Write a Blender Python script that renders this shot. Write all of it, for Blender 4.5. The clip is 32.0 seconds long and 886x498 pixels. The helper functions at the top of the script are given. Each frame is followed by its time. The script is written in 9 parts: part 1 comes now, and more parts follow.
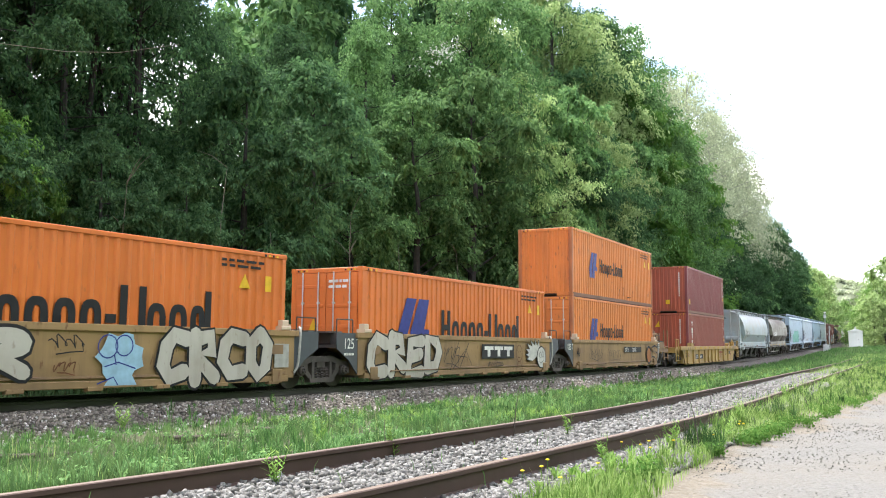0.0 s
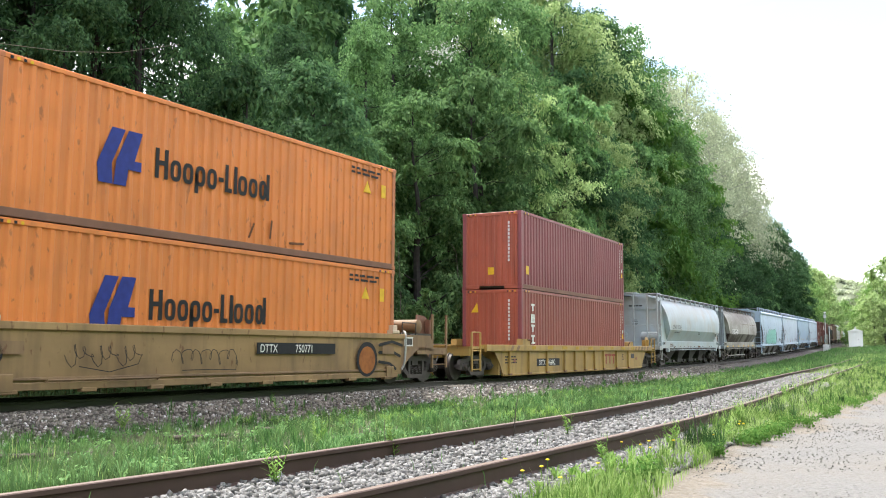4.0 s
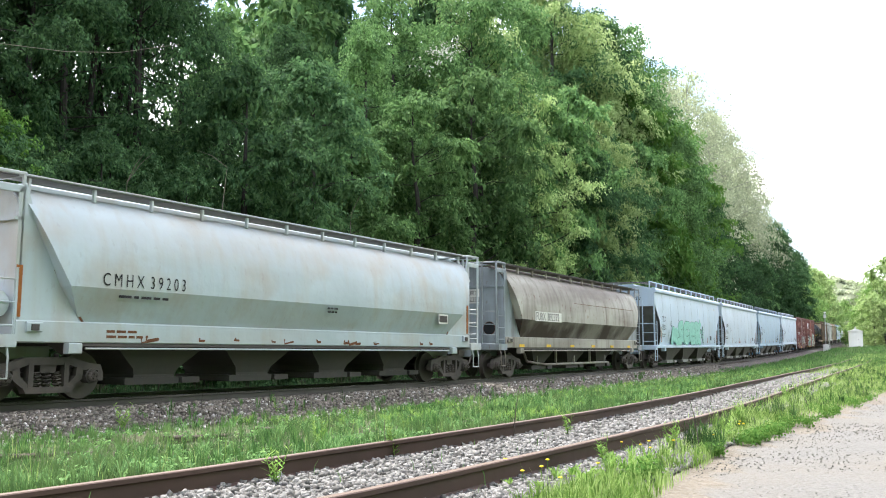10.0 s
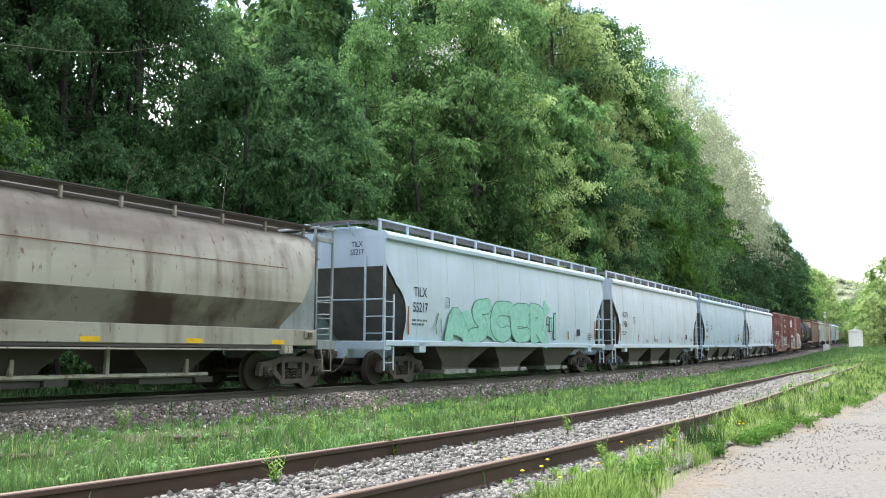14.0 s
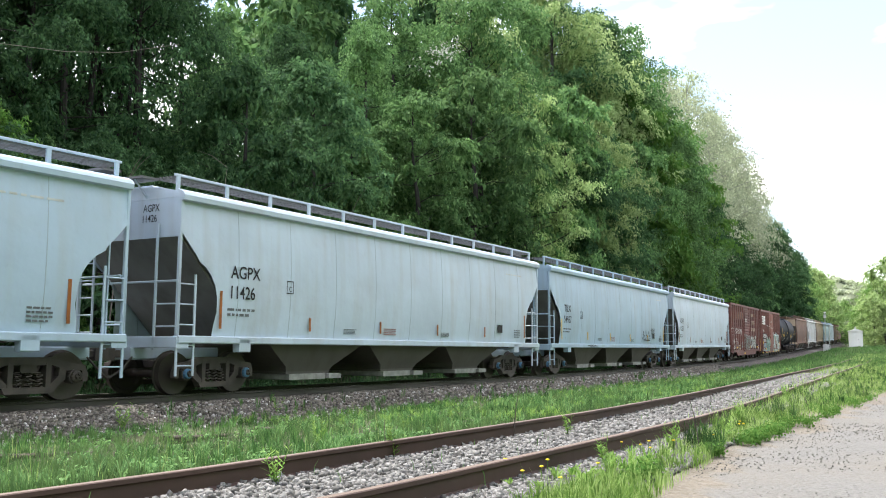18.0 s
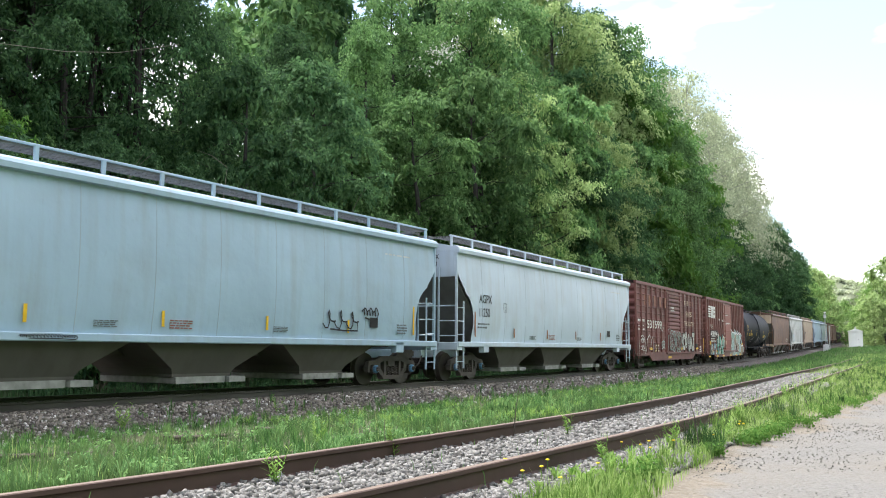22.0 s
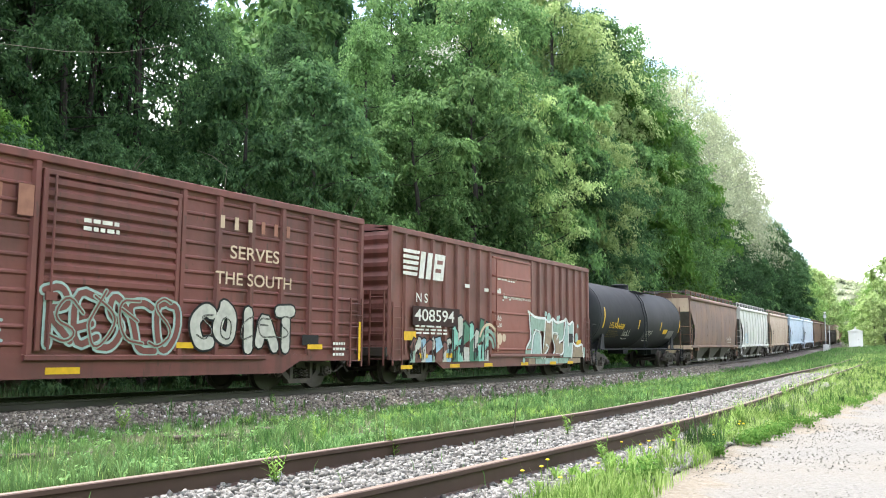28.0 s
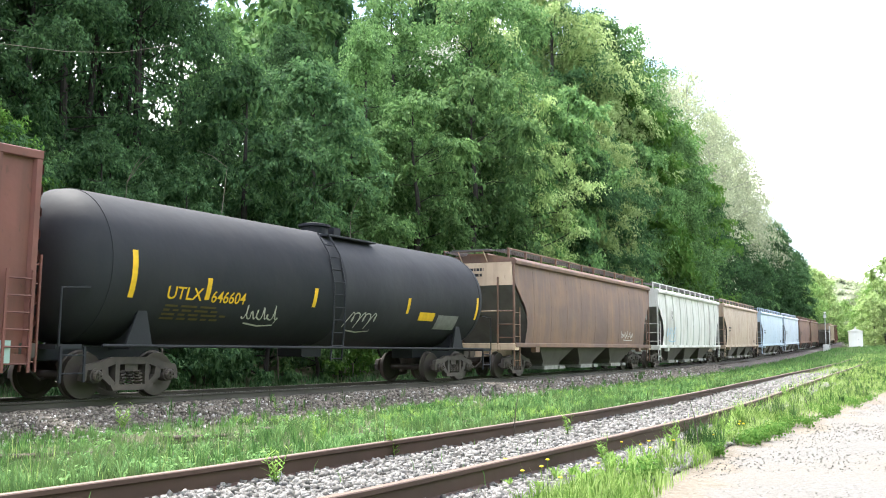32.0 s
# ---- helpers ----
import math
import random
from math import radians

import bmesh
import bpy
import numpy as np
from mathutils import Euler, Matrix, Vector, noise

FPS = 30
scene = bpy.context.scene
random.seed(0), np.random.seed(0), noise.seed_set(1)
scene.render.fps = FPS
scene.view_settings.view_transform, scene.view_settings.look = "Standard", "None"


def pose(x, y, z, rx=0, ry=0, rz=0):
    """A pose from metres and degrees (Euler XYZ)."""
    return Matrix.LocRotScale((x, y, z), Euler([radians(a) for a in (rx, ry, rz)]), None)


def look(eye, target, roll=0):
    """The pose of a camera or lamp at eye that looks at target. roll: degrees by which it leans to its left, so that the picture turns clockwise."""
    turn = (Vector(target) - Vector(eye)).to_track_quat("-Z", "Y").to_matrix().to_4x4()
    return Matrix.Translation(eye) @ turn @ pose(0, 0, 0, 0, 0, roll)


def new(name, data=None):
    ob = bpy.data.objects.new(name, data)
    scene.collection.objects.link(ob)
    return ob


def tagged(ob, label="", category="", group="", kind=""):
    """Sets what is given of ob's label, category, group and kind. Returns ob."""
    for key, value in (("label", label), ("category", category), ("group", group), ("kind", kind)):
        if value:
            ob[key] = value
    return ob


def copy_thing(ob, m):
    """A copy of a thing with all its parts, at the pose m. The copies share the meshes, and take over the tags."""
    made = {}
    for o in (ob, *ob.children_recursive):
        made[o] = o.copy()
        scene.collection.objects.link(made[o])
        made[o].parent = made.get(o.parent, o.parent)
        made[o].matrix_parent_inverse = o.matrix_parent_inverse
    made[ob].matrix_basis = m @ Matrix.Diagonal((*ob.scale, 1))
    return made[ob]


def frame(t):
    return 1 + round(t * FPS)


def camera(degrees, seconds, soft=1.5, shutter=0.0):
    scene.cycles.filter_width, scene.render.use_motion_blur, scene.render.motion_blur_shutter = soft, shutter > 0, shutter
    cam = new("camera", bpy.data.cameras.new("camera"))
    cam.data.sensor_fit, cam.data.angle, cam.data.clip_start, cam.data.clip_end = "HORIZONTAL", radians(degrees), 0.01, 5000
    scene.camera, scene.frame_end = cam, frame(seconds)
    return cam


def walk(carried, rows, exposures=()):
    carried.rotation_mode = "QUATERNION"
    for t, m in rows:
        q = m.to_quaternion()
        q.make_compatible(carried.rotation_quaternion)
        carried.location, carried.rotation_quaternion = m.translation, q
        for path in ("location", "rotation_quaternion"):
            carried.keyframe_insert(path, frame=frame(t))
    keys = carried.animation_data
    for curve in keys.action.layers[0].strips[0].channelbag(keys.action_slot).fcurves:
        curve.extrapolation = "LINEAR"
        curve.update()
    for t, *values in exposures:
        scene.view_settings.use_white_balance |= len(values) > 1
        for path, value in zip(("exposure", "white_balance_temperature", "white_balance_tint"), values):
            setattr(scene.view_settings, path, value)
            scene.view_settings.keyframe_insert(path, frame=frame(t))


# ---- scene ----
# The camera stands still on the gravel road beside the siding.
cam = camera(52.27, 32.0, soft=1.0, shutter=0.06)
EYE = Vector((16.061, 0.0, 0.9895))
YAW, PITCH = 0.603148, 0.095924
AIM = EYE + 50 * Vector((-math.sin(YAW) * math.cos(PITCH), math.cos(YAW) * math.cos(PITCH), math.sin(PITCH)))
walk(cam, [(0.0, look(EYE, AIM, -0.0825)), (32.0, look(EYE, AIM, -0.0825))],
     exposures=[(t, 0.92 + e) for t, e in ((0.0, 0.0), (3.0, -0.1), (6.0, 0.05), (10.0, 0.05), (13.0, -0.02), (14.5, -0.12), (17.0, -0.22), (25.5, -0.22), (27.5, 0.2), (30.0, 0.36), (32.0, 0.42))])

# ---- light ----
SUN_EL, SUN_AZ = 60, 288       # degrees; azimuth clockwise from +Y
world = bpy.data.worlds.new("world")
scene.world = world
world.use_nodes = True
wn, wl = world.node_tree.nodes, world.node_tree.links
wn.clear()
w_out, w_bg = wn.new("ShaderNodeOutputWorld"), wn.new("ShaderNodeBackground")
w_sky = wn.new("ShaderNodeTexSky")
w_sky.sky_type, w_sky.sun_disc = "NISHITA", False
w_sky.sun_elevation, w_sky.sun_rotation = radians(SUN_EL), radians(SUN_AZ)
w_sky.air_density, w_sky.dust_density, w_sky.ozone_density = 1.0, 0.5, 2.0
w_co, w_map, w_noise = wn.new("ShaderNodeTexCoord"), wn.new("ShaderNodeMapping"), wn.new("ShaderNodeTexNoise")
w_map.inputs["Location"].default_value, w_map.inputs["Scale"].default_value = (4.4, 1.5, 0.0), (1.0, 1.0, 3.2)
w_noise.inputs["Scale"].default_value, w_noise.inputs["Detail"].default_value = 3.0, 5
w_ramp, w_mix = wn.new("ShaderNodeValToRGB"), wn.new("ShaderNodeMix")
w_ramp.color_ramp.elements[0].position, w_ramp.color_ramp.elements[1].position = 0.45, 0.60
w_ramp.color_ramp.elements[0].color = (0.1, 0.1, 0.1, 1)
w_mix.data_type = "RGBA"
w_mix.inputs["B"].default_value = (13.4, 13.0, 13.6, 1)
wl.new(w_co.outputs["Generated"], w_map.inputs["Vector"])
wl.new(w_map.outputs["Vector"], w_noise.inputs["Vector"])
wl.new(w_noise.outputs["Fac"], w_ramp.inputs["Fac"])
wl.new(w_ramp.outputs["Color"], w_mix.inputs["Factor"])
wl.new(w_sky.outputs["Color"], w_mix.inputs["A"])
wl.new(w_mix.outputs["Result"], w_bg.inputs["Color"])
wl.new(w_bg.outputs["Background"], w_out.inputs["Surface"])
w_bg.inputs["Strength"].default_value = 0.17

sun_data = bpy.data.lights.new("sun", "SUN")
sun_data.energy, sun_data.angle, sun_data.color = 5.0, radians(9), (1.0, 0.975, 0.91)
sun = new("sun", sun_data)
_a, _e = radians(SUN_AZ), radians(SUN_EL)
SUN_DIR = Vector((math.sin(_a) * math.cos(_e), math.cos(_a) * math.cos(_e), math.sin(_e)))
sun.matrix_world = look(SUN_DIR * 60, (0, 0, 0))

# ---- the line of the railway ----
CURVE_A, CURVE_B = 0.1526, 31.965
S_TAB = np.arange(-330.0, 900.01, 0.25)
T_TAB = np.where(S_TAB > -12, CURVE_A * (1 - np.exp(-np.maximum(S_TAB, -12) / CURVE_B)), CURVE_A * (1 - math.exp(12 / CURVE_B)))
X_TAB = np.concatenate([[0], np.cumsum(-0.25 * np.sin((T_TAB[1:] + T_TAB[:-1]) / 2))])
Y_TAB = np.concatenate([[0], np.cumsum(0.25 * np.cos((T_TAB[1:] + T_TAB[:-1]) / 2))])
_i0 = int(np.argmin(abs(S_TAB)))
X_TAB, Y_TAB = X_TAB - X_TAB[_i0], Y_TAB - Y_TAB[_i0]


def grade(s):
    """Height of the railhead at s metres along the line."""
    s = np.asarray(s, float)
    low = np.maximum(s, -60)
    return -0.020463 * low + 9.4e-5 * np.where(low < 0, 0, np.where(low < 110, low * low, 220 * low - 12100))


def on_line(s, lat=0.0, z=0.0):
    """A point beside the line: s along it, lat to its right, z above the railhead."""
    x, y, t = np.interp(s, S_TAB, X_TAB), np.interp(s, S_TAB, Y_TAB), np.interp(s, S_TAB, T_TAB)
    return Vector((float(x + lat * math.cos(t)), float(y + lat * math.sin(t)), float(z + grade(s))))


def heading(s):
    return float(np.interp(s, S_TAB, T_TAB))


def centre_x(y):
    return np.interp(y, Y_TAB, X_TAB)


def siding_lat(y):
    """How far the siding's centre lies to the right of the main line."""
    return np.interp(y, [-60, 4, 8, 11, 16, 23.5, 34, 48, 72, 140], [12.4, 11.88, 11.72, 11.6, 11.25, 10.68, 10.2, 9.97, 10.0, 10.0])


# ---- mesh building ----
class G:
    """A growing list of corners and faces."""

    def __init__(self):
        self.v, self.f = [], []

    def add(self, verts, faces):
        n = len(self.v)
        self.v += [tuple(p) for p in verts]
        self.f += [tuple(i + n for i in q) for q in faces]
        return self

    def box(self, x0, x1, y0, y1, z0, z1):
        return self.add([(x0, y0, z0), (x1, y0, z0), (x1, y1, z0), (x0, y1, z0), (x0, y0, z1), (x1, y0, z1), (x1, y1, z1), (x0, y1, z1)],
                        [(0, 3, 2, 1), (4, 5, 6, 7), (0, 1, 5, 4), (1, 2, 6, 5), (2, 3, 7, 6), (3, 0, 4, 7)])

    def cbox(self, x0, x1, y0, y1, z0, z1, b=0.01):
        """A box with chamfered edges along its longest way."""
        d = (x1 - x0, y1 - y0, z1 - z0)
        k = d.index(max(d))
        lo, hi = (x0, y0, z0), (x1, y1, z1)
        i, j = [a for a in range(3) if a != k]
        ring = [(lo[i] + b, lo[j]), (hi[i] - b, lo[j]), (hi[i], lo[j] + b), (hi[i], hi[j] - b),
                (hi[i] - b, hi[j]), (lo[i] + b, hi[j]), (lo[i], hi[j] - b), (lo[i], lo[j] + b)]
        out = []
        for w in (lo[k], hi[k]):
            for p, q in ring:
                c = [0, 0, 0]
                c[i], c[j], c[k] = p, q, w
                out.append(c)
        faces = [(n, (n + 1) % 8, 8 + (n + 1) % 8, 8 + n) for n in range(8)] + [tuple(range(7, -1, -1)), tuple(range(8, 16))]
        return self.add(out, faces)

    def prism(self, poly, axis, a, b):
        """A polygon pushed along an axis. axis x: poly in (y, z); y: (x, z); z: (x, y)."""
        n = len(poly)
        put = {"x": lambda p, w: (w, p[0], p[1]), "y": lambda p, w: (p[0], w, p[1]), "z": lambda p, w: (p[0], p[1], w)}[axis]
        return self.add([put(p, a) for p in poly] + [put(p, b) for p in poly],
                        [(i, (i + 1) % n, n + (i + 1) % n, n + i) for i in range(n)] + [tuple(range(n - 1, -1, -1)), tuple(range(n, 2 * n))])

    def tube(self, pts, r, n=6):
        """A round bar along points; r may be one value or one for each point."""
        pts = [Vector(p) for p in pts]
        rs = [r] * len(pts) if not hasattr(r, "__len__") else r
        rings = []
        for i, p in enumerate(pts):
            d = (pts[min(i + 1, len(pts) - 1)] - pts[max(i - 1, 0)]).normalized()
            u = d.cross(Vector((0.31, 0.17, 0.93)) if abs(d.z) < 0.9 else Vector((1, 0.1, 0))).normalized()
            w = d.cross(u)
            rings += [p + rs[i] * (math.cos(6.28319 * k / n) * u + math.sin(6.28319 * k / n) * w) for k in range(n)]
        faces = [(i * n + k, i * n + (k + 1) % n, (i + 1) * n + (k + 1) % n, (i + 1) * n + k) for i in range(len(pts) - 1) for k in range(n)]
        return self.add(rings, faces + [tuple(range(n - 1, -1, -1)), tuple(range((len(pts) - 1) * n, len(pts) * n))])

    def lathe(self, prof, n=24, at=(0, 0, 0), axis="x"):
        """(along, radius) pairs turned about an axis."""
        out = []
        for a, r in prof:
            for k in range(n):
                c, s = math.cos(6.28319 * k / n) * r, math.sin(6.28319 * k / n) * r
                out.append({"x": (at[0] + a, at[1] + c, at[2] + s), "y": (at[0] + c, at[1] + a, at[2] + s), "z": (at[0] + c, at[1] + s, at[2] + a)}[axis])
        m = len(prof)
        faces = [(i * n + k, i * n + (k + 1) % n, (i + 1) * n + (k + 1) % n, (i + 1) * n + k) for i in range(m - 1) for k in range(n)]
        return self.add(out, faces + [tuple(range(n - 1, -1, -1)), tuple(range((m - 1) * n, m * n))])

    def loft(self, rings, closed=True, caps=True):
        n, m = len(rings[0]), len(rings)
        faces = [(i * n + k, i * n + (k + 1) % n, (i + 1) * n + (k + 1) % n, (i + 1) * n + k) for i in range(m - 1) for k in range(n if closed else n - 1)]
        if caps and closed:
            faces += [tuple(range(n - 1, -1, -1)), tuple(range((m - 1) * n, m * n))]
        return self.add([p for r in rings for p in r], faces)

    def mesh(self, name, mat, smooth=False):
        me = bpy.data.meshes.new(name)
        me.from_pydata(self.v, [], self.f)
        if mat:
            me.materials.append(mat)
        bm = bmesh.new()
        bm.from_mesh(me)
        bmesh.ops.recalc_face_normals(bm, faces=bm.faces)
        bm.to_mesh(me)
        bm.free()
        if smooth:
            me.polygons.foreach_set("use_smooth", [True] * len(me.polygons))
            me.set_sharp_from_angle(angle=radians(35))
        return me


def part(name, g, mat, parent, label="", smooth=False):
    ob = new(name, g if isinstance(g, bpy.types.Mesh) else g.mesh(name, mat, smooth))
    ob.parent = parent
    return tagged(ob, label) if label else ob


def thing(name, label, category, group="", m=None):
    ob = new(name)
    ob.empty_display_size = 0.3
    if m is not None:
        ob.matrix_basis = m
    return tagged(ob, label, category, group)


def raw_mesh(name, verts, faces, mats, smooth=False):
    """A large mesh straight from arrays; faces all of one size."""
    me = bpy.data.meshes.new(name)
    verts, faces = np.asarray(verts, np.float32), np.asarray(faces, np.int32)
    k = faces.shape[1]
    me.vertices.add(len(verts))
    me.vertices.foreach_set("co", verts.ravel())
    me.loops.add(faces.size)
    me.loops.foreach_set("vertex_index", faces.ravel())
    me.polygons.add(len(faces))
    me.polygons.foreach_set("loop_start", np.arange(0, faces.size, k, dtype=np.int32))
    me.polygons.foreach_set("loop_total", np.full(len(faces), k, np.int32))
    if smooth:
        me.polygons.foreach_set("use_smooth", np.ones(len(faces), bool))
    me.update()
    for m in mats:
        me.materials.append(m)
    return me


# ---- materials ----
def nodes_of(name):
    m = bpy.data.materials.new(name)
    m.use_nodes = True
    nt = m.node_tree
    return m, nt, nt.nodes["Principled BSDF"]


def noise_node(nt, co, scale, detail=4, stretch=(1, 1, 1), lo=0.4, hi=0.65):
    """Noise squeezed to a mask between lo and hi."""
    mp, nz, rg = nt.nodes.new("ShaderNodeMapping"), nt.nodes.new("ShaderNodeTexNoise"), nt.nodes.new("ShaderNodeMapRange")
    mp.inputs["Scale"].default_value = stretch
    nz.inputs["Scale"].default_value, nz.inputs["Detail"].default_value = scale, detail
    rg.inputs["From Min"].default_value, rg.inputs["From Max"].default_value = lo, hi
    nt.links.new(co, mp.inputs["Vector"])
    nt.links.new(mp.outputs["Vector"], nz.inputs["Vector"])
    nt.links.new(nz.outputs["Fac"], rg.inputs["Value"])
    return rg.outputs["Result"]


def blend(nt, fac, a, b, amount=1.0):
    mx = nt.nodes.new("ShaderNodeMix")
    mx.data_type = "RGBA"
    if amount != 1.0:
        mu = nt.nodes.new("ShaderNodeMath")
        mu.operation = "MULTIPLY"
        mu.inputs[1].default_value = amount
        nt.links.new(fac, mu.inputs[0])
        fac = mu.outputs[0]
    nt.links.new(fac, mx.inputs["Factor"])
    for key, c in (("A", a), ("B", b)):
        if isinstance(c, tuple):
            mx.inputs[key].default_value = (*c, 1)
        else:
            nt.links.new(c, mx.inputs[key])
    return mx.outputs["Result"]


def bump(nt, bsdf, height, strength, distance):
    b = nt.nodes.new("ShaderNodeBump")
    b.inputs["Strength"].default_value, b.inputs["Distance"].default_value = strength, distance
    nt.links.new(height, b.inputs["Height"])
    nt.links.new(b.outputs["Normal"], bsdf.inputs["Normal"])


def paint(name, base, rough=0.5, metal=0.0, grime=(0.06, 0.05, 0.04), streaks=0.35, stains=0.3, spots=0.0, rust=(0.13, 0.055, 0.03), relief=0.02, bands=0.0, blotch=(0.9, 0.48, 0.78), gloss=0.5):
    """Weathered steel paint: rain streaks, broad stains and rust spots."""
    m, nt, bsdf = nodes_of(name)
    co = nt.nodes.new("ShaderNodeTexCoord").outputs["Object"]
    tint = tuple(min(1, c * 1.18 + 0.01) for c in base)
    col = blend(nt, noise_node(nt, co, 0.5, 3, lo=0.3, hi=0.7), base, tint)
    if streaks:
        col = blend(nt, noise_node(nt, co, 3.2, 5, (1, 1, 0.09), 0.48, 0.75), col, grime, streaks)
    if stains:
        col = blend(nt, noise_node(nt, co, blotch[0], 6, lo=blotch[1], hi=blotch[2]), col, grime, stains)
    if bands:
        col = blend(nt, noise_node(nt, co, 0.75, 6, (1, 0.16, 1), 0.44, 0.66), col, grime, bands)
    if spots:
        col = blend(nt, noise_node(nt, co, 9.0, 6, (1, 1, 0.4), 0.635, 0.70), col, rust, spots)
    nt.links.new(col, bsdf.inputs["Base Color"])
    bsdf.inputs["Roughness"].default_value, bsdf.inputs["Metallic"].default_value = rough, metal
    bsdf.inputs["Specular IOR Level"].default_value = gloss
    bump(nt, bsdf, noise_node(nt, co, 2.5, 3, lo=0.2, hi=0.8), 0.35, relief)
    return m


def plain(name, base, rough=0.6, metal=0.0, vary=0.25, scale=6.0):
    """A small surface with a little grain."""
    m, nt, bsdf = nodes_of(name)
    co = nt.nodes.new("ShaderNodeTexCoord").outputs["Object"]
    dark = tuple(c * (1 - vary) for c in base)
    nt.links.new(blend(nt, noise_node(nt, co, scale, 5, lo=0.3, hi=0.7), base, dark), bsdf.inputs["Base Color"])
    bsdf.inputs["Roughness"].default_value, bsdf.inputs["Metallic"].default_value = rough, metal
    bsdf.inputs["Specular IOR Level"].default_value = 0.2
    return m


def leafy(name, base, light, clear=0.35, patchy=None):
    """Leaves: colour drifts from leaf to leaf and from tree to tree, and light comes through."""
    m, nt, bsdf = nodes_of(name)
    geo, info = nt.nodes.new("ShaderNodeNewGeometry"), nt.nodes.new("ShaderNodeObjectInfo")
    col = blend(nt, geo.outputs["Random Per Island"], base, light)
    if patchy:
        co = nt.nodes.new("ShaderNodeTexCoord").outputs["Object"]
        col = blend(nt, noise_node(nt, co, 0.55, 5, lo=0.42, hi=0.62), col, patchy, 0.6)
        col = blend(nt, noise_node(nt, co, 1.6, 4, lo=0.5, hi=0.68), col, tuple(c * 0.35 for c in base), 0.7)
    hs = nt.nodes.new("ShaderNodeHueSaturation")
    rg = nt.nodes.new("ShaderNodeMapRange")
    rg.inputs["To Min"].default_value, rg.inputs["To Max"].default_value = 0.72, 1.3
    nt.links.new(info.outputs["Random"], rg.inputs["Value"])
    nt.links.new(rg.outputs["Result"], hs.inputs["Value"])
    nt.links.new(col, hs.inputs["Color"])
    nt.links.new(hs.outputs["Color"], bsdf.inputs["Base Color"])
    bsdf.inputs["Roughness"].default_value, bsdf.inputs["Specular IOR Level"].default_value = 0.75, 0.06
    tr, mx = nt.nodes.new("ShaderNodeBsdfTranslucent"), nt.nodes.new("ShaderNodeMixShader")
    mx.inputs["Fac"].default_value = clear
    nt.links.new(hs.outputs["Color"], tr.inputs["Color"])
    nt.links.new(bsdf.outputs["BSDF"], mx.inputs[1])
    nt.links.new(tr.outputs["BSDF"], mx.inputs[2])
    nt.links.new(mx.outputs["Shader"], nt.nodes["Material Output"].inputs["Surface"])
    return m


def stones_colour(nt, co, a, b, dust, size):
    """Colour and height of packed small stones."""
    vo = nt.nodes.new("ShaderNodeTexVoronoi")
    vo.inputs["Scale"].default_value = size
    nt.links.new(co, vo.inputs["Vector"])
    sep = nt.nodes.new("ShaderNodeSeparateColor")
    nt.links.new(vo.outputs["Color"], sep.inputs["Color"])
    col = blend(nt, sep.outputs["Red"], a, b)
    return blend(nt, noise_node(nt, co, 0.6, 6, lo=0.4, hi=0.7), col, dust, 0.55), vo.outputs["Distance"]


def ground_mat():
    """Soil and short grass, giving way raggedly to gravel and crushed stone."""
    m, nt, bsdf = nodes_of("trackside_ground")
    co = nt.nodes.new("ShaderNodeTexCoord").outputs["Object"]
    col = blend(nt, noise_node(nt, co, 0.45, 6, lo=0.35, hi=0.65), (0.050, 0.075, 0.022), (0.085, 0.085, 0.045))
    col = blend(nt, noise_node(nt, co, 7.0, 6, lo=0.45, hi=0.7), col, (0.06, 0.045, 0.025), 0.6)
    rough = noise_node(nt, co, 9, 6, lo=0.2, hi=0.8)
    ragged = noise_node(nt, co, 1.3, 6, lo=0.0, hi=1.0)
    hgt = rough
    for key, a, b, dust, size in (("ballast", (0.045, 0.039, 0.034), (0.15, 0.132, 0.116), (0.075, 0.058, 0.045), 20),
                                  ("siding", (0.05, 0.05, 0.05), (0.16, 0.16, 0.16), (0.11, 0.10, 0.09), 22),
                                  ("dirt", (0.11, 0.092, 0.070), (0.20, 0.172, 0.137), (0.18, 0.152, 0.115), 30),
                                  ("road", (0.128, 0.122, 0.113), (0.172, 0.165, 0.153), (0.165, 0.143, 0.115), 60)):
        at, add, rg = nt.nodes.new("ShaderNodeAttribute"), nt.nodes.new("ShaderNodeMath"), nt.nodes.new("ShaderNodeMapRange")
        at.attribute_name = key
        add.operation = "MULTIPLY_ADD"
        add.inputs[1].default_value, add.inputs[2].default_value = 1.6, -0.8
        nt.links.new(ragged, add.inputs[0])
        plus = nt.nodes.new("ShaderNodeMath")
        nt.links.new(add.outputs[0], plus.inputs[0])
        nt.links.new(at.outputs["Fac"], plus.inputs[1])
        rg.inputs["From Min"].default_value, rg.inputs["From Max"].default_value = -0.08, 0.12
        nt.links.new(plus.outputs[0], rg.inputs["Value"])
        c2, h2 = stones_colour(nt, co, a, b, dust, size)
        col = blend(nt, rg.outputs["Result"], col, c2)
    nt.links.new(col, bsdf.inputs["Base Color"])
    bsdf.inputs["Roughness"].default_value = 0.95
    bump(nt, bsdf, noise_node(nt, co, 22, 6, lo=0.2, hi=0.8), 0.8, 0.03)
    return m


def stone_mat(name, a, b):
    m, nt, bsdf = nodes_of(name)
    geo = nt.nodes.new("ShaderNodeNewGeometry")
    co = nt.nodes.new("ShaderNodeTexCoord").outputs["Object"]
    col = blend(nt, geo.outputs["Random Per Island"], a, b)
    col = blend(nt, noise_node(nt, co, 40, 4), col, (0.12, 0.1, 0.08), 0.35)
    nt.links.new(col, bsdf.inputs["Base Color"])
    bsdf.inputs["Roughness"].default_value = 0.9
    return m


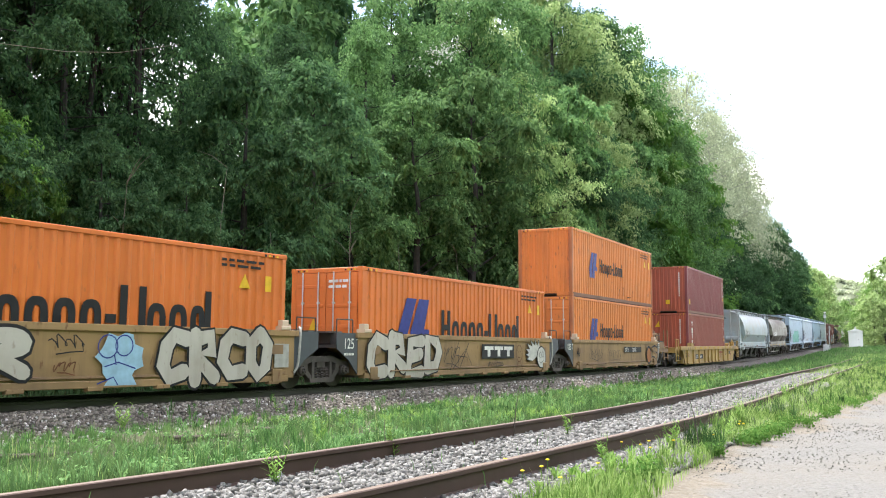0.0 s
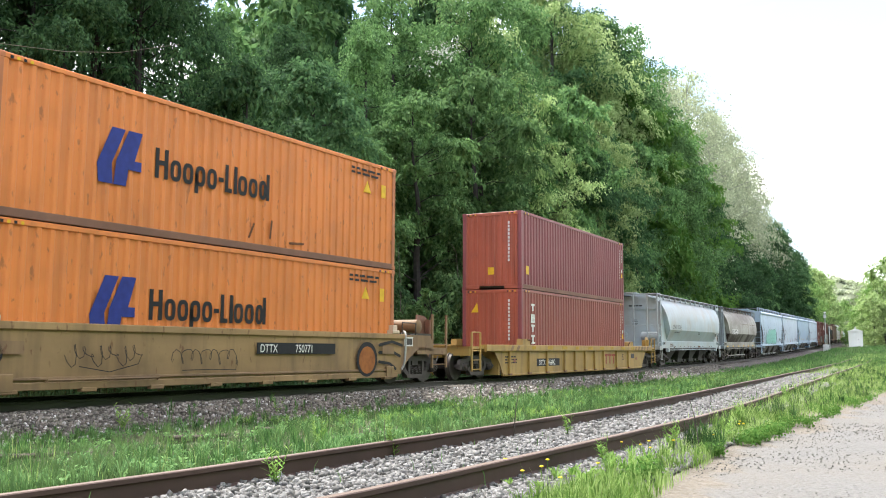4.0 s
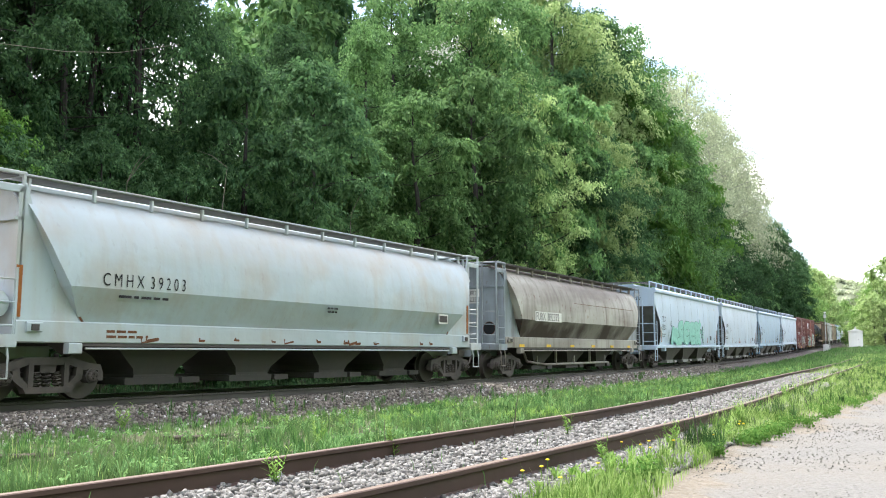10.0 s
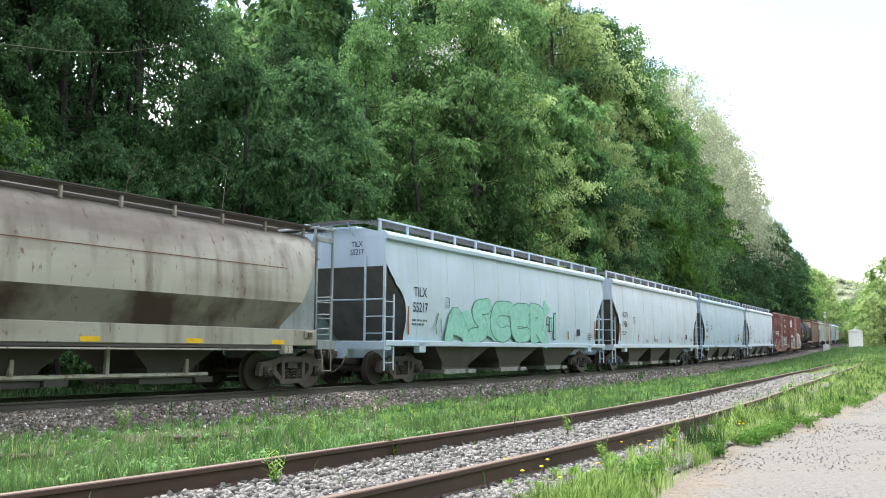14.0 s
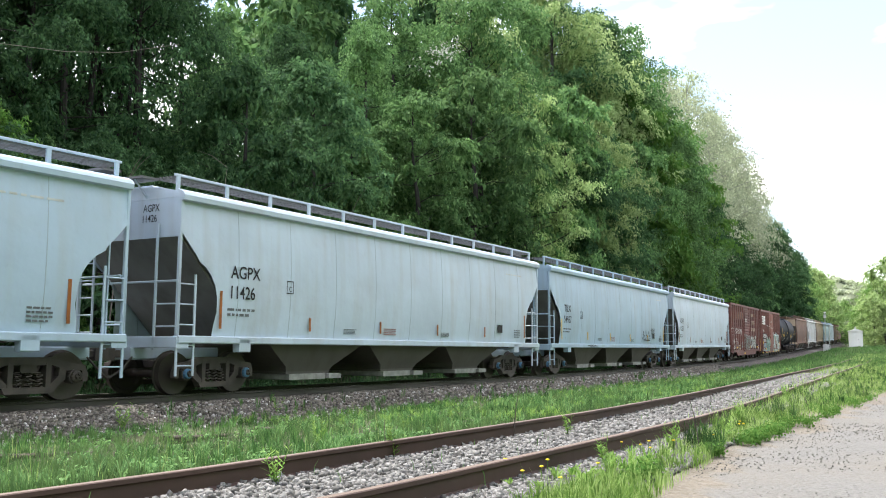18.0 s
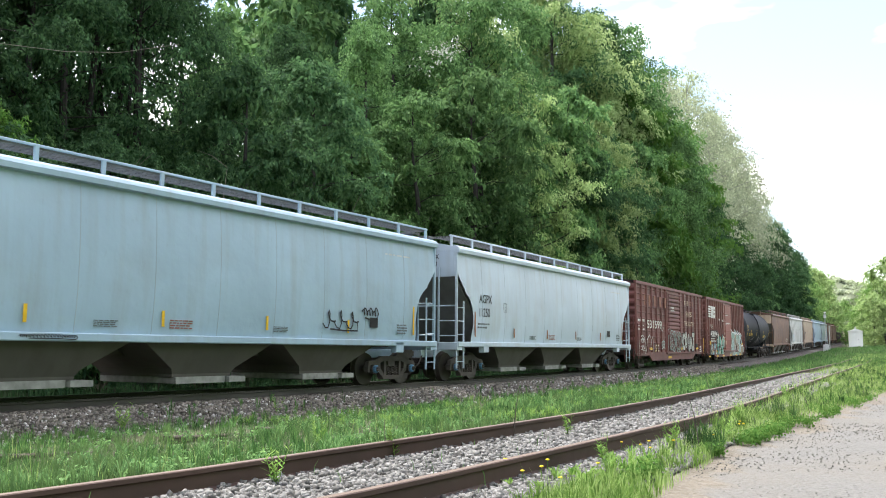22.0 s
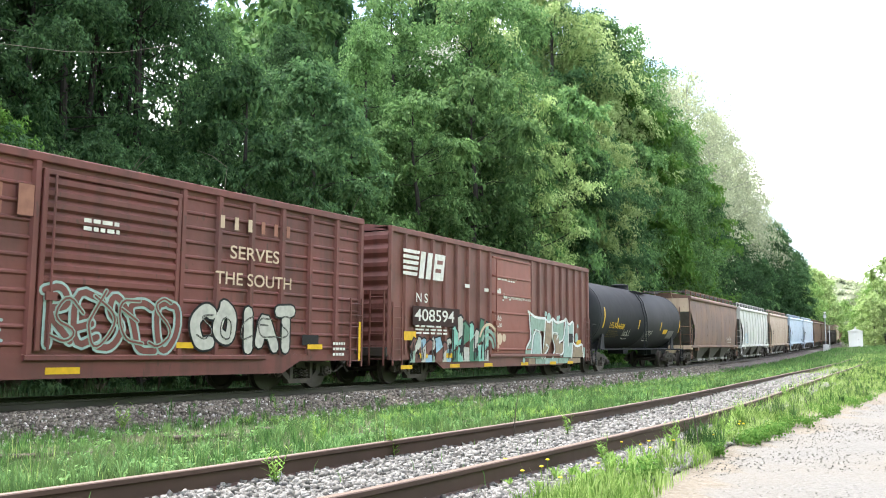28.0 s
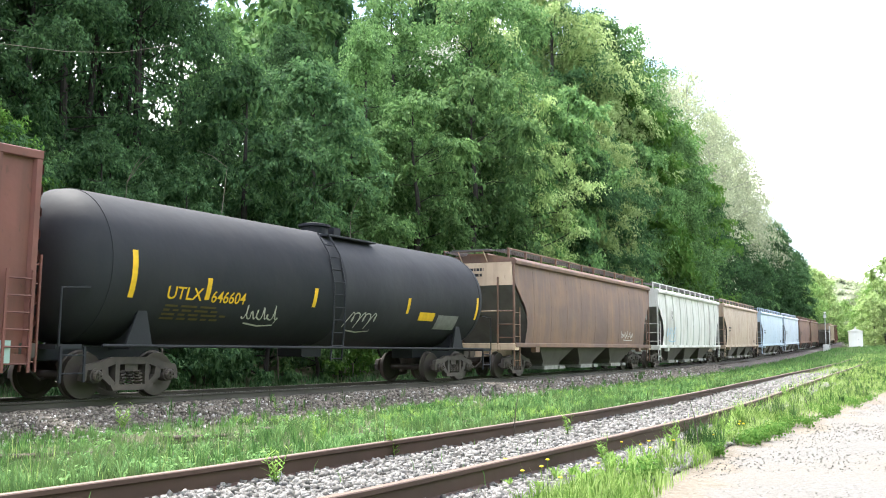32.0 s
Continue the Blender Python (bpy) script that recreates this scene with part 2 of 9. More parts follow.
M_SOIL = ground_mat()
M_STONE_GREY = stone_mat("grey_stone", (0.062, 0.060, 0.058), (0.27, 0.265, 0.255))
M_STONE_BROWN = stone_mat("brown_stone", (0.050, 0.044, 0.037), (0.28, 0.25, 0.215))
M_STONE_WHITE = stone_mat("pale_limestone", (0.34, 0.33, 0.31), (0.62, 0.60, 0.57))
M_RAIL_RUST = paint("rusty_rail", (0.066, 0.036, 0.028), 0.75, 0.2, grime=(0.032, 0.022, 0.019), streaks=0, stains=0.6)
# Dark base stands in for the shade on the main line's rail webs.
M_RAIL_DARK = paint("grimy_shaded_main_rail", (0.062, 0.055, 0.050), 0.6, 0.3, grime=(0.03, 0.028, 0.026), streaks=0, stains=0.5)
M_POST_RUST = paint("rusty_corner_steel", (0.17, 0.075, 0.045), 0.7, grime=(0.07, 0.04, 0.03), streaks=0.3, stains=0.5, spots=0.4)
M_RAIL_HEAD = plain("worn_railhead", (0.33, 0.30, 0.28), 0.35, 0.7)
M_RAIL_TOP = paint("rusty_railhead", (0.125, 0.085, 0.062), 0.7, 0.1, grime=(0.09, 0.055, 0.04), streaks=0, stains=0.6)
M_TIE_PALE = plain("bleached_tie_wood", (0.30, 0.27, 0.235), 0.9, 0, 0.45, 9)
M_TIE = plain("old_tie_wood", (0.085, 0.068, 0.055), 0.9, 0, 0.5, 9)
M_LEAF = [leafy("leaf_green", (0.066, 0.147, 0.056), (0.215, 0.365, 0.135), 0.4),
          leafy("leaf_dark", (0.039, 0.091, 0.043), (0.112, 0.213, 0.085), 0.38),
          leafy("leaf_yellow_green", (0.23, 0.345, 0.13), (0.48, 0.60, 0.27), 0.5),
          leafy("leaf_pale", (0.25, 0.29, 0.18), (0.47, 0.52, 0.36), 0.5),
          leafy("leaf_bright", (0.075, 0.190, 0.035), (0.170, 0.31, 0.07))]
M_GRASS = leafy("grass_blade", (0.032, 0.090, 0.028), (0.130, 0.255, 0.075), 0.40, (0.135, 0.19, 0.080))
M_HAY = leafy("seeding_grass", (0.21, 0.36, 0.08), (0.48, 0.60, 0.23), 0.5)
M_LIME = leafy("young_weed_leaves", (0.11, 0.225, 0.045), (0.27, 0.40, 0.11), 0.42)
M_STONE_ROAD = stone_mat("road_gravel_stone", (0.12, 0.114, 0.104), (0.20, 0.192, 0.178))
M_DANDELION = plain("yellow_petals", (0.75, 0.55, 0.03), 0.7)
M_BLOSSOM = leafy("white_blossom", (0.36, 0.38, 0.33), (0.55, 0.56, 0.5), 0.3)
M_BARK = plain("bark", (0.050, 0.046, 0.042), 0.95, 0, 0.5, 5)
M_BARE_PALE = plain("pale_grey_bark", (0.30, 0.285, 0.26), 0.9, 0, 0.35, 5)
M_TWIG = plain("twig", (0.11, 0.095, 0.08), 0.95, 0, 0.4, 5)
M_ORANGE = paint("orange_container_paint", (0.58, 0.138, 0.016), 0.5, grime=(0.22, 0.065, 0.02), streaks=0.22, stains=0.22, spots=0.25)
M_ORANGE_OLD = paint("faded_orange_paint", (0.60, 0.178, 0.034), 0.55, grime=(0.22, 0.09, 0.045), streaks=0.3, stains=0.3, spots=0.5)
M_ORANGE_POST = paint("rust_streaked_orange_paint", (0.40, 0.125, 0.04), 0.6, grime=(0.13, 0.06, 0.04), streaks=0.5, stains=0.5, spots=0.8)
M_RED = paint("oxide_red_container_paint", (0.245, 0.060, 0.047), 0.5, grime=(0.10, 0.035, 0.03), streaks=0.3, stains=0.3, spots=0.2)
M_RED2 = paint("brown_red_container_paint", (0.20, 0.043, 0.050), 0.5, grime=(0.10, 0.035, 0.035), streaks=0.3, stains=0.3, spots=0.2)
M_RED_END = paint("orange_red_end_paint", (0.33, 0.072, 0.036), 0.55, grime=(0.14, 0.045, 0.03), streaks=0.35, stains=0.3, spots=0.3)
M_YELLOW = paint("dull_yellow_car_paint", (0.35, 0.215, 0.055), 0.6, grime=(0.10, 0.065, 0.03), streaks=0.5, stains=0.45, spots=0.3)
M_YELLOW_OLD = paint("dusty_yellow_car_paint", (0.30, 0.19, 0.085), 0.7, grime=(0.10, 0.065, 0.042), streaks=0.6, stains=0.6, spots=0.65, rust=(0.12, 0.05, 0.028), bands=0.45, gloss=0.3)
M_SLATE = paint("grimy_slate_blue_paint", (0.048, 0.058, 0.070), 0.6, grime=(0.06, 0.05, 0.045), streaks=0.35, stains=0.5, spots=0.2)
M_DARK = paint("sooty_steel", (0.045, 0.04, 0.037), 0.75, 0.1, grime=(0.09, 0.06, 0.045), streaks=0.2, stains=0.6)
M_TRUCK = paint("grimy_truck_iron", (0.040, 0.034, 0.030), 0.8, 0.05, grime=(0.105, 0.085, 0.072), streaks=0.3, stains=0.75, blotch=(2.2, 0.42, 0.68))
M_WHEEL = paint("wheel_steel", (0.06, 0.050, 0.045), 0.6, 0.5, grime=(0.05, 0.035, 0.03), streaks=0, stains=0.7)
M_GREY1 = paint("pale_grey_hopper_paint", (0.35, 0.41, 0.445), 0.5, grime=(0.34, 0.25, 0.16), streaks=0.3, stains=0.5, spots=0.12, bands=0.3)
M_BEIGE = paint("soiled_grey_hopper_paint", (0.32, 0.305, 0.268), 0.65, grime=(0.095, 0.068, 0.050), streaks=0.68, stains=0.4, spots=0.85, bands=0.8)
M_SMUDGE = paint("smudged_lower_sheet", (0.20, 0.187, 0.168), 0.7, grime=(0.040, 0.026, 0.020), streaks=0.3, stains=0.92, spots=0.6, blotch=(0.55, 0.45, 0.60), gloss=0.25)
M_STEEL_END = paint("blue_grey_end_paint", (0.22, 0.255, 0.28), 0.6, grime=(0.07, 0.05, 0.04), streaks=0.5, stains=0.5, spots=0.4)
# Slope sheet base colour holds the shade of the recessed car ends.
M_SLOPE = paint("shaded_grey_slope_sheet", (0.135, 0.135, 0.13), 0.8, grime=(0.07, 0.06, 0.05), streaks=0.4, stains=0.5)
M_PRINT = plain("small_print", (0.13, 0.14, 0.15), 0.6)
M_SEAM = paint("dirty_weld_seam", (0.30, 0.36, 0.40), 0.6, streaks=0.3, stains=0.3)
M_BLUE1 = paint("pale_blue_hopper_paint", (0.36, 0.46, 0.56), 0.5, grime=(0.36, 0.36, 0.34), streaks=0.28, stains=0.2, spots=0.06)
M_BLUE2 = paint("blue_grey_hopper_paint", (0.28, 0.385, 0.48), 0.5, grime=(0.25, 0.28, 0.30), streaks=0.45, stains=0.3, spots=0.06)
M_WHITE1 = paint("off_white_hopper_paint", (0.405, 0.48, 0.56), 0.5, grime=(0.33, 0.32, 0.31), streaks=0.36, stains=0.24, spots=0.06)
# Chute colour is darkened for the blocked sky light under the round hoppers.
M_CHUTE_SHADE = paint("shaded_dusty_chute", (0.042, 0.039, 0.035), 0.85, grime=(0.065, 0.05, 0.04), streaks=0.4, stains=0.5)
# Dusty base, made darker to carry the shade beneath the modern hoppers.
M_UNDER = paint("shaded_dusty_underside", (0.075, 0.070, 0.060), 0.85, grime=(0.062, 0.052, 0.042), streaks=0.5, stains=0.5)
M_BOX1 = paint("faded_boxcar_red", (0.145, 0.040, 0.034), 0.6, grime=(0.042, 0.022, 0.02), streaks=0.6, stains=0.5, spots=0.55, rust=(0.055, 0.03, 0.024), bands=0.3)
M_BOX2 = paint("brown_boxcar_red", (0.155, 0.052, 0.042), 0.6, grime=(0.055, 0.028, 0.024), streaks=0.55, stains=0.45, spots=0.45, rust=(0.06, 0.032, 0.025), bands=0.25)
M_DOOR = paint("fresher_red_door", (0.215, 0.055, 0.038), 0.55, grime=(0.12, 0.045, 0.035), streaks=0.4, stains=0.3, spots=0.3)
M_TANK = paint("black_tank_paint", (0.017, 0.019, 0.024), 0.7, grime=(0.032, 0.032, 0.034), streaks=0.25, stains=0.35, gloss=0.16)
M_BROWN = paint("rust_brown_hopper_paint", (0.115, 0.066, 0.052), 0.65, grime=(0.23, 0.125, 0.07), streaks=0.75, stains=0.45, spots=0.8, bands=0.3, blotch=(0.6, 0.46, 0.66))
M_STENCIL = plain("dark_brown_stencil_ground", (0.045, 0.022, 0.02), 0.7)
M_TAN = paint("tan_hopper_paint", (0.36, 0.285, 0.215), 0.6, grime=(0.18, 0.085, 0.05), streaks=0.65, stains=0.4, spots=0.3)
M_CREAM = paint("cream_end_paint", (0.52, 0.40, 0.29), 0.6, grime=(0.22, 0.14, 0.09), streaks=0.4, stains=0.35, spots=0.3)
M_GREY2 = paint("streaky_grey_paint", (0.50, 0.51, 0.49), 0.6, grime=(0.20, 0.18, 0.16), streaks=0.6, stains=0.35, spots=0.2)
M_GRATE = plain("galvanised_grating", (0.16, 0.16, 0.16), 0.6, 0.5)
M_WHITE = plain("white_lettering", (0.75, 0.74, 0.70), 0.6)
M_BLACK = plain("black_lettering", (0.022, 0.022, 0.025), 0.6)
M_LOGO_BLUE = plain("deep_blue_paint", (0.03, 0.045, 0.24), 0.5)
M_TAG_YELLOW = plain("yellow_marking", (0.78, 0.48, 0.03), 0.5)
M_TAG_ORANGE = plain("worn_orange_marking", (0.36, 0.125, 0.035), 0.6, 0, 0.4)
M_SILVER_OLD = paint("faded_silver_spray_paint", (0.40, 0.375, 0.33), 0.6, grime=(0.2, 0.15, 0.1), streaks=0.45, stains=0.4, spots=0.4)
M_TEAL = plain("teal_spray_paint", (0.27, 0.58, 0.49), 0.6)
M_SPRAY_WHITE = plain("silver_spray_paint", (0.55, 0.54, 0.50), 0.5, 0, 0.3)
M_SILVER2 = plain("dull_silver_spray_paint", (0.42, 0.41, 0.38), 0.5, 0, 0.3)
M_SPRAY_BLUE = plain("light_blue_spray_paint", (0.33, 0.52, 0.66), 0.6)
M_SPRAY_GREEN = plain("dark_green_spray_paint", (0.08, 0.22, 0.15), 0.6)
M_SPRAY_SAGE = plain("sage_spray_paint", (0.30, 0.42, 0.36), 0.6, 0, 0.3)
M_TAN_SPRAY = plain("tan_spray_paint", (0.34, 0.26, 0.19), 0.6, 0, 0.3)
M_PALE_TEAL = plain("pale_teal_spray_paint", (0.36, 0.50, 0.48), 0.6, 0, 0.25)
M_SPRAY_SILVER = plain("white_outline_paint", (0.72, 0.74, 0.74), 0.5, 0, 0.15)
M_GHOST = plain("ghost_lettering", (0.33, 0.16, 0.12), 0.8)
M_OCHRE = plain("worn_yellow_stripe", (0.50, 0.31, 0.03), 0.6, 0, 0.45, 3.0)
M_GATE = plain("dusty_gate_paint", (0.34, 0.34, 0.32), 0.7, 0, 0.4)
M_RUSTY_TAN = paint("rusty_tan_paint", (0.21, 0.125, 0.06), 0.7, grime=(0.07, 0.042, 0.03), streaks=0.5, stains=0.6, spots=0.7)
M_BARE = plain("bare_branch_bark", (0.24, 0.21, 0.175), 0.9, 0, 0.35, 6)
M_RUST = plain("rust_patch", (0.17, 0.075, 0.04), 0.9, 0, 0.4)
M_SHED = paint("white_shed_paint", (0.80, 0.80, 0.78), 0.5, streaks=0.08, stains=0.05)
M_ALU = plain("aluminium_paint", (0.62, 0.62, 0.62), 0.45, 0.4)
M_BLUE_CAP = plain("blue_bearing_cap", (0.10, 0.22, 0.36), 0.5)

# ---- ground ----
def ground_rel(lat, y):
    """Height of the ground over the railhead's grade."""
    sl = siding_lat(y)
    xs = [-900, -300, -140, -60, -25, -9, -5.2, -3.4, -2.5, -1.55, 1.55, 2.2, 3.1, 4.6, sl - 2.6, sl - 1.6, sl + 1.5, sl + 2.2, sl + 4, 30, 60, 900]
    hs = [50, 48, 24, 8.5, 2.6, 0.2, -0.45, -0.5, -0.3, -0.16, -0.16, -0.22, -0.42, -0.40, -0.14, 0.0, 0.0, -0.03, -0.07, -0.05, 0.6, 6]
    h = np.interp(lat, xs, hs)
    near_shed = np.exp(-((y - 135) / 38.0) ** 2) * np.clip((lat - 2.6) / 2.5, 0, 1) * np.clip((40 - lat) / 20, 0, 1)
    return h + 0.55 * near_shed


def ground_at(x, y):
    lat = x - float(centre_x(y))
    return float(ground_rel(lat, y) + grade(y)) + 0.03 * noise.noise(Vector((x * 0.6, y * 0.6, 0)))


def road_edge(y):
    """Where the road's near edge lies, to the right of the main line."""
    return np.interp(y, [-60, 4, 6.75, 10, 17, 27, 60, 170], [14.2, 14.0, 13.62, 13.15, 13.2, 13.3, 13.6, 15.0])


def build_ground():
    ys = np.concatenate([[-2500, -900, -300, -120], np.arange(-60, 0, 4), np.arange(0, 30, 0.4), np.arange(30, 80, 1.0), np.arange(80, 300, 4), [320, 360, 420, 520, 800, 1500, 2800]])
    lats = np.concatenate([[-2500, -900, -400, -200, -140, -90, -60, -45, -35, -25, -18, -13, -10, -8, -6.5], np.arange(-5.6, 3.6, 0.3), np.arange(3.6, 20, 0.35),
                           [21, 23, 26, 30, 40, 60, 100, 200, 500, 1200, 2500]])
    verts, faces = [], []
    n = len(lats)
    for y in ys:
        cx, gz, sl = float(centre_x(y)), float(grade(y)), float(siding_lat(y))
        hs = ground_rel(lats, y)
        for lat, h in zip(lats, hs):
            x = cx + lat
            wob = 0.0
            if -70 < lat < 40 and -40 < y < 200:
                wob = 0.035 * noise.noise(Vector((x * 0.55, y * 0.55, 0))) + 0.015 * noise.noise(Vector((x * 2.1, y * 2.1, 4)))
            verts.append((x, float(y), float(gz + h + wob)))
    for j in range(len(ys) - 1):
        for i in range(n - 1):
            a = j * n + i
            faces.append((a, a + 1, a + n + 1, a + n))
    me = raw_mesh("ground", verts, faces, [M_SOIL], True)
    # how far each corner lies inside the road, the main ballast and the siding's ballast
    lat, yy = np.tile(lats, len(ys)), np.repeat(ys, n)
    edge = road_edge(yy) - 0.05
    inside = {"road": np.where(yy < 170, np.minimum(lat - edge, edge + 7 - lat), -5), "ballast": 2.7 - abs(lat),
              "siding": np.where(yy < 88, 1.5 - abs(lat - 0.15 - siding_lat(yy)), -5)}
    inside["dirt"] = np.where((yy < 120) & (yy > -20), 0.95 - abs(lat - edge - 0.35), -5)
    inside["road"] = np.minimum(inside["road"], 20) - 0.35
    inside["road"] = np.maximum(inside["road"], np.minimum(4 - abs(yy - 142), np.minimum(lat + 8, 16 - lat)))
    for key, d in inside.items():
        me.attributes.new(key, "FLOAT", "POINT").data.foreach_set("value", np.clip(d, -5, 5).astype(np.float32))
    return tagged(new("ground", me), "grassy trackside ground with ballast beds and a pale gravel road", "ground", kind="structure")


build_ground()


def rail_profile(h=0.17):
    return [(-0.07, 0), (0.07, 0), (0.07, 0.012), (0.012, 0.032), (0.010, h - 0.045), (0.036, h - 0.034), (0.036, h - 0.006), (0.028, h),
            (-0.028, h), (-0.036, h - 0.006), (-0.036, h - 0.034), (-0.010, h - 0.045), (-0.012, 0.032), (-0.07, 0.012)]


def build_track(name, label, offset, top, mat, y0, y1, step):
    """Two rails on ties; offset(s) is the centre's distance from the main line."""
    track = tagged(new(name), label, "track", kind="structure")
    for side in (-0.7535, 0.7535):
        rings = []
        for s in np.arange(y0, y1, step):
            c = on_line(s, offset(s) + side, top)
            t = heading(s)
            rings.append([(c.x + a * math.cos(t), c.y + a * math.sin(t), c.z - 0.17 + b) for a, b in rail_profile()])
        g = G().loft(rings)
        me = g.mesh("rail", mat, True)
        me.materials.append(M_RAIL_HEAD if mat is M_RAIL_DARK else M_RAIL_TOP)
        for f in me.polygons:
            if f.normal.z > 0.8 and (f.vertices[0] % 14) in (6, 7, 8, 9) and (f.vertices[2] % 14) in (6, 7, 8, 9):
                f.material_index = 1
        part("rail", me, mat, track)
    return track


MAIN = build_track("railway_track", "main line of steel rails on dark ballast", lambda s: 0.0, 0.0, M_RAIL_DARK, -60, 420, 2.0)
SIDING = build_track("siding_track", "rusty siding rails half sunk in grey ballast", lambda s: float(siding_lat(s)), 0.17, M_RAIL_RUST, -14, 96, 1.0)


def tie_mesh():
    return G().cbox(-1.3, 1.3, -0.115, 0.115, -0.16, 0.0, 0.015).mesh("tie", M_TIE)


TIE = tie_mesh()
TIE_PALE = G().cbox(-1.3, 1.3, -0.115, 0.115, -0.16, 0.0, 0.015).mesh("tie", M_TIE_PALE)
for k in range(150):                          # main line ties, tops just clear of the ballast
    s = -6 + 0.56 * k
    o = part("tie", TIE, None, MAIN)
    p = on_line(s, 0, -0.155)
    o.matrix_basis = Matrix.Translation(p) @ pose(0, 0, 0, 0, 0, math.degrees(heading(s)) + random.uniform(-1, 1))
for k in range(60):
    s = 2 + 0.62 * k
    o = part("tie", TIE_PALE, None, SIDING)
    lat = float(siding_lat(s))
    p = on_line(s, lat + random.uniform(-0.05, 0.05), 0.17 - 0.165 - random.choice([0.0, 0.02, 0.05]))
    o.matrix_basis = Matrix.Translation(p) @ pose(0, 0, 0, 0, 0, math.degrees(heading(s)) + 2.6 + random.uniform(-2, 2))


# ---- lettering ----
WORDS = {}


def make_words(strings):
    """Turns every string into a flat mesh, once, with the built-in font; letters 1 m high."""
    obs = {}
    for s in strings:
        cu = bpy.data.curves.new("words", "FONT")
        cu.body, cu.size, cu.extrude, cu.offset = s, 1.0 / 0.69, 0.0, 0.0 if "M" in s else 0.012
        obs[s] = new("words", cu)
    dg = bpy.context.evaluated_depsgraph_get()
    for s, o in obs.items():
        me = bpy.data.meshes.new_from_object(o.evaluated_get(dg))
        n = len(me.vertices)
        co = np.empty(n * 3, np.float32)
        me.vertices.foreach_get("co", co)
        co = co.reshape(-1, 3)
        WORDS[s] = (co.copy(), [tuple(p.vertices) for p in me.polygons])
        cu = o.data
        bpy.data.objects.remove(o)
        bpy.data.curves.remove(cu)
        bpy.data.meshes.remove(me)


make_words(["C M H X  3 9 2 0 3", "FURX", "892392", "TILX", "55217", "AGPX", "11426", "54967", "11250", "UTLX", "646604", "531599", "SERVES", "THE SOUTH",
            "408594", "DOOR OPENING W 10-0 H 10-3", "DTTX", "466942", "750771", "125 T", "40", "53", "C", "1", "K", "100", "N S"])


def words(s, parent, y, z, size, lat, mat, wide=0.85, face="side"):
    """Lettering on a car's near side (running away along it) or on its near end. wide: letter width against built-in."""
    co, faces = WORDS[s]
    g = G()
    if face == "side":
        g.add([(lat, y + c[0] * size * wide, z + c[1] * size) for c in co], faces)
    else:
        g.add([(y + c[0] * size * wide, lat, z + c[1] * size) for c in co], faces)
    return part("lettering", g, mat, parent)


def bars(parent, y, z, w, h, lat, rows, mat, face="side", seed=1):
    """Small print that cannot be read: rows of short bars."""
    rnd, g = random.Random(seed), G()
    for r in range(rows):
        zz, yy = z + h - (r + 0.8) * h / rows, y
        while yy < y + w * rnd.uniform(0.75, 1.0):
            l = rnd.uniform(0.08, 0.25) * w
            a = (yy, min(yy + l, y + w), zz, zz + 0.5 * h / rows)
            if face == "side":
                g.box(lat - 0.003, lat + 0.001, *a)
            else:
                g.box(a[0], a[1], lat - 0.001, lat + 0.003, a[2], a[3])
            yy += l + 0.05 * w
    return part("small_print", g, mat, parent)


def patch(name, parent, y0, y1, z0, z1, lat, mat, label="", face="side"):
    g = G()
    if face == "side":
        g.box(lat - 0.004, lat + 0.003, y0, y1, z0, z1)
    else:
        g.box(y0, y1, lat - 0.003, lat + 0.004, z0, z1)
    return part(name, g, mat, parent, label)


def arc(points, n=5):
    """Smooth a polyline by corner cutting."""
    for _ in range(n):
        out = [points[0]]
        for a, b in zip(points, points[1:]):
            out += [tuple(0.75 * i + 0.25 * j for i, j in zip(a, b)), tuple(0.25 * i + 0.75 * j for i, j in zip(a, b))]
        points = out + [points[-1]]
    return points


def stroke_mesh(lines, thick, lat):
    """Flat ribbons along lines of (y, z), each one connected sheet."""
    g, r = G(), thick / 2
    for line in lines:
        n, verts, lift = len(line), [], 0.0
        for i, (y, z) in enumerate(line):
            (a, b), (c, d) = line[max(i - 1, 0)], line[min(i + 1, n - 1)]
            l = math.hypot(c - a, d - b) or 1
            u, w = -(d - b) / l * r, (c - a) / l * r
            lift += 0.0001
            verts += [(lat + lift, y + u, z + w), (lat + lift, y - u, z - w)]
        faces = [(2 * i, 2 * i + 2, 2 * i + 3, 2 * i + 1) for i in range(n - 1)]
        for i, (y, z), (py, pz) in ((0, line[0], line[1]), (n - 1, line[-1], line[-2])):
            l = math.hypot(y - py, z - pz) or 1
            ey, ez = (y - py) / l * r, (z - pz) / l * r
            k = len(verts)
            x = verts[2 * i][0]
            p, q = verts[2 * i], verts[2 * i + 1]
            verts += [(x, 0.7 * (p[1] - y) + y + 0.7 * ey, 0.7 * (p[2] - z) + z + 0.7 * ez), (x, y + ey, z + ez), (x, 0.7 * (q[1] - y) + y + 0.7 * ey, 0.7 * (q[2] - z) + z + 0.7 * ez)]
            faces.append((2 * i, k, k + 1, k + 2, 2 * i + 1))
        g.add(verts, faces)
    return g


def strokes(name, parent, lines, thick, lat, mat, label=""):
    return part(name, stroke_mesh(lines, thick, lat), mat, parent, label)


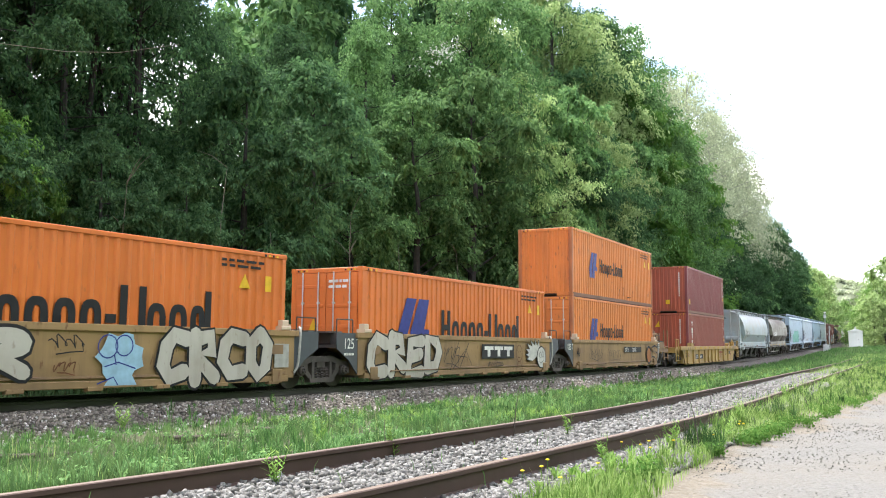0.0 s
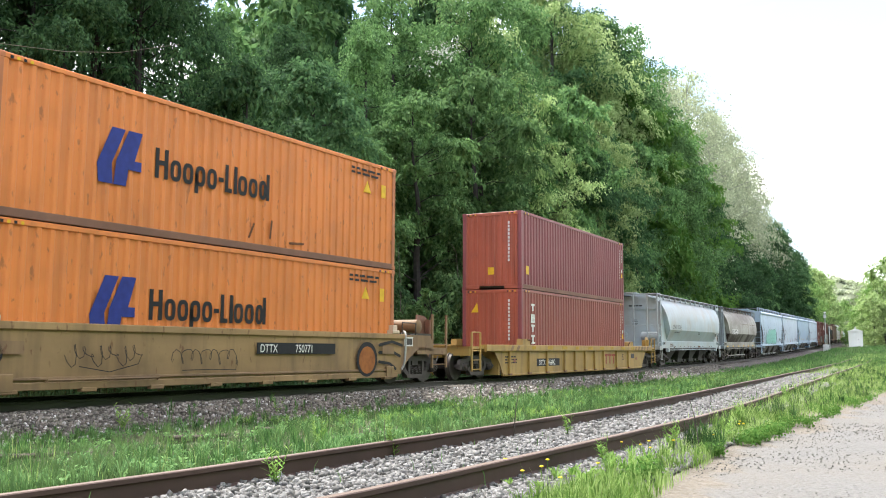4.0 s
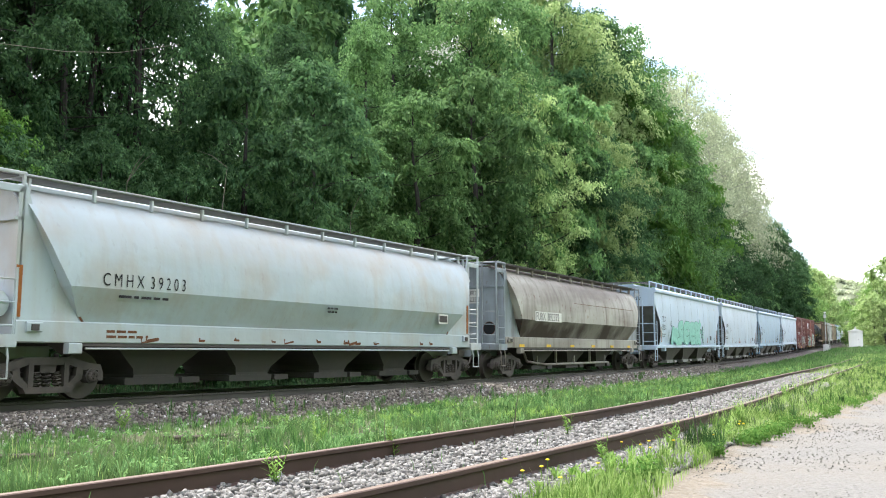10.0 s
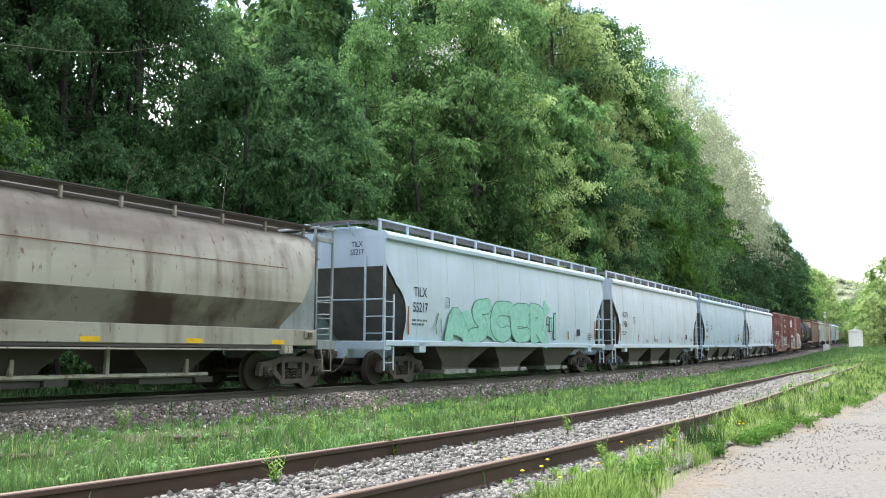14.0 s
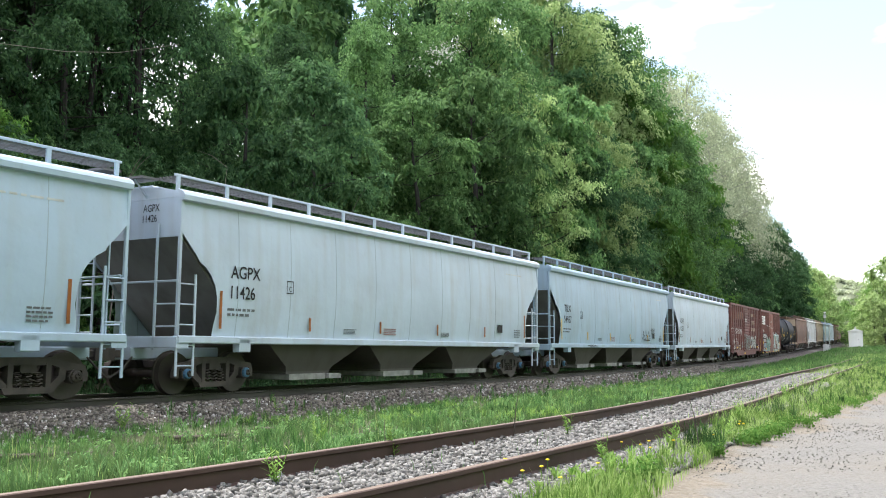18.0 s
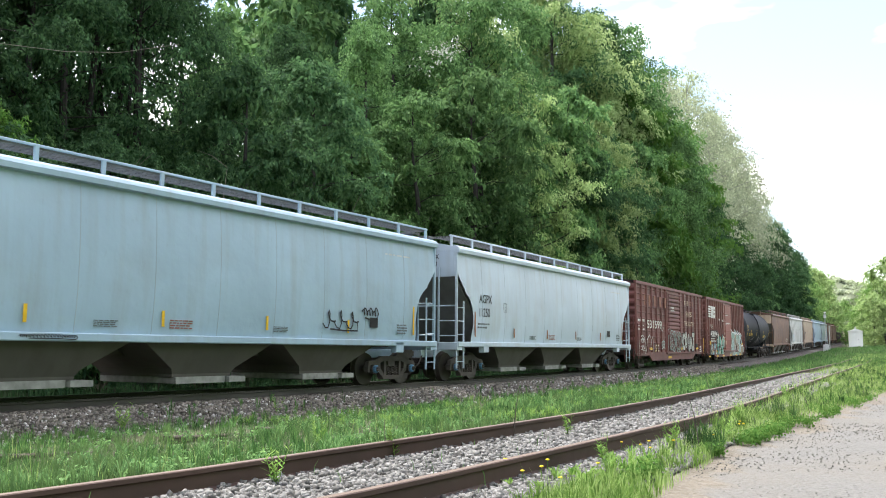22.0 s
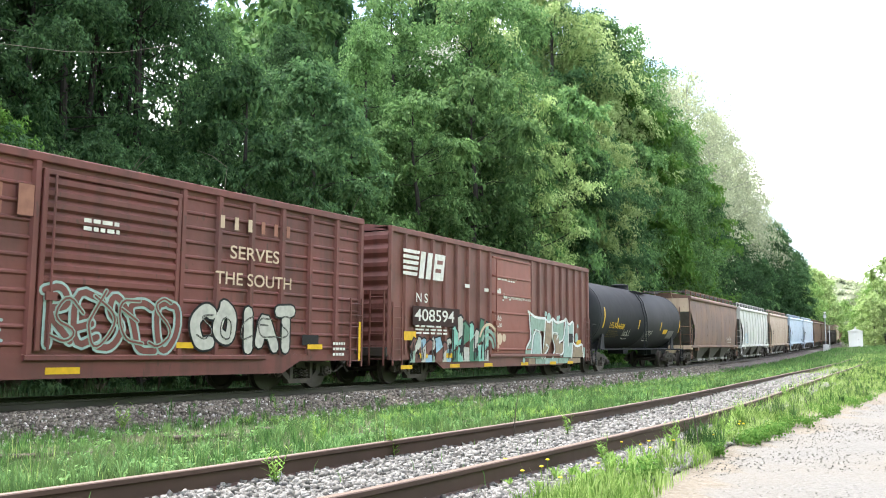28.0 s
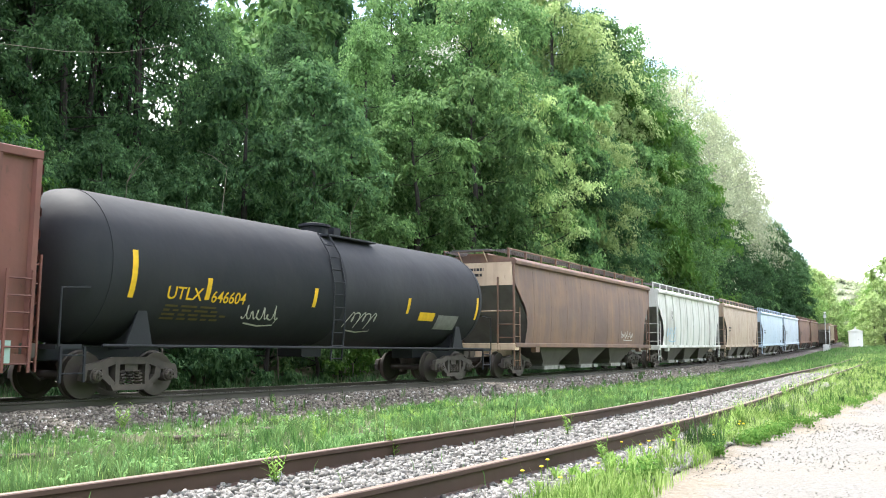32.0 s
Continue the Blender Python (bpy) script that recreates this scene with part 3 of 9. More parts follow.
def shards(parent, y0, y1, z0, z1, lat, fills, edge, seed, n, thick, label):
    """A sprayed piece of angular patches under broken outlines, none of them a letter."""
    rnd = random.Random(seed)
    cut = [y0 + (y1 - y0) * (k + (rnd.uniform(-0.25, 0.25) if 0 < k < n else 0)) / n for k in range(n + 1)]
    lines = []
    for k in range(n):
        a, b = cut[k], cut[k + 1]
        sl = rnd.uniform(-0.25, 0.25) * (b - a)
        t0, t1 = z1 - rnd.uniform(0.0, 0.4) * (z1 - z0), z1 - rnd.uniform(0.0, 0.4) * (z1 - z0)
        mid = z0 + rnd.uniform(0.25, 0.6) * (t0 - z0)
        d = 0.0007 * (k % 3)
        part("graffiti_patch", G().prism([(a, z0), (b, z0), (b + sl * 0.4, mid + rnd.uniform(-0.1, 0.2)), (a + sl, mid)], "x", lat - 0.002, lat + 0.002 + d), fills[k % len(fills)], parent, label)
        part("graffiti_patch", G().prism([(a + sl, mid + 0.004), (b + sl * 0.4, mid + 0.2), (b, t1), (0.5 * (a + b) + sl, max(t0, t1) + 0.05), (a, t0)], "x", lat - 0.002, lat + 0.0035 + d), fills[(k + 1 + k // 3) % len(fills)], parent, label)
        zig = [(a, t0), (0.5 * (a + b) + sl, max(t0, t1) + 0.05), (b, t1)]
        lines.append(zig)
        if k % 2 == 0:
            lines.append([(a + 0.1 * (b - a), z0 + 0.06), (a + sl + 0.15 * (b - a), mid), (a + 0.12 * (b - a), t0 - 0.1)])
        if k % 3 == 1:
            lines.append([(a + 0.3 * (b - a), mid + 0.1), (b - 0.2 * (b - a), mid + rnd.uniform(-0.2, 0.3)), (b - 0.3 * (b - a), z0 + 0.2)])
        if rnd.random() < 0.4:
            lines.append([(a + 0.4 * (b - a), z0 + 0.1), (a + 0.6 * (b - a), z0 + 0.1 + rnd.uniform(0.2, 0.5))])
    for j, one in enumerate(lines):
        strokes("graffiti_outline", parent, [one], thick, lat + 0.010 + 0.0002 * j, edge)


FORMS = {"C": [[(0.95, 0.85), (0.45, 0.98), (0.1, 0.75), (0.08, 0.3), (0.4, 0.03), (0.95, 0.12)]],
         "R": [[(0.12, 0.0), (0.14, 0.95)], [(0.14, 0.92), (0.8, 0.92), (0.85, 0.58), (0.2, 0.48), (0.9, 0.02)]],
         "E": [[(0.9, 0.95), (0.14, 0.92), (0.12, 0.05), (0.92, 0.06)], [(0.14, 0.5), (0.75, 0.52)]],
         "D": [[(0.14, 0.03), (0.16, 0.95), (0.75, 0.85), (0.92, 0.5), (0.75, 0.1), (0.14, 0.03)]],
         "O": [[(0.5, 0.98), (0.12, 0.75), (0.12, 0.25), (0.5, 0.02), (0.88, 0.25), (0.88, 0.75), (0.5, 0.98)]],
         "S": [[(0.92, 0.85), (0.4, 0.98), (0.1, 0.72), (0.85, 0.35), (0.6, 0.02), (0.08, 0.1)]],
         "A": [[(0.05, 0.0), (0.45, 0.98), (0.95, 0.0)], [(0.25, 0.35), (0.75, 0.35)]],
         "I": [[(0.5, 0.0), (0.5, 0.98)]],
         "T": [[(0.05, 0.9), (0.95, 0.95)], [(0.5, 0.92), (0.48, 0.0)]]}


def block_art(parent, kinds, y, z, w, h, lat, fill, edge, label, fat=0.3, rim=0.09, soft=1, seed=1, pack=0.9, jit=0.03):
    """A sprayed piece of fat block forms in a row, each with a dark rim."""
    rnd, n = random.Random(seed), len(kinds)
    for k, c in enumerate(kinds):
        a, b = y + w * (k + 0.45 - pack / 2) / n, w / n * pack
        lift, tilt = rnd.uniform(-0.06, 0.06) * h, rnd.uniform(-0.10, 0.10)
        lines = []
        for one in FORMS[c]:
            one = [(u + rnd.uniform(-jit, jit), v + rnd.uniform(-jit, jit)) for u, v in one]
            one = [(a + b * (0.12 + 0.76 * u) + tilt * h * (v - 0.5), z + lift + h * (0.1 + 0.8 * v)) for u, v in one]
            lines.append(arc(one, soft) if soft else one)
        o = part("graffiti_outline", stroke_mesh(lines, h * (fat + 2 * rim), lat + 0.002 + 0.0004 * k), edge, parent)
        part("graffiti_fill", stroke_mesh(lines, h * fat, lat + 0.010 + 0.0004 * k), fill, o, label)


def scrawl(parent, y, z, w, h, lat, mat, seed=1, thick=0.045):
    """A quick illegible hand style of looping lines."""
    rnd = random.Random(seed)
    n = max(2, round(1.3 * w / h))
    f1, f2, p1, p2 = rnd.uniform(1.6, 2.2) * n, rnd.uniform(0.7, 1.1) * n, rnd.uniform(0, 6.28), rnd.uniform(0, 6.28)
    line = []
    for t in np.linspace(0, 1, 14 * n):
        line.append((y + w * (t * 0.86 + 0.07 + 0.11 / n * 1.4 * math.sin(6.28 * f1 * t + p1)), z + h * (0.5 + 0.33 * math.cos(6.28 * f1 * t + p2) * (0.6 + 0.4 * math.sin(6.28 * f2 * t)) + 0.14 * math.sin(6.28 * f2 * t + p1))))
    line += [(y + w * 0.9, z + h * rnd.uniform(-0.1, 0.2)), (y + w * 0.55, z + h * rnd.uniform(-0.05, 0.1)), (y + w * 0.2, z + h * rnd.uniform(0, 0.15))]
    return strokes("scrawl", parent, [line], thick * 0.8, lat, mat)


def word_shape(parent, y, z, w, h, lat, mat):
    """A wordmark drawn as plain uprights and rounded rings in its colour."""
    u, t = w / 10.9, 0.155 * h
    short = h * 0.72
    at = y

    def bar(g, a, b, lo, hi):
        g.box(lat - 0.003, lat + 0.003, a, b, lo, hi)

    def ring(g, a, b, lo, hi):
        cy, cz, ry, rz, n = (a + b) / 2, (lo + hi) / 2, (b - a) / 2, (hi - lo) / 2, 20
        put = lambda k, d: (cy + (ry - d) * math.copysign(abs(math.cos(k)) ** 0.72, math.cos(k)), cz + (rz - d) * math.copysign(abs(math.sin(k)) ** 0.72, math.sin(k)))
        out = [put(6.28319 * k / n, 0) for k in range(n)]
        inn = [put(6.28319 * k / n, t * 0.92) for k in range(n)]
        g.add([(lat + 0.003, *q) for q in out + inn], [(k, (k + 1) % n, n + (k + 1) % n, n + k) for k in range(n)])

    for kind in "Hooqo-LlooV":
        g = G()
        if kind == "H":
            bar(g, at, at + t, z, z + h)
            bar(g, at + 0.95 * u - t, at + 0.95 * u, z, z + h)
            bar(g, at + t, at + 0.95 * u - t, z + h * 0.45, z + h * 0.45 + t)
            step = 1.12 * u
        elif kind in "Ll":
            bar(g, at, at + t, z, z + h)
            if kind == "L":
                bar(g, at + t, at + 0.6 * u, z, z + t)
            step = (0.78 if kind == "L" else 0.36) * u
        elif kind == "-":
            bar(g, at, at + 0.42 * u, z + 0.33 * h, z + 0.33 * h + t)
            step = 0.56 * u
        elif kind == "V":
            ring(g, at, at + 0.70 * u, z, z + short)
            bar(g, at + 0.70 * u, at + 0.70 * u + t, z, z + h)
            step = 0.95 * u
        else:
            ring(g, at, at + 0.82 * u, z, z + short)
            if kind == "q":
                bar(g, at, at + t, z - 0.25 * h, z + short * 0.6)
            step = 0.97 * u
        part("wordmark_bar", g, mat, parent)
        at += step


def logo_shape(parent, y, z, w, h, lat, mat):
    """A slanted blue emblem of two plain pieces."""
    g = G()
    g.prism([(y, z + 0.05 * h), (y + 0.05 * w, z - 0.4 * h), (y + 0.36 * w, z - 0.4 * h), (y + 0.32 * w, z + 0.1 * h), (y + 0.60 * w, z + h), (y + 0.30 * w, z + h)], "x", lat - 0.003, lat + 0.003)
    g.prism([(y + 0.38 * w, z - 0.4 * h), (y + 0.66 * w, z - 0.4 * h), (y + 0.70 * w, z + 0.02 * h), (y + w, z + 0.02 * h), (y + w, z + 0.26 * h), (y + 0.84 * w, z + 0.26 * h), (y + w, z + h), (y + 0.68 * w, z + h), (y + 0.42 * w, z + 0.2 * h)], "x", lat - 0.003, lat + 0.003)
    return part("emblem", g, mat, parent, "slanted deep blue emblem")


# ---- running gear ----
def wheel_mesh():
    g = G().lathe([(-0.87, 0.07), (-0.80, 0.075), (-0.79, 0.20), (-0.80, 0.36), (-0.81, 0.40), (-0.81, 0.44), (-0.70, 0.455), (-0.69, 0.485), (-0.665, 0.485), (-0.665, 0.40),
                      (-0.70, 0.36), (-0.68, 0.2), (-0.65, 0.09), (0.65, 0.09), (0.68, 0.2), (0.70, 0.36), (0.665, 0.40), (0.665, 0.485), (0.69, 0.485), (0.70, 0.455), (0.81, 0.44),
                      (0.81, 0.40), (0.80, 0.36), (0.79, 0.20), (0.80, 0.075), (0.87, 0.07)], 28)
    for s in (1, -1):
        g.lathe([(0.87 * s, 0.07), (1.27 * s, 0.07)], 10)
        for k in range(3):
            g.lathe([(1.26 * s, 0.024), (1.30 * s, 0.024)], 6, (0, 0.042 * math.cos(2.094 * k), 0.042 * math.sin(2.094 * k)))
    return g.mesh("wheelset", M_WHEEL, True)


def cap_mesh():
    g = G().lathe([(0, 0.11), (0.10, 0.11), (0.12, 0.09), (0.13, 0.05)], 12)
    return g


def frame_mesh(side):
    g = G()
    x0, x1 = (1.0, 1.13) if side > 0 else (-1.13, -1.0)
    g.prism([(-1.16, 0.50), (-1.10, 0.66), (-0.80, 0.70), (-0.48, 0.80), (0.48, 0.80), (0.80, 0.70), (1.10, 0.66), (1.16, 0.50), (1.02, 0.56), (0.74, 0.56), (0.44, 0.66), (-0.44, 0.66), (-0.74, 0.56), (-1.02, 0.56)], "x", x0, x1)
    for d in (-1, 1):
        g.prism([(d * 1.16, 0.52), (d * 1.16, 0.36), (d * 1.06, 0.36), (d * 1.04, 0.55)], "x", x0, x1)
        g.prism([(d * 0.72, 0.60), (d * 0.70, 0.40), (d * 0.46, 0.22), (d * 0.30, 0.22), (d * 0.56, 0.46), (d * 0.58, 0.62)], "x", x0, x1)
        g.box(x0 - 0.01, x1 + 0.01, d * 0.36 - 0.05, d * 0.36 + 0.05, 0.26, 0.70)
        g.lathe([(-0.03, 0.14), (0.17, 0.14)], 12, (x0 if side > 0 else x0 - 0.01, d * 0.88, 0.45))
    g.prism([(-0.46, 0.16), (0.46, 0.16), (0.52, 0.27), (-0.52, 0.27)], "x", x0 - 0.02, x1 + 0.02)
    return g.mesh("side_frame", M_TRUCK)


def spring_mesh(side):
    g = G()
    x = 1.07 * side
    for y in (-0.2, 0.0, 0.2):
        pts = [(x + 0.07 * math.cos(k * 1.2), y + 0.075 * math.sin(k * 1.2), 0.27 + 0.0125 * k) for k in range(22)]
        g.tube(pts, 0.016, 4)
    return g.mesh("spring", M_TRUCK)


WHEELSET, CAP, CAP_BLUE = wheel_mesh(), cap_mesh().mesh("bearing_cap", M_TRUCK), cap_mesh().mesh("bearing_cap", M_BLUE_CAP)
FRAME_R, FRAME_L, SPRING_R = frame_mesh(1), frame_mesh(-1), spring_mesh(1)
BOLSTER = G().cbox(-1.1, 1.1, -0.16, 0.16, 0.52, 0.72, 0.03).box(-0.3, 0.3, -0.25, 0.25, 0.70, 0.86).mesh("bolster", M_TRUCK)
BEAM = G().cbox(-0.85, 0.85, -0.5, -0.42, 0.40, 0.5, 0.01).cbox(-0.85, 0.85, 0.42, 0.5, 0.40, 0.5, 0.01).mesh("brake_beam", M_TRUCK)
WHEELS = []


def truck(car, y, cap=CAP, shift=0.0):
    """A two-axle truck under a car at y."""
    t = new("truck")
    t.parent = car
    t.matrix_basis = Matrix.Translation((0, y, 0))
    for me, name in ((FRAME_R, "side_frame"), (FRAME_L, "side_frame"), (SPRING_R, "spring"), (BOLSTER, "bolster"), (BEAM, "brake_beam")):
        part(name, me, None, t)
    for d in (-0.88, 0.88):
        w = part("wheelset", WHEELSET, None, t)
        w.matrix_basis = Matrix.Translation((0, d, 0.452))
        WHEELS.append((w, car))
        c = part("bearing_cap", cap, None, t)
        c.matrix_basis = Matrix.Translation((1.13, d, 0.45))
    return t


def coupler(car, y, d):
    g = G().cbox(-0.09, 0.09, min(y, y + 0.75 * d), max(y, y + 0.75 * d), 0.78, 0.94, 0.02)
    g.box(-0.16, 0.16, y + 0.50 * d - 0.12, y + 0.50 * d + 0.18, 0.72, 1.0)
    part("coupler", g, M_TRUCK, car)
    hose = G().tube([(0.35, y + 0.05 * d, 0.8), (0.38, y + 0.3 * d, 0.55), (0.30, y + 0.55 * d, 0.38), (0.2, y + 0.7 * d, 0.40)], 0.025)
    part("air_hose", hose, M_DARK, car)


CARS = []          # (thing, place in the train, half the truck spacing)


def ladder(car, x, y0, y1, z0, z1, n, mat, face="side", r=0.016):
    """Rungs between two stiles."""
    t = new("ladder")
    t.parent = car
    put = (lambda y, z: (x, y, z)) if face == "side" else (lambda y, z: (y, x, z))
    for y in (y0, y1):
        a, b = put(y - 0.025, z0), put(y + 0.025, z1)
        i = 0 if face == "side" else 1
        lo, hi = list(a), list(b)
        lo[i], hi[i] = x - 0.02, x + 0.02
        part("stile", G().cbox(lo[0], hi[0], lo[1], hi[1], lo[2], hi[2], 0.006), mat, t)
    for k in range(n):
        z = z0 + (k + 0.5) * (z1 - z0) / n
        part("rung", G().tube([put(y0, z), put(y1, z)], r, 5), mat, t)
    return t


# ---- shipping containers ----
CL, CW, CH = 12.192, 2.438, 2.896


def corrugated(y0, y1, z0, z1, x, depth, pitch, out=1):
    """A wall of upright trapezoid ribs, x at its outer face."""
    g, n = G(), max(2, round((y1 - y0) / pitch))
    p = (y1 - y0) / n
    prof = []
    for k in range(n):
        a = y0 + k * p
        prof += [(a, 0), (a + 0.28 * p, 0), (a + 0.42 * p, depth), (a + 0.86 * p, depth)]
    prof.append((y1, 0))
    m = len(prof)
    verts = [(x - out * d, y, z) for z in (z0, z1) for y, d in prof]
    return g.add(verts, [(i, i + 1, m + i + 1, m + i) for i in range(m - 1)])


def container(label, paint_mat, near_end, q, z, post_mat, marks):
    """A forty-foot high-cube container; origin at the middle of its base."""
    box = thing("shipping_container", label, "container", "containers on the train")
    h, w = CL / 2, CW / 2
    # Red containers get a stronger orange-red on their ends than on their sides.
    end_mat = M_RED_END if paint_mat in (M_RED, M_RED2) else paint_mat
    for s in (1, -1):
        part("side_panel", corrugated(-h + 0.14, h - 0.14, 0.16, CH - 0.10, s * (w - 0.012), 0.036, 0.278, s), paint_mat, box)
        part("top_rail", G().cbox(s * w - (0.07 if s > 0 else 0), s * w + (0 if s > 0 else 0.07), -h + 0.16, h - 0.16, CH - 0.11, CH - 0.006, 0.012), paint_mat, box)
        part("bottom_rail", G().cbox(s * w - (0.06 if s > 0 else 0), s * w + (0 if s > 0 else 0.06), -h + 0.16, h - 0.16, 0.012, 0.17, 0.012), M_POST_RUST if paint_mat in (M_RED, M_RED2, M_ORANGE_OLD) else paint_mat, box)
        for e in (1, -1):
            x0, x1 = (s * w - 0.16, s * w) if s > 0 else (s * w, s * w + 0.16)
            y0, y1 = (e * h - 0.16, e * h) if e > 0 else (e * h, e * h + 0.16)
            part("corner_post", G().cbox(x0 + 0.004, x1 - 0.004, y0 + 0.004, y1 - 0.004, 0.11, CH - 0.11, 0.02), post_mat, box)
            for zz in (0, CH - 0.12):
                c = G().cbox(x0, x1, y0, y1, zz, zz + 0.12, 0.015)
                c.prism([(y0 + 0.04, zz + 0.03), (y1 - 0.04, zz + 0.03), (y1 - 0.04, zz + 0.09), (y0 + 0.04, zz + 0.09)], "x", s * w - 0.001, s * w + 0.002)
                part("corner_casting", c, post_mat, box)
    roof = G()
    for k in range(30):
        a = -h + 0.2 + k * (CL - 0.4) / 30
        roof.prism([(a, CH - 0.07), (a + 0.1, CH - 0.07), (a + 0.14, CH - 0.04), (a + 0.34, CH - 0.04), (a + 0.393, CH - 0.07)], "x", -w + 0.06, w - 0.06)
    part("roof_panel", roof, paint_mat, box)
    part("floor_base", G().box(-w + 0.07, w - 0.07, -h + 0.17, h - 0.17, 0.06, 0.15), M_DARK, box)
    for e in (1, -1):
        yy = e * (h - 0.02)
        doors = (near_end == "doors") == (e < 0)
        part("end_header", G().cbox(-w + 0.16, w - 0.16, min(yy, yy - e * 0.1), max(yy, yy - e * 0.1), CH - 0.14, CH - 0.01, 0.012), end_mat, box)
        sill = G().cbox(-w + 0.16, -0.52, min(yy, yy - e * 0.1), max(yy, yy - e * 0.1), 0.01, 0.17, 0.012)
        sill.cbox(0.52, w - 0.16, min(yy, yy - e * 0.1), max(yy, yy - e * 0.1), 0.01, 0.17, 0.012)
        sill.box(-0.52, 0.52, min(yy, yy - e * 0.1), max(yy, yy - e * 0.1), 0.13, 0.17)
        part("end_sill", sill, end_mat, box)
        if doors:
            for a, b in ((-w + 0.17, -0.012), (0.012, w - 0.17)):
                d = G().box(a, b, yy - 0.02 if e > 0 else yy - 0.012, yy + 0.012 if e > 0 else yy + 0.02, 0.18, CH - 0.15)
                for zc in (0.72, 1.28, 1.84, 2.38):
                    d.cbox(a + 0.06, b - 0.06, min(yy, yy + e * 0.028), max(yy, yy + e * 0.028), zc - 0.045, zc + 0.045, 0.01)
                leaf = part("door", d, end_mat, box)
                for f in (0.26, 0.78):
                    x = a + f * (b - a)
                    part("locking_bar", G().tube([(x, yy + e * 0.05, 0.14), (x, yy + e * 0.05, CH - 0.12)], 0.02, 6).box(x - 0.04, x + 0.04, min(yy, yy + e * 0.06), max(yy, yy + e * 0.06), 1.0, 1.06).box(x - 0.04, x + 0.04, min(yy, yy + e * 0.06), max(yy, yy + e * 0.06), 1.9, 1.95), M_ALU, leaf, "galvanised locking bar")
        else:
            g = G()
            n = 9
            p = (CW - 0.32) / n
            prof = []
            for k in range(n):
                a = -w + 0.16 + k * p
                prof += [(a, 0), (a + 0.3 * p, 0), (a + 0.42 * p, 0.045), (a + 0.88 * p, 0.045)]
            prof.append((w - 0.16, 0))
            m = len(prof)
            g.add([(x, yy - e * d, zz) for zz in (0.16, CH - 0.13) for x, d in prof], [(i, i + 1, m + i + 1, m + i) for i in range(m - 1)])
            part("end_panel", g, end_mat, box)
    marks(box, h, w)
    CARS.append((box, q, 5.0, z))
    return box


def hazard(box, h, w):
    """Black and yellow height bars by the top corners."""
    for yy in (-h + 0.25, h - 0.75):
        for k in range(4):
            patch("height_stripe", box, yy + 0.13 * k, yy + 0.13 * k + 0.06, CH - 0.10, CH - 0.045, w + 0.002, M_TAG_YELLOW if k % 2 else M_BLACK)
    for k in range(4):
        patch("height_stripe", box, -w + 0.22 + 0.1 * k, -w + 0.27 + 0.1 * k, CH - 0.1, CH - 0.05, -h + 0.014, M_TAG_YELLOW if k % 2 else M_BLACK, face="end")
        patch("height_stripe", box, w - 0.6 + 0.1 * k, w - 0.55 + 0.1 * k, CH - 0.1, CH - 0.05, -h + 0.014, M_TAG_YELLOW if k % 2 else M_BLACK, face="end")


def signs(box, h, w):
    g = G().prism([(h - 1.55, 2.02), (h - 1.21, 2.02), (h - 1.38, 2.34)], "x", w - 0.01, w + 0.004)
    part("warning_sign", g, M_TAG_YELLOW, box, "yellow triangular warning sign")
    patch("height_sign", box, h - 0.72, h - 0.52, 1.98, 2.34, w + 0.003, M_TAG_YELLOW, "small yellow sign")
    bars(box, h - 2.1, 2.45, 1.5, 0.24, w + 0.003, 2, M_BLACK, seed=4)


def marks_big(box, h, w):
    hazard(box, h, w)
    signs(box, h, w)
    logo_shape(box, -4.39, 0.95, 1.8, 1.20, w + 0.004, M_LOGO_BLUE)
    word_shape(box, -1.84, 0.76, 6.3, 1.12, w + 0.004, M_BLACK)
    bars(box, 0.1, 2.3, 0.8, 0.3, -h - 0.012, 2, M_WHITE, face="end", seed=3)
    part("warning_sign", G().prism([(-0.55, 1.18), (-0.25, 1.18), (-0.4, 1.5)], "y", -h - 0.02, -h - 0.012), M_TAG_YELLOW, box)


def marks_small(box, h, w):
    hazard(box, h, w)
    signs(box, h, w)
    logo_shape(box, -3.97, 1.24, 1.05, 0.80, w + 0.004, M_LOGO_BLUE)
    word_shape(box, -2.57, 1.22, 3.85, 0.62, w + 0.004, M_BLACK)
    strokes("scrape", box, [[(0.2, 0.3), (0.35, 0.62)], [(0.9, 0.35), (0.95, 0.75)], [(1.6, 0.3), (2.1, 0.33)]], 0.06, w + 0.002, M_RUST, "scraped rusty patch")


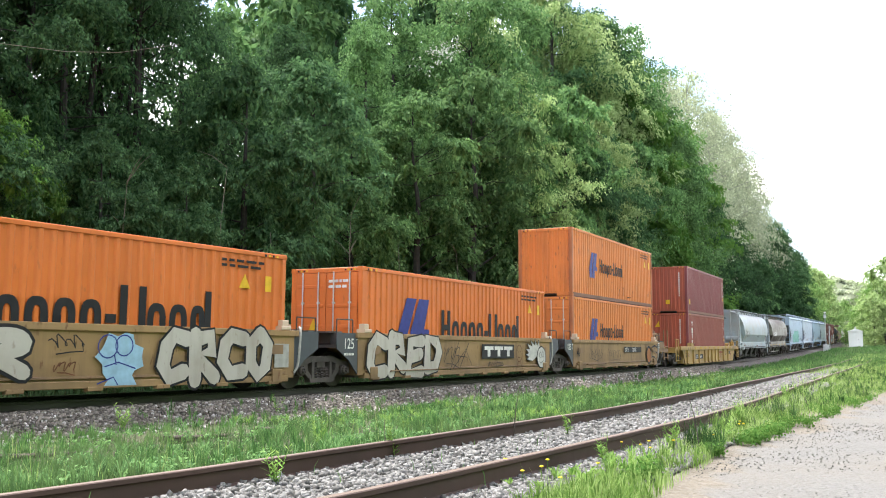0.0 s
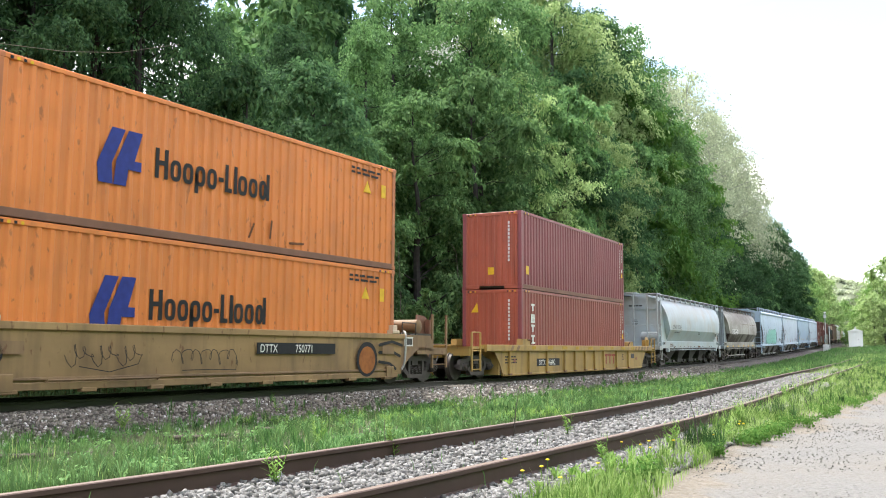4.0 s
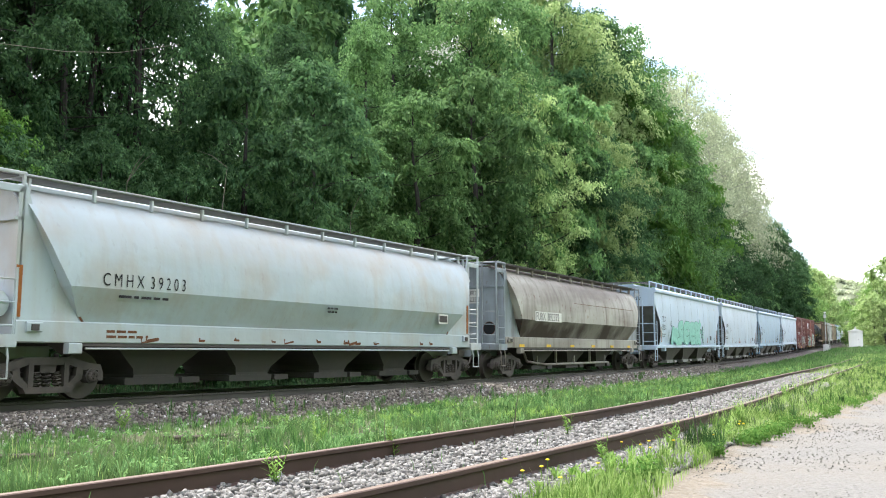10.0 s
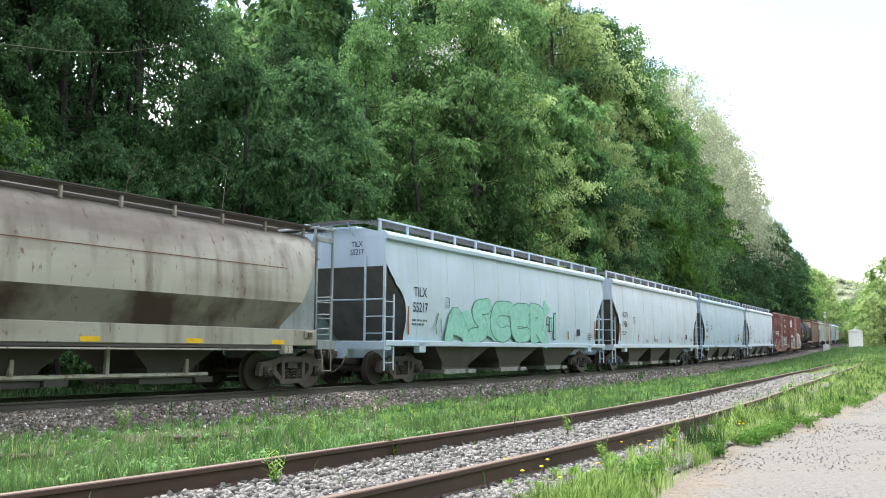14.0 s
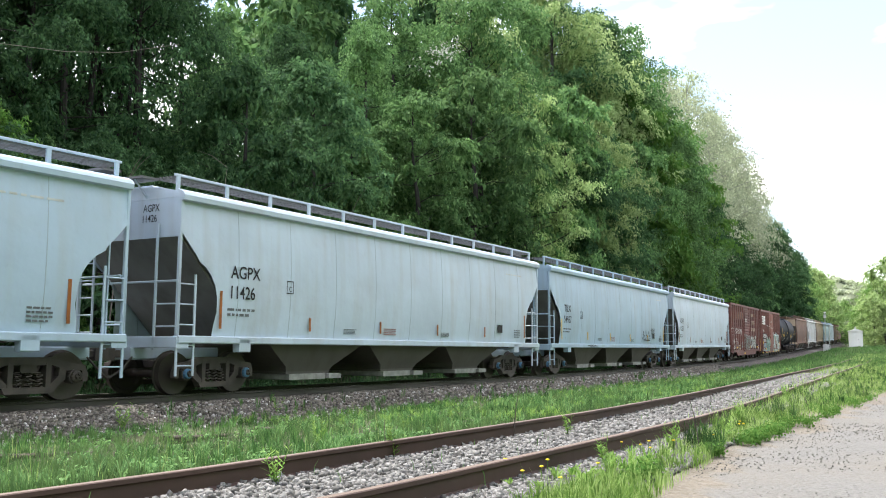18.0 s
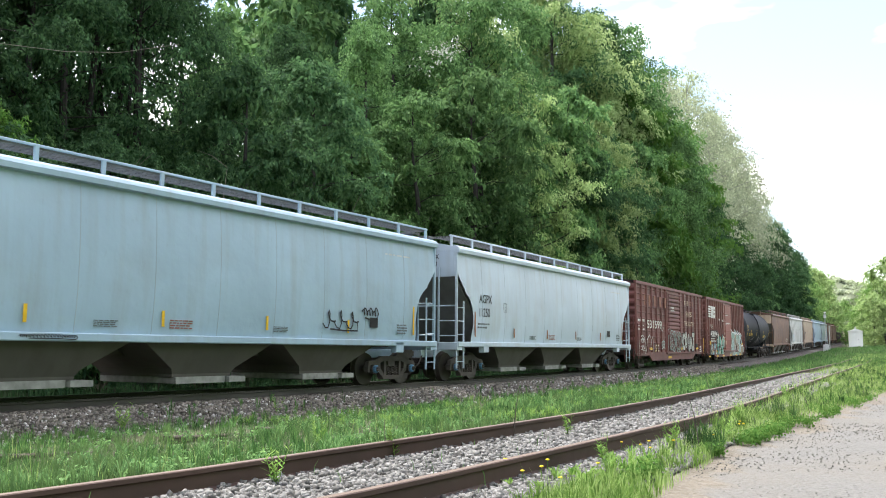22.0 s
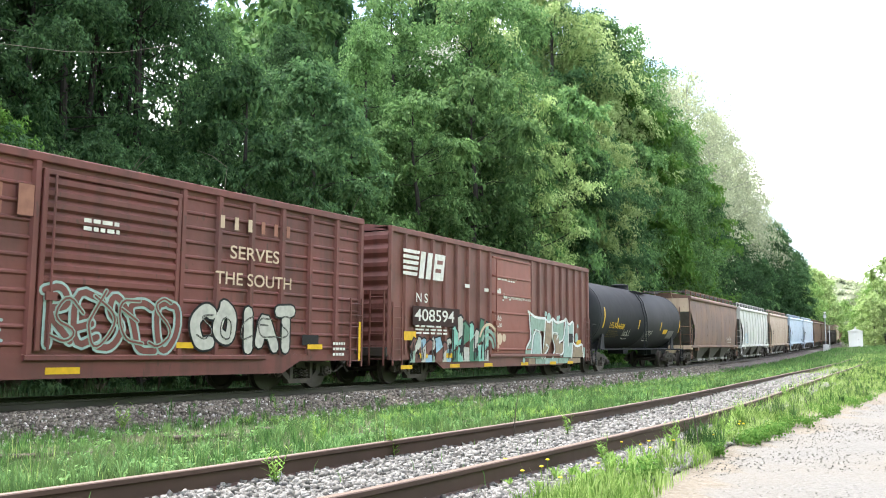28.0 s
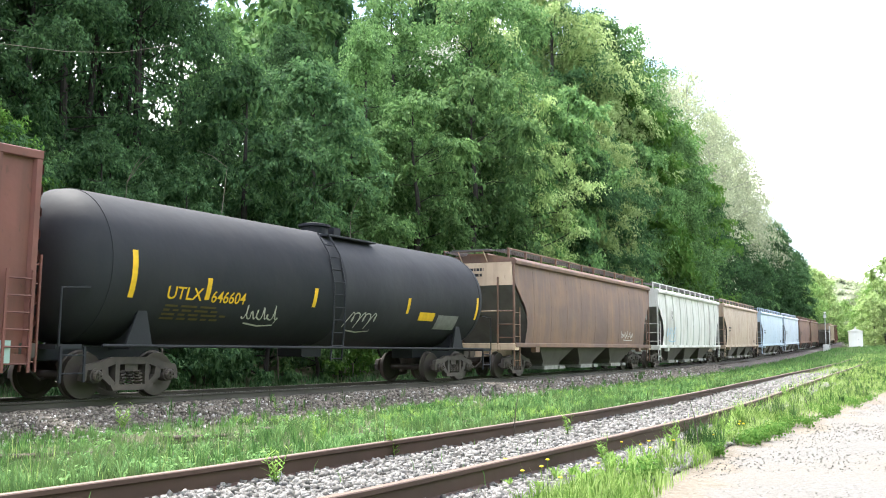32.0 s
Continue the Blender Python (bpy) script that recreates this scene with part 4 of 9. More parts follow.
def marks_red(brand):
    def put(box, h, w):
        hazard(box, h, w)
        if brand:
            for k in range(6):
                g = G()
                zz, a = 2.36 - 0.385 * k, -h + 0.84
                g.box(w - 0.002, w + 0.004, a + 0.02, a + 0.36, zz - 0.06, zz + 0.02)
                g.box(w - 0.002, w + 0.004, a + 0.13, a + 0.25, zz - 0.25, zz - 0.06)
                if k % 2 or k == 4:
                    g.box(w - 0.002, w + 0.004, a, a + 0.38, zz - 0.31, zz - 0.24)
                if k in (1, 4, 5):
                    g.box(w - 0.002, w + 0.0045, a + 0.02, a + 0.11, zz - 0.24, zz - 0.05).box(w - 0.002, w + 0.0045, a + 0.27, a + 0.36, zz - 0.24, zz - 0.05)
                part("wordmark_bar", g, M_WHITE, box)
        else:
            patch("height_sign", box, -h + 0.42, -h + 0.66, 0.55, 0.86, w + 0.003, M_TAG_YELLOW, "small yellow sign")
        for k in range(11):
            patch("code_bar", box, h - 0.62, h - 0.58, 2.45 - 0.13 * k, 2.52 - 0.13 * k, w + 0.003, M_WHITE)
            if k < 5:
                patch("code_bar", box, h - 0.34, h - 0.30, 2.45 - 0.13 * k, 2.52 - 0.13 * k, w + 0.003, M_WHITE)
            patch("code_bar", box, w - 0.55, w - 0.48, 2.42 - 0.14 * k, 2.52 - 0.14 * k, -h + 0.013, M_WHITE, face="end")
        patch("height_sign", box, h - 0.36, h - 0.24, 1.45, 1.6, w + 0.003, M_WHITE)
        part("warning_sign", G().prism([(h - 0.42, 1.2), (h - 0.2, 1.2), (h - 0.31, 1.42)], "x", w - 0.01, w + 0.004), M_TAG_YELLOW, box)
        if brand:
            part("warning_sign", G().prism([(-0.85, 2.05), (-0.55, 2.05), (-0.6, 2.42)], "y", -h + 0.01, -h + 0.016), M_TAG_YELLOW, box)
        else:
            patch("height_sign", box, -0.15, 0.1, 0.55, 0.82, -h + 0.013, M_TAG_YELLOW, face="end")
    return put


# ---- well cars ----
def well_unit(q, label, art, front=True, rear=False, lead=False):
    """One unit of an articulated well car: deep sides, end platforms over the shared trucks."""
    car = thing("well_car", label, "rail car", "units of the articulated well car")
    for s in (1, -1):
        x = 1.36 * s
        def bx(a, b, y0, y1, z0, z1, c=0.012):
            return G().cbox(min(a * s, b * s), max(a * s, b * s), y0, y1, z0, z1, c)
        part("side_plate", bx(1.30, 1.345, -6.35, 6.35, 0.30, 1.38), M_YELLOW_OLD, car)
        part("top_chord", bx(1.24, 1.40, -6.45, 6.45, 1.28, 1.42), M_YELLOW_OLD, car)
        part("bottom_chord", bx(1.20, 1.40, -6.1, 6.1, 0.22, 0.36), M_YELLOW_OLD, car)
        part("lower_strip", bx(1.34, 1.395, -6.0, 6.0, 0.40, 0.45, 0.006), M_RUSTY_TAN, car, "rusty strip along the lower side")
        part("grab_iron", G().tube([(s * 1.40, -4.9, 0.36), (s * 1.46, -4.9, 0.40), (s * 1.46, -2.4, 0.40), (s * 1.40, -2.4, 0.36)], 0.018, 5), M_RUSTY_TAN, car)
        for k in range(8):
            y = -5.6 + 1.6 * k
            part("foot_bracket", bx(1.3, 1.43, y - 0.16, y + 0.16, 0.17, 0.25), M_YELLOW_OLD, car)
        for e in (1, -1):
            poly = [(e * 6.35, 0.34), (e * 6.35, 1.40), (e * 7.25, 1.40), (e * 7.25, 1.0), (e * 6.75, 0.72)]
            part("end_plate", G().prism(poly, "x", min(1.29 * s, 1.33 * s), max(1.29 * s, 1.33 * s)), M_RUSTY_TAN if rear and e > 0 else M_SLATE, car, "rusty tan end plate" if rear and e > 0 else "grimy slate blue end plate")
    for e in (1, -1):
        part("end_platform", G().box(-1.3, 1.3, min(e * 6.3, e * 7.25), max(e * 6.3, e * 7.25), 1.02, 1.10).cbox(-0.35, 0.35, min(e * 6.3, e * 7.5), max(e * 6.3, e * 7.5), 0.72, 1.02, 0.03), M_DARK, car)
        part("bulkhead", G().box(-1.3, 1.3, min(e * 6.28, e * 6.34), max(e * 6.28, e * 6.34), 0.3, 1.1), M_YELLOW_OLD, car)
        rail = G()
        for y in (6.5, 7.2):
            rail.tube([(1.27, e * y, 1.05), (1.27, e * y, 1.75)], 0.018, 5)
        rail.tube([(1.27, e * 6.5, 1.75), (1.27, e * 7.2, 1.75)], 0.018, 5)
        part("grab_rail", rail, M_DARK, car)
        for s in (1, -1):
            lock = G().cbox(1.28 * s - 0.14, 1.28 * s + 0.14, e * 5.98 - 0.16, e * 5.98 + 0.16, 1.42, 1.52, 0.02).cbox(1.28 * s - 0.09, 1.28 * s + 0.09, e * 6.0 - 0.1, e * 6.0 + 0.1, 1.5, 1.66, 0.02)
            part("locking_post", lock, M_CREAM, car, "stubby cream container lock")
            part("rub_plate", G().box(min(s * 1.40, s * 1.408), max(s * 1.40, s * 1.408), min(e * 5.35, e * 5.9), max(e * 5.35, e * 5.9), 0.86, 1.08), M_RUSTY_TAN, car, "rusty brown rub plate")
            part("lift_bracket", G().cbox(min(s * 1.34, s * 1.44), max(s * 1.34, s * 1.44), e * 5.7 - 0.16, e * 5.7 + 0.16, 0.2, 0.52, 0.02), M_YELLOW_OLD, car)
        if e > 0:
            part("brake_pipe", G().tube(arc([(1.36, e * 6.35, 0.42), (1.40, e * 6.45, 0.6), (1.40, e * 6.5, 1.2), (1.30, e * 6.62, 1.5), (1.05, e * 6.8, 1.5), (0.9, e * 7.0, 1.2)], 2), 0.03, 6), M_SILVER2, car, "bent pale brake pipe")
        part("equipment_box", G().cbox(0.35, 1.0, min(e * 6.5, e * 7.1), max(e * 6.5, e * 7.1), 1.10, 1.42, 0.03), M_DARK, car)
        part("equipment_box", G().cbox(-0.9, -0.3, min(e * 6.6, e * 7.0), max(e * 6.6, e * 7.0), 1.10, 1.5, 0.03), M_DARK, car)
        part("walkway", G().box(-1.25, 1.25, min(e * 6.95, e * 7.3), max(e * 6.95, e * 7.3), 1.40, 1.44), M_GRATE, car, "dark grating across the end")
    part("well_floor", G().box(-1.2, 1.2, -6.28, 6.28, 0.24, 0.30), M_DARK, car)
    truck(car, -7.6)
    if rear:
        truck(car, 7.45)
        part("end_sill", G().cbox(-1.3, 1.3, 7.25, 8.9, 0.85, 1.05, 0.03).cbox(-0.4, 0.4, 7.3, 9.3, 0.72, 1.0, 0.03), M_RUSTY_TAN, car)
        for s in (1, -1):
            part("rear_side_plate", G().prism([(7.2, 0.98), (7.2, 1.40), (7.95, 1.40), (8.05, 1.25), (8.05, 0.95)], "x", min(1.26 * s, 1.30 * s), max(1.26 * s, 1.30 * s)), M_RUSTY_TAN, car, "rusty tan plate over the truck")
        patch("data_panel", car, 6.5, 6.95, 1.08, 1.34, 1.336, M_WHITE, "white-framed data panel")
        patch("data_panel", car, 6.54, 6.91, 1.12, 1.30, 1.342, M_DARK)
        part("brake_platform", G().box(-1.2, 1.25, 7.3, 8.2, 1.40, 1.46), M_DARK, car)
        part("brake_bracket", G().prism([(8.0, 1.45), (8.75, 1.45), (8.55, 2.0), (8.2, 2.05)], "x", 0.62, 0.68), M_POST_RUST, car, "rusty brake bracket")
        part("brake_reservoir", G().lathe([(-0.55, 0.05), (-0.5, 0.2), (0.5, 0.2), (0.55, 0.05)], 14, (0.5, 7.75, 1.68)), M_RUSTY_TAN, car, "rusty tan air tank", True)
        part("brake_stand", G().cbox(0.7, 0.9, 8.55, 8.75, 1.0, 1.9, 0.03).lathe([(0, 0.28), (0.03, 0.28)], 16, (0.55, 8.66, 1.75)), M_POST_RUST, car)
        g = G()
        for y in (8.1, 8.9):
            g.cbox(1.24, 1.30, y - 0.04, y + 0.04, 0.45, 2.05, 0.01)
        for k in range(3):
            g.tube([(1.27, 8.1, 0.55 + 0.3 * k), (1.27, 8.9, 0.55 + 0.3 * k)], 0.018, 5)
        part("corner_steps", g, M_RUSTY_TAN, car)
        coupler(car, 9.2, 1)
    art(car)
    CARS.append((car, q, 7.4, 0.0))
    return car


def art_a(car):
    L = 1.402
    block_art(car, "OER", -4.3, 0.42, 4.0, 0.92, L, M_SILVER_OLD, M_BLACK, "silver bubble graffiti with black rims", 0.30, 0.07, 2, 3, 1.0, 0.08)
    blob = [(1.35 + r * math.cos(k), 0.80 + 0.92 * r * math.sin(k)) for k, r in ((6.28319 * j / 18, 0.50 + 0.08 * math.sin(2.3 * j)) for j in range(18))]
    part("graffiti", G().prism(blob, "x", L - 0.001, L + 0.003), M_SPRAY_BLUE, car, "light blue lumpy graffiti")
    part("graffiti", G().prism([(1.0, 0.26), (1.75, 0.26), (1.6, 0.5), (1.2, 0.5)], "x", L - 0.001, L + 0.0036), M_SPRAY_BLUE, car)
    ring = [[(1.05 + 0.22 * math.cos(k), 1.0 + 0.22 * math.sin(k)) for k in np.linspace(0, 6.28, 16)], [(1.42 + 0.2 * math.cos(k), 1.02 + 0.2 * math.sin(k)) for k in np.linspace(0, 6.28, 16)],
            [(1.0, 0.62), (1.3, 0.7), (1.7, 0.58)], [(0.85, 0.3), (1.2, 0.42), (1.3, 0.28)], [(1.2, 0.85), (1.25, 0.65)]]
    strokes("graffiti_outline", car, ring, 0.025, L + 0.006, M_LOGO_BLUE, "thin blue drawing on the patch")
    block_art(car, "CRCO", 2.3, 0.28, 3.25, 1.16, L, M_SILVER_OLD, M_BLACK, "silver block graffiti with black rims", 0.29, 0.045, 0, 8, 1.08, 0.05)
    scrawl(car, -0.2, 0.85, 0.8, 0.45, L, M_BLACK, 5, 0.03)
    scrawl(car, -0.1, 0.5, 0.5, 0.3, L, M_RUST, 6, 0.03)
    patch("white_panel", car, 5.62, 6.1, 0.55, 1.1, L, M_SILVER2)


def art_b(car):
    L = 1.402
    block_art(car, "CRED", -5.95, 0.26, 3.9, 1.18, L, M_SILVER_OLD, M_BLACK, "silver block graffiti with black rims", 0.31, 0.04, 0, 21, 1.1, 0.06)
    scrawl(car, -1.95, 0.5, 1.1, 0.8, L, M_BLACK, 6, 0.03)
    strokes("scrawl", car, [[(-1.5, 0.35), (-0.95, 1.25)], [(-1.3, 0.4), (-0.5, 1.0), (-0.1, 0.5)], [(-0.9, 0.4), (-0.3, 1.2)], [(-1.1, 0.8), (-0.4, 0.75)]], 0.025, L, M_BLACK)
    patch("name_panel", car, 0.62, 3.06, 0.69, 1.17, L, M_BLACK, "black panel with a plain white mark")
    g = G()
    for k in range(3):
        g.box(L, L + 0.006, 0.8 + 0.74 * k, 1.45 + 0.74 * k, 0.98, 1.10).box(L, L + 0.006, 1.02 + 0.74 * k, 1.22 + 0.74 * k, 0.76, 0.98)
    part("wordmark", g, M_WHITE, car)
    for k in range(7):                             # feathers fanned round a pale face
        t = math.radians(84 + 18 * k)
        n = 0.78 - 0.05 * abs(k - 2.5)
        tip, root = (5.1 + 1.6 * n * math.cos(t), 0.76 + 0.86 * n * math.sin(t)), (5.1, 0.78)
        wide = (-0.12 * math.sin(t), 0.12 * math.cos(t))
        mid = (0.55 * tip[0] + 0.45 * root[0], 0.55 * tip[1] + 0.45 * root[1])
        leaf = [root, (mid[0] - wide[0], mid[1] - wide[1]), tip, (mid[0] + wide[0], mid[1] + wide[1])]
        c = [sum(p[i] for p in leaf) / 4 for i in (0, 1)]
        o = part("graffiti_outline", G().prism([(c[0] + 1.16 * (y - c[0]), max(0.26, c[1] + 1.2 * (z - c[1]))) for y, z in leaf], "x", L - 0.001, L + 0.003 + 0.0006 * k), M_BLACK, car)
        part("graffiti_fill", G().prism([(y, max(0.28, z)) for y, z in leaf], "x", L, L + 0.009 + 0.0006 * k), M_SPRAY_WHITE, o, "white feather-like graffiti")
    o = part("graffiti_outline", G().lathe([(-0.001, 0.41), (0.015, 0.41)], 22, (L, 5.42, 0.72)), M_BLACK, car)
    part("graffiti_fill", G().lathe([(0, 0.37), (0.018, 0.37)], 22, (L, 5.42, 0.72)), M_SPRAY_WHITE, o, "white round graffiti")
    rings = [[(y + r * math.cos(k), z + 1.2 * r * math.sin(k)) for k in np.linspace(0, 6.28, 14)] for y, z, r in ((5.32, 0.8, 0.09), (5.55, 0.82, 0.09))]
    strokes("scrawl", car, rings + [[(5.25, 0.55), (5.4, 0.5), (5.6, 0.6)]], 0.022, L + 0.019, M_BLACK)
    head = [[(3.5 + 0.24 * math.cos(k), 0.86 + 0.3 * math.sin(k)) for k in np.linspace(0, 6.28, 16)], [(3.25, 0.3), (3.4, 0.56), (3.6, 0.56), (3.78, 0.3)], [(3.4, 0.95), (3.45, 0.9)], [(3.55, 0.95), (3.62, 0.9)], [(3.42, 0.72), (3.58, 0.72)]]
    strokes("scrawl", car, head, 0.025, L, M_RUST, "faint brown line drawing")
    scrawl(car, 1.0, 0.42, 1.3, 0.24, L, M_BLACK, 10, 0.03)
    words("125 T", car, -6.98, 1.0, 0.26, 1.335, M_WHITE)
    bars(car, -6.95, 0.8, 0.5, 0.12, 1.336, 1, M_WHITE)


def art_c(car):
    L = 1.402
    scrawl(car, -4.6, 0.55, 1.9, 0.6, L, M_BLACK, 15, 0.02)
    scrawl(car, -2.2, 0.5, 2.2, 0.65, L, M_BLACK, 16, 0.02)
    patch("number_panel", car, 0.43, 3.28, 0.86, 1.12, L, M_BLACK)
    words("DTTX", car, 0.53, 0.90, 0.18, L + 0.004, M_WHITE)
    words("750771", car, 1.75, 0.90, 0.18, L + 0.004, M_WHITE)
    words("125 T", car, -7.0, 1.0, 0.24, 1.335, M_WHITE)
    words("40", car, -6.1, 0.72, 0.30, L + 0.006, M_BLACK)
    disc = G().lathe([(-0.001, 0.46), (0.003, 0.46)], 24, (L, 4.65, 0.72))
    part("graffiti", disc, M_BLACK, car, "dark round graffiti")
    part("graffiti", G().lathe([(0, 0.36), (0.007, 0.36)], 24, (L, 4.65, 0.70)), M_TAG_ORANGE, car, "tan disc inside dark ring")
    strokes("graffiti", car, [[(5.2, 1.1), (5.8, 1.2), (6.3, 1.1)], [(5.2, 0.9), (5.9, 0.9), (6.2, 0.8)], [(5.2, 0.65), (5.7, 0.6), (6.0, 0.45)]], 0.08, L, M_BLACK, "black wing-like graffiti")


def single_well(q):
    """The single well car with deep belly sides."""
    car = thing("well_car", "dull yellow single well car with ribbed deep sides", "rail car")
    for s in (1, -1):
        belly = [(-9.35, 0.95), (-8.85, 0.92), (-8.45, 0.55), (-8.15, 0.10), (8.15, 0.10), (8.45, 0.45), (8.85, 0.85), (9.35, 0.95), (9.35, 1.02), (-9.35, 1.02)]
        part("side_plate", G().prism(belly, "x", min(1.36 * s, 1.40 * s), max(1.36 * s, 1.40 * s)), M_YELLOW, car)
        part("top_chord", G().cbox(min(1.26 * s, 1.51 * s), max(1.26 * s, 1.51 * s), -9.65, 9.65, 0.94, 1.16, 0.015), M_YELLOW, car)
        part("bottom_chord", G().cbox(min(1.30 * s, 1.43 * s), max(1.30 * s, 1.43 * s), -8.1, 8.1, 0.08, 0.16, 0.012), M_YELLOW, car)
        for y in (-7.7, -6.0, -4.3, -2.46, -1.3, -0.1, 1.1, 2.3, 4.1, 5.9):
            part("rib", G().cbox(min(1.39 * s, 1.48 * s), max(1.39 * s, 1.48 * s), y - 0.055, y + 0.055, 0.16, 0.95, 0.012), M_YELLOW, car)
            part("rib_foot", G().box(min(1.39 * s, 1.50 * s), max(1.39 * s, 1.50 * s), y - 0.10, y + 0.10, 0.12, 0.17), M_POST_RUST, car)
        if s > 0:
            for k in range(9):
                y = -5.9 + 1.5 * k
                patch("chord_stripe", car, y, y + (0.55 if k % 3 else 0.35), 1.0, 1.12, 1.513, M_OCHRE, "worn bright yellow stripe")
            for k in range(7):
                y = (6.75 + 0.5 * k) if k < 5 else (-7.3 - 0.5 * (k - 5))
                part("worn_stripe", G().prism([(y, 0.96), (y + 0.22, 0.96), (y + 0.36, 1.14), (y + 0.14, 1.14)], "x", 1.508, 1.514), M_RUSTY_TAN, car, "dull slanted stripe")
    for e in (1, -1):
        part("end_platform", G().box(-1.4, 1.4, min(e * 8.5, e * 10.7), max(e * 8.5, e * 10.7), 1.02, 1.10).cbox(-0.4, 0.4, min(e * 8.4, e * 10.9), max(e * 8.4, e * 10.9), 0.72, 1.02, 0.03)
             .box(-1.4, 1.4, min(e * 10.55, e * 10.7), max(e * 10.55, e * 10.7), 0.8, 1.1), M_YELLOW, car)
        part("well_bulkhead", G().box(-1.36, 1.36, min(e * 8.35, e * 8.45), max(e * 8.35, e * 8.45), 0.14, 1.02), M_YELLOW, car)
        truck(car, e * 9.65)
        coupler(car, e * 10.8, e)
        g = G()
        for y in (9.95, 10.55):
            g.cbox(1.38, 1.44, e * y - 0.035, e * y + 0.035, 0.3, 1.55, 0.01)
        for k in range(3):
            g.tube([(1.41, e * 9.95, 0.36 + 0.3 * k), (1.41, e * 10.55, 0.36 + 0.3 * k)], 0.018, 5)
        g.tube([(1.41, e * 9.95, 1.55), (1.41, e * 10.55, 1.55)], 0.022, 5)
        part("corner_steps", g, M_YELLOW, car)
        for s in (1, -1):
            part("stacking_bracket", G().prism([(e * 5.95, 1.16), (e * 6.0, 1.34), (e * 6.1, 1.38), (e * 6.6, 1.38), (e * 6.65, 1.16)], "x", min(1.22 * s, 1.46 * s), max(1.22 * s, 1.46 * s)), M_YELLOW, car)
            part("locking_lever", G().tube([(s * 1.44, e * 5.92, 1.18), (s * 1.5, e * 5.9, 1.32), (s * 1.46, e * 6.2, 1.36)], 0.03, 6), M_POST_RUST, car)
    part("well_floor", G().box(-1.3, 1.3, -8.4, 8.4, 0.16, 0.30), M_DARK, car)
    g = G().lathe([(0, 0.30), (0.04, 0.30)], 18, (0.95, 10.6, 1.35)).cbox(0.75, 1.1, 10.5, 10.62, 1.05, 1.5, 0.02)
    part("hand_brake", g, M_YELLOW, car, "yellow hand-brake stand")
    L = 1.404
    patch("number_panel", car, -5.21, -2.94, 0.38, 0.66, L, M_BLACK)
    words("DTTX", car, -5.02, 0.42, 0.19, L + 0.004, M_WHITE)
    words("466942", car, -4.10, 0.42, 0.19, L + 0.004, M_WHITE)
    g = G()
    for k in range(3):
        y = 2.5 + 0.52 * k
        g.box(L, L + 0.004, y, y + 0.46, 0.70, 0.80).box(L, L + 0.004, y + 0.17, y + 0.29, 0.36, 0.70)
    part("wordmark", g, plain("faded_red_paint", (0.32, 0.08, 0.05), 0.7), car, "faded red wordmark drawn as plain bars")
    words("53", car, 5.04, 0.52, 0.26, L + 0.004, M_BLACK)
    patch("data_panel", car, 6.44, 6.89, 0.58, 0.80, L + 0.002, M_DARK)
    bars(car, -8.0, 0.5, 1.0, 0.3, L + 0.002, 3, M_BLACK, seed=7)
    patch("decal", car, -7.3, -7.15, 0.55, 0.68, L + 0.003, M_DOOR)
    patch("decal", car, 7.2, 7.35, 0.5, 0.64, L + 0.003, M_DOOR)
    CARS.append((car, q, 9.6, 0.0))
    return car


# ---- covered hoppers ----
def roof_walk(car, h, z, x, post_mat, step=1.45, length=None):
    """Running boards of open grating on stubby posts along both roof edges, with hatches between."""
    n = max(2, round(2 * h / step))
    for s in (1, -1):
        for k in range(n + 1):
            y = -h + 2 * h * k / n
            part("walk_post", G().cbox(s * x - 0.03, s * x + 0.03, y - 0.045, y + 0.045, z - 0.02, z + 0.36, 0.01), post_mat, car)
        g = G().cbox(s * x - 0.02, s * x + 0.02, -h - 0.1, h + 0.1, z + 0.34, z + 0.39, 0.008)
        part("walk_edge", g, post_mat, car)
        gr = G()
        a, b = sorted((s * (x - 0.05), s * (x - 0.55)))
        for k in range(6):
            xx = a + (b - a) * k / 5
            gr.box(xx - 0.012, xx + 0.012, -h - 0.1, h + 0.1, z + 0.30, z + 0.345)
        for k in range(int(2 * h / 0.25)):
            y = -h + 0.25 * k
            gr.box(a, b, y - 0.012, y + 0.012, z + 0.305, z + 0.34)
        part("running_board", gr, M_GRATE, car, "open steel grating")


def gates(car, ys, mat, top=1.12, w=1.25, half=1.9, gate_mat=None):
    """Sloping discharge hoppers with their outlet gates."""
    for y in ys:
        rings = []
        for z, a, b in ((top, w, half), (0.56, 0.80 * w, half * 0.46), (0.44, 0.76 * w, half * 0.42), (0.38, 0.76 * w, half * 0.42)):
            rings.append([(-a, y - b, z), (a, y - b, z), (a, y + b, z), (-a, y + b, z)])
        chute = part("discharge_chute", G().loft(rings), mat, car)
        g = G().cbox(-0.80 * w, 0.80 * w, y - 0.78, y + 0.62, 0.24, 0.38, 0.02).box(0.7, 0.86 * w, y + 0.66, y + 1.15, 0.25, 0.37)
        part("outlet_gate", g, gate_mat or M_UNDER, chute, "pale shade-darkened outlet gate" if gate_mat is M_GATE else "shade-darkened outlet gate")


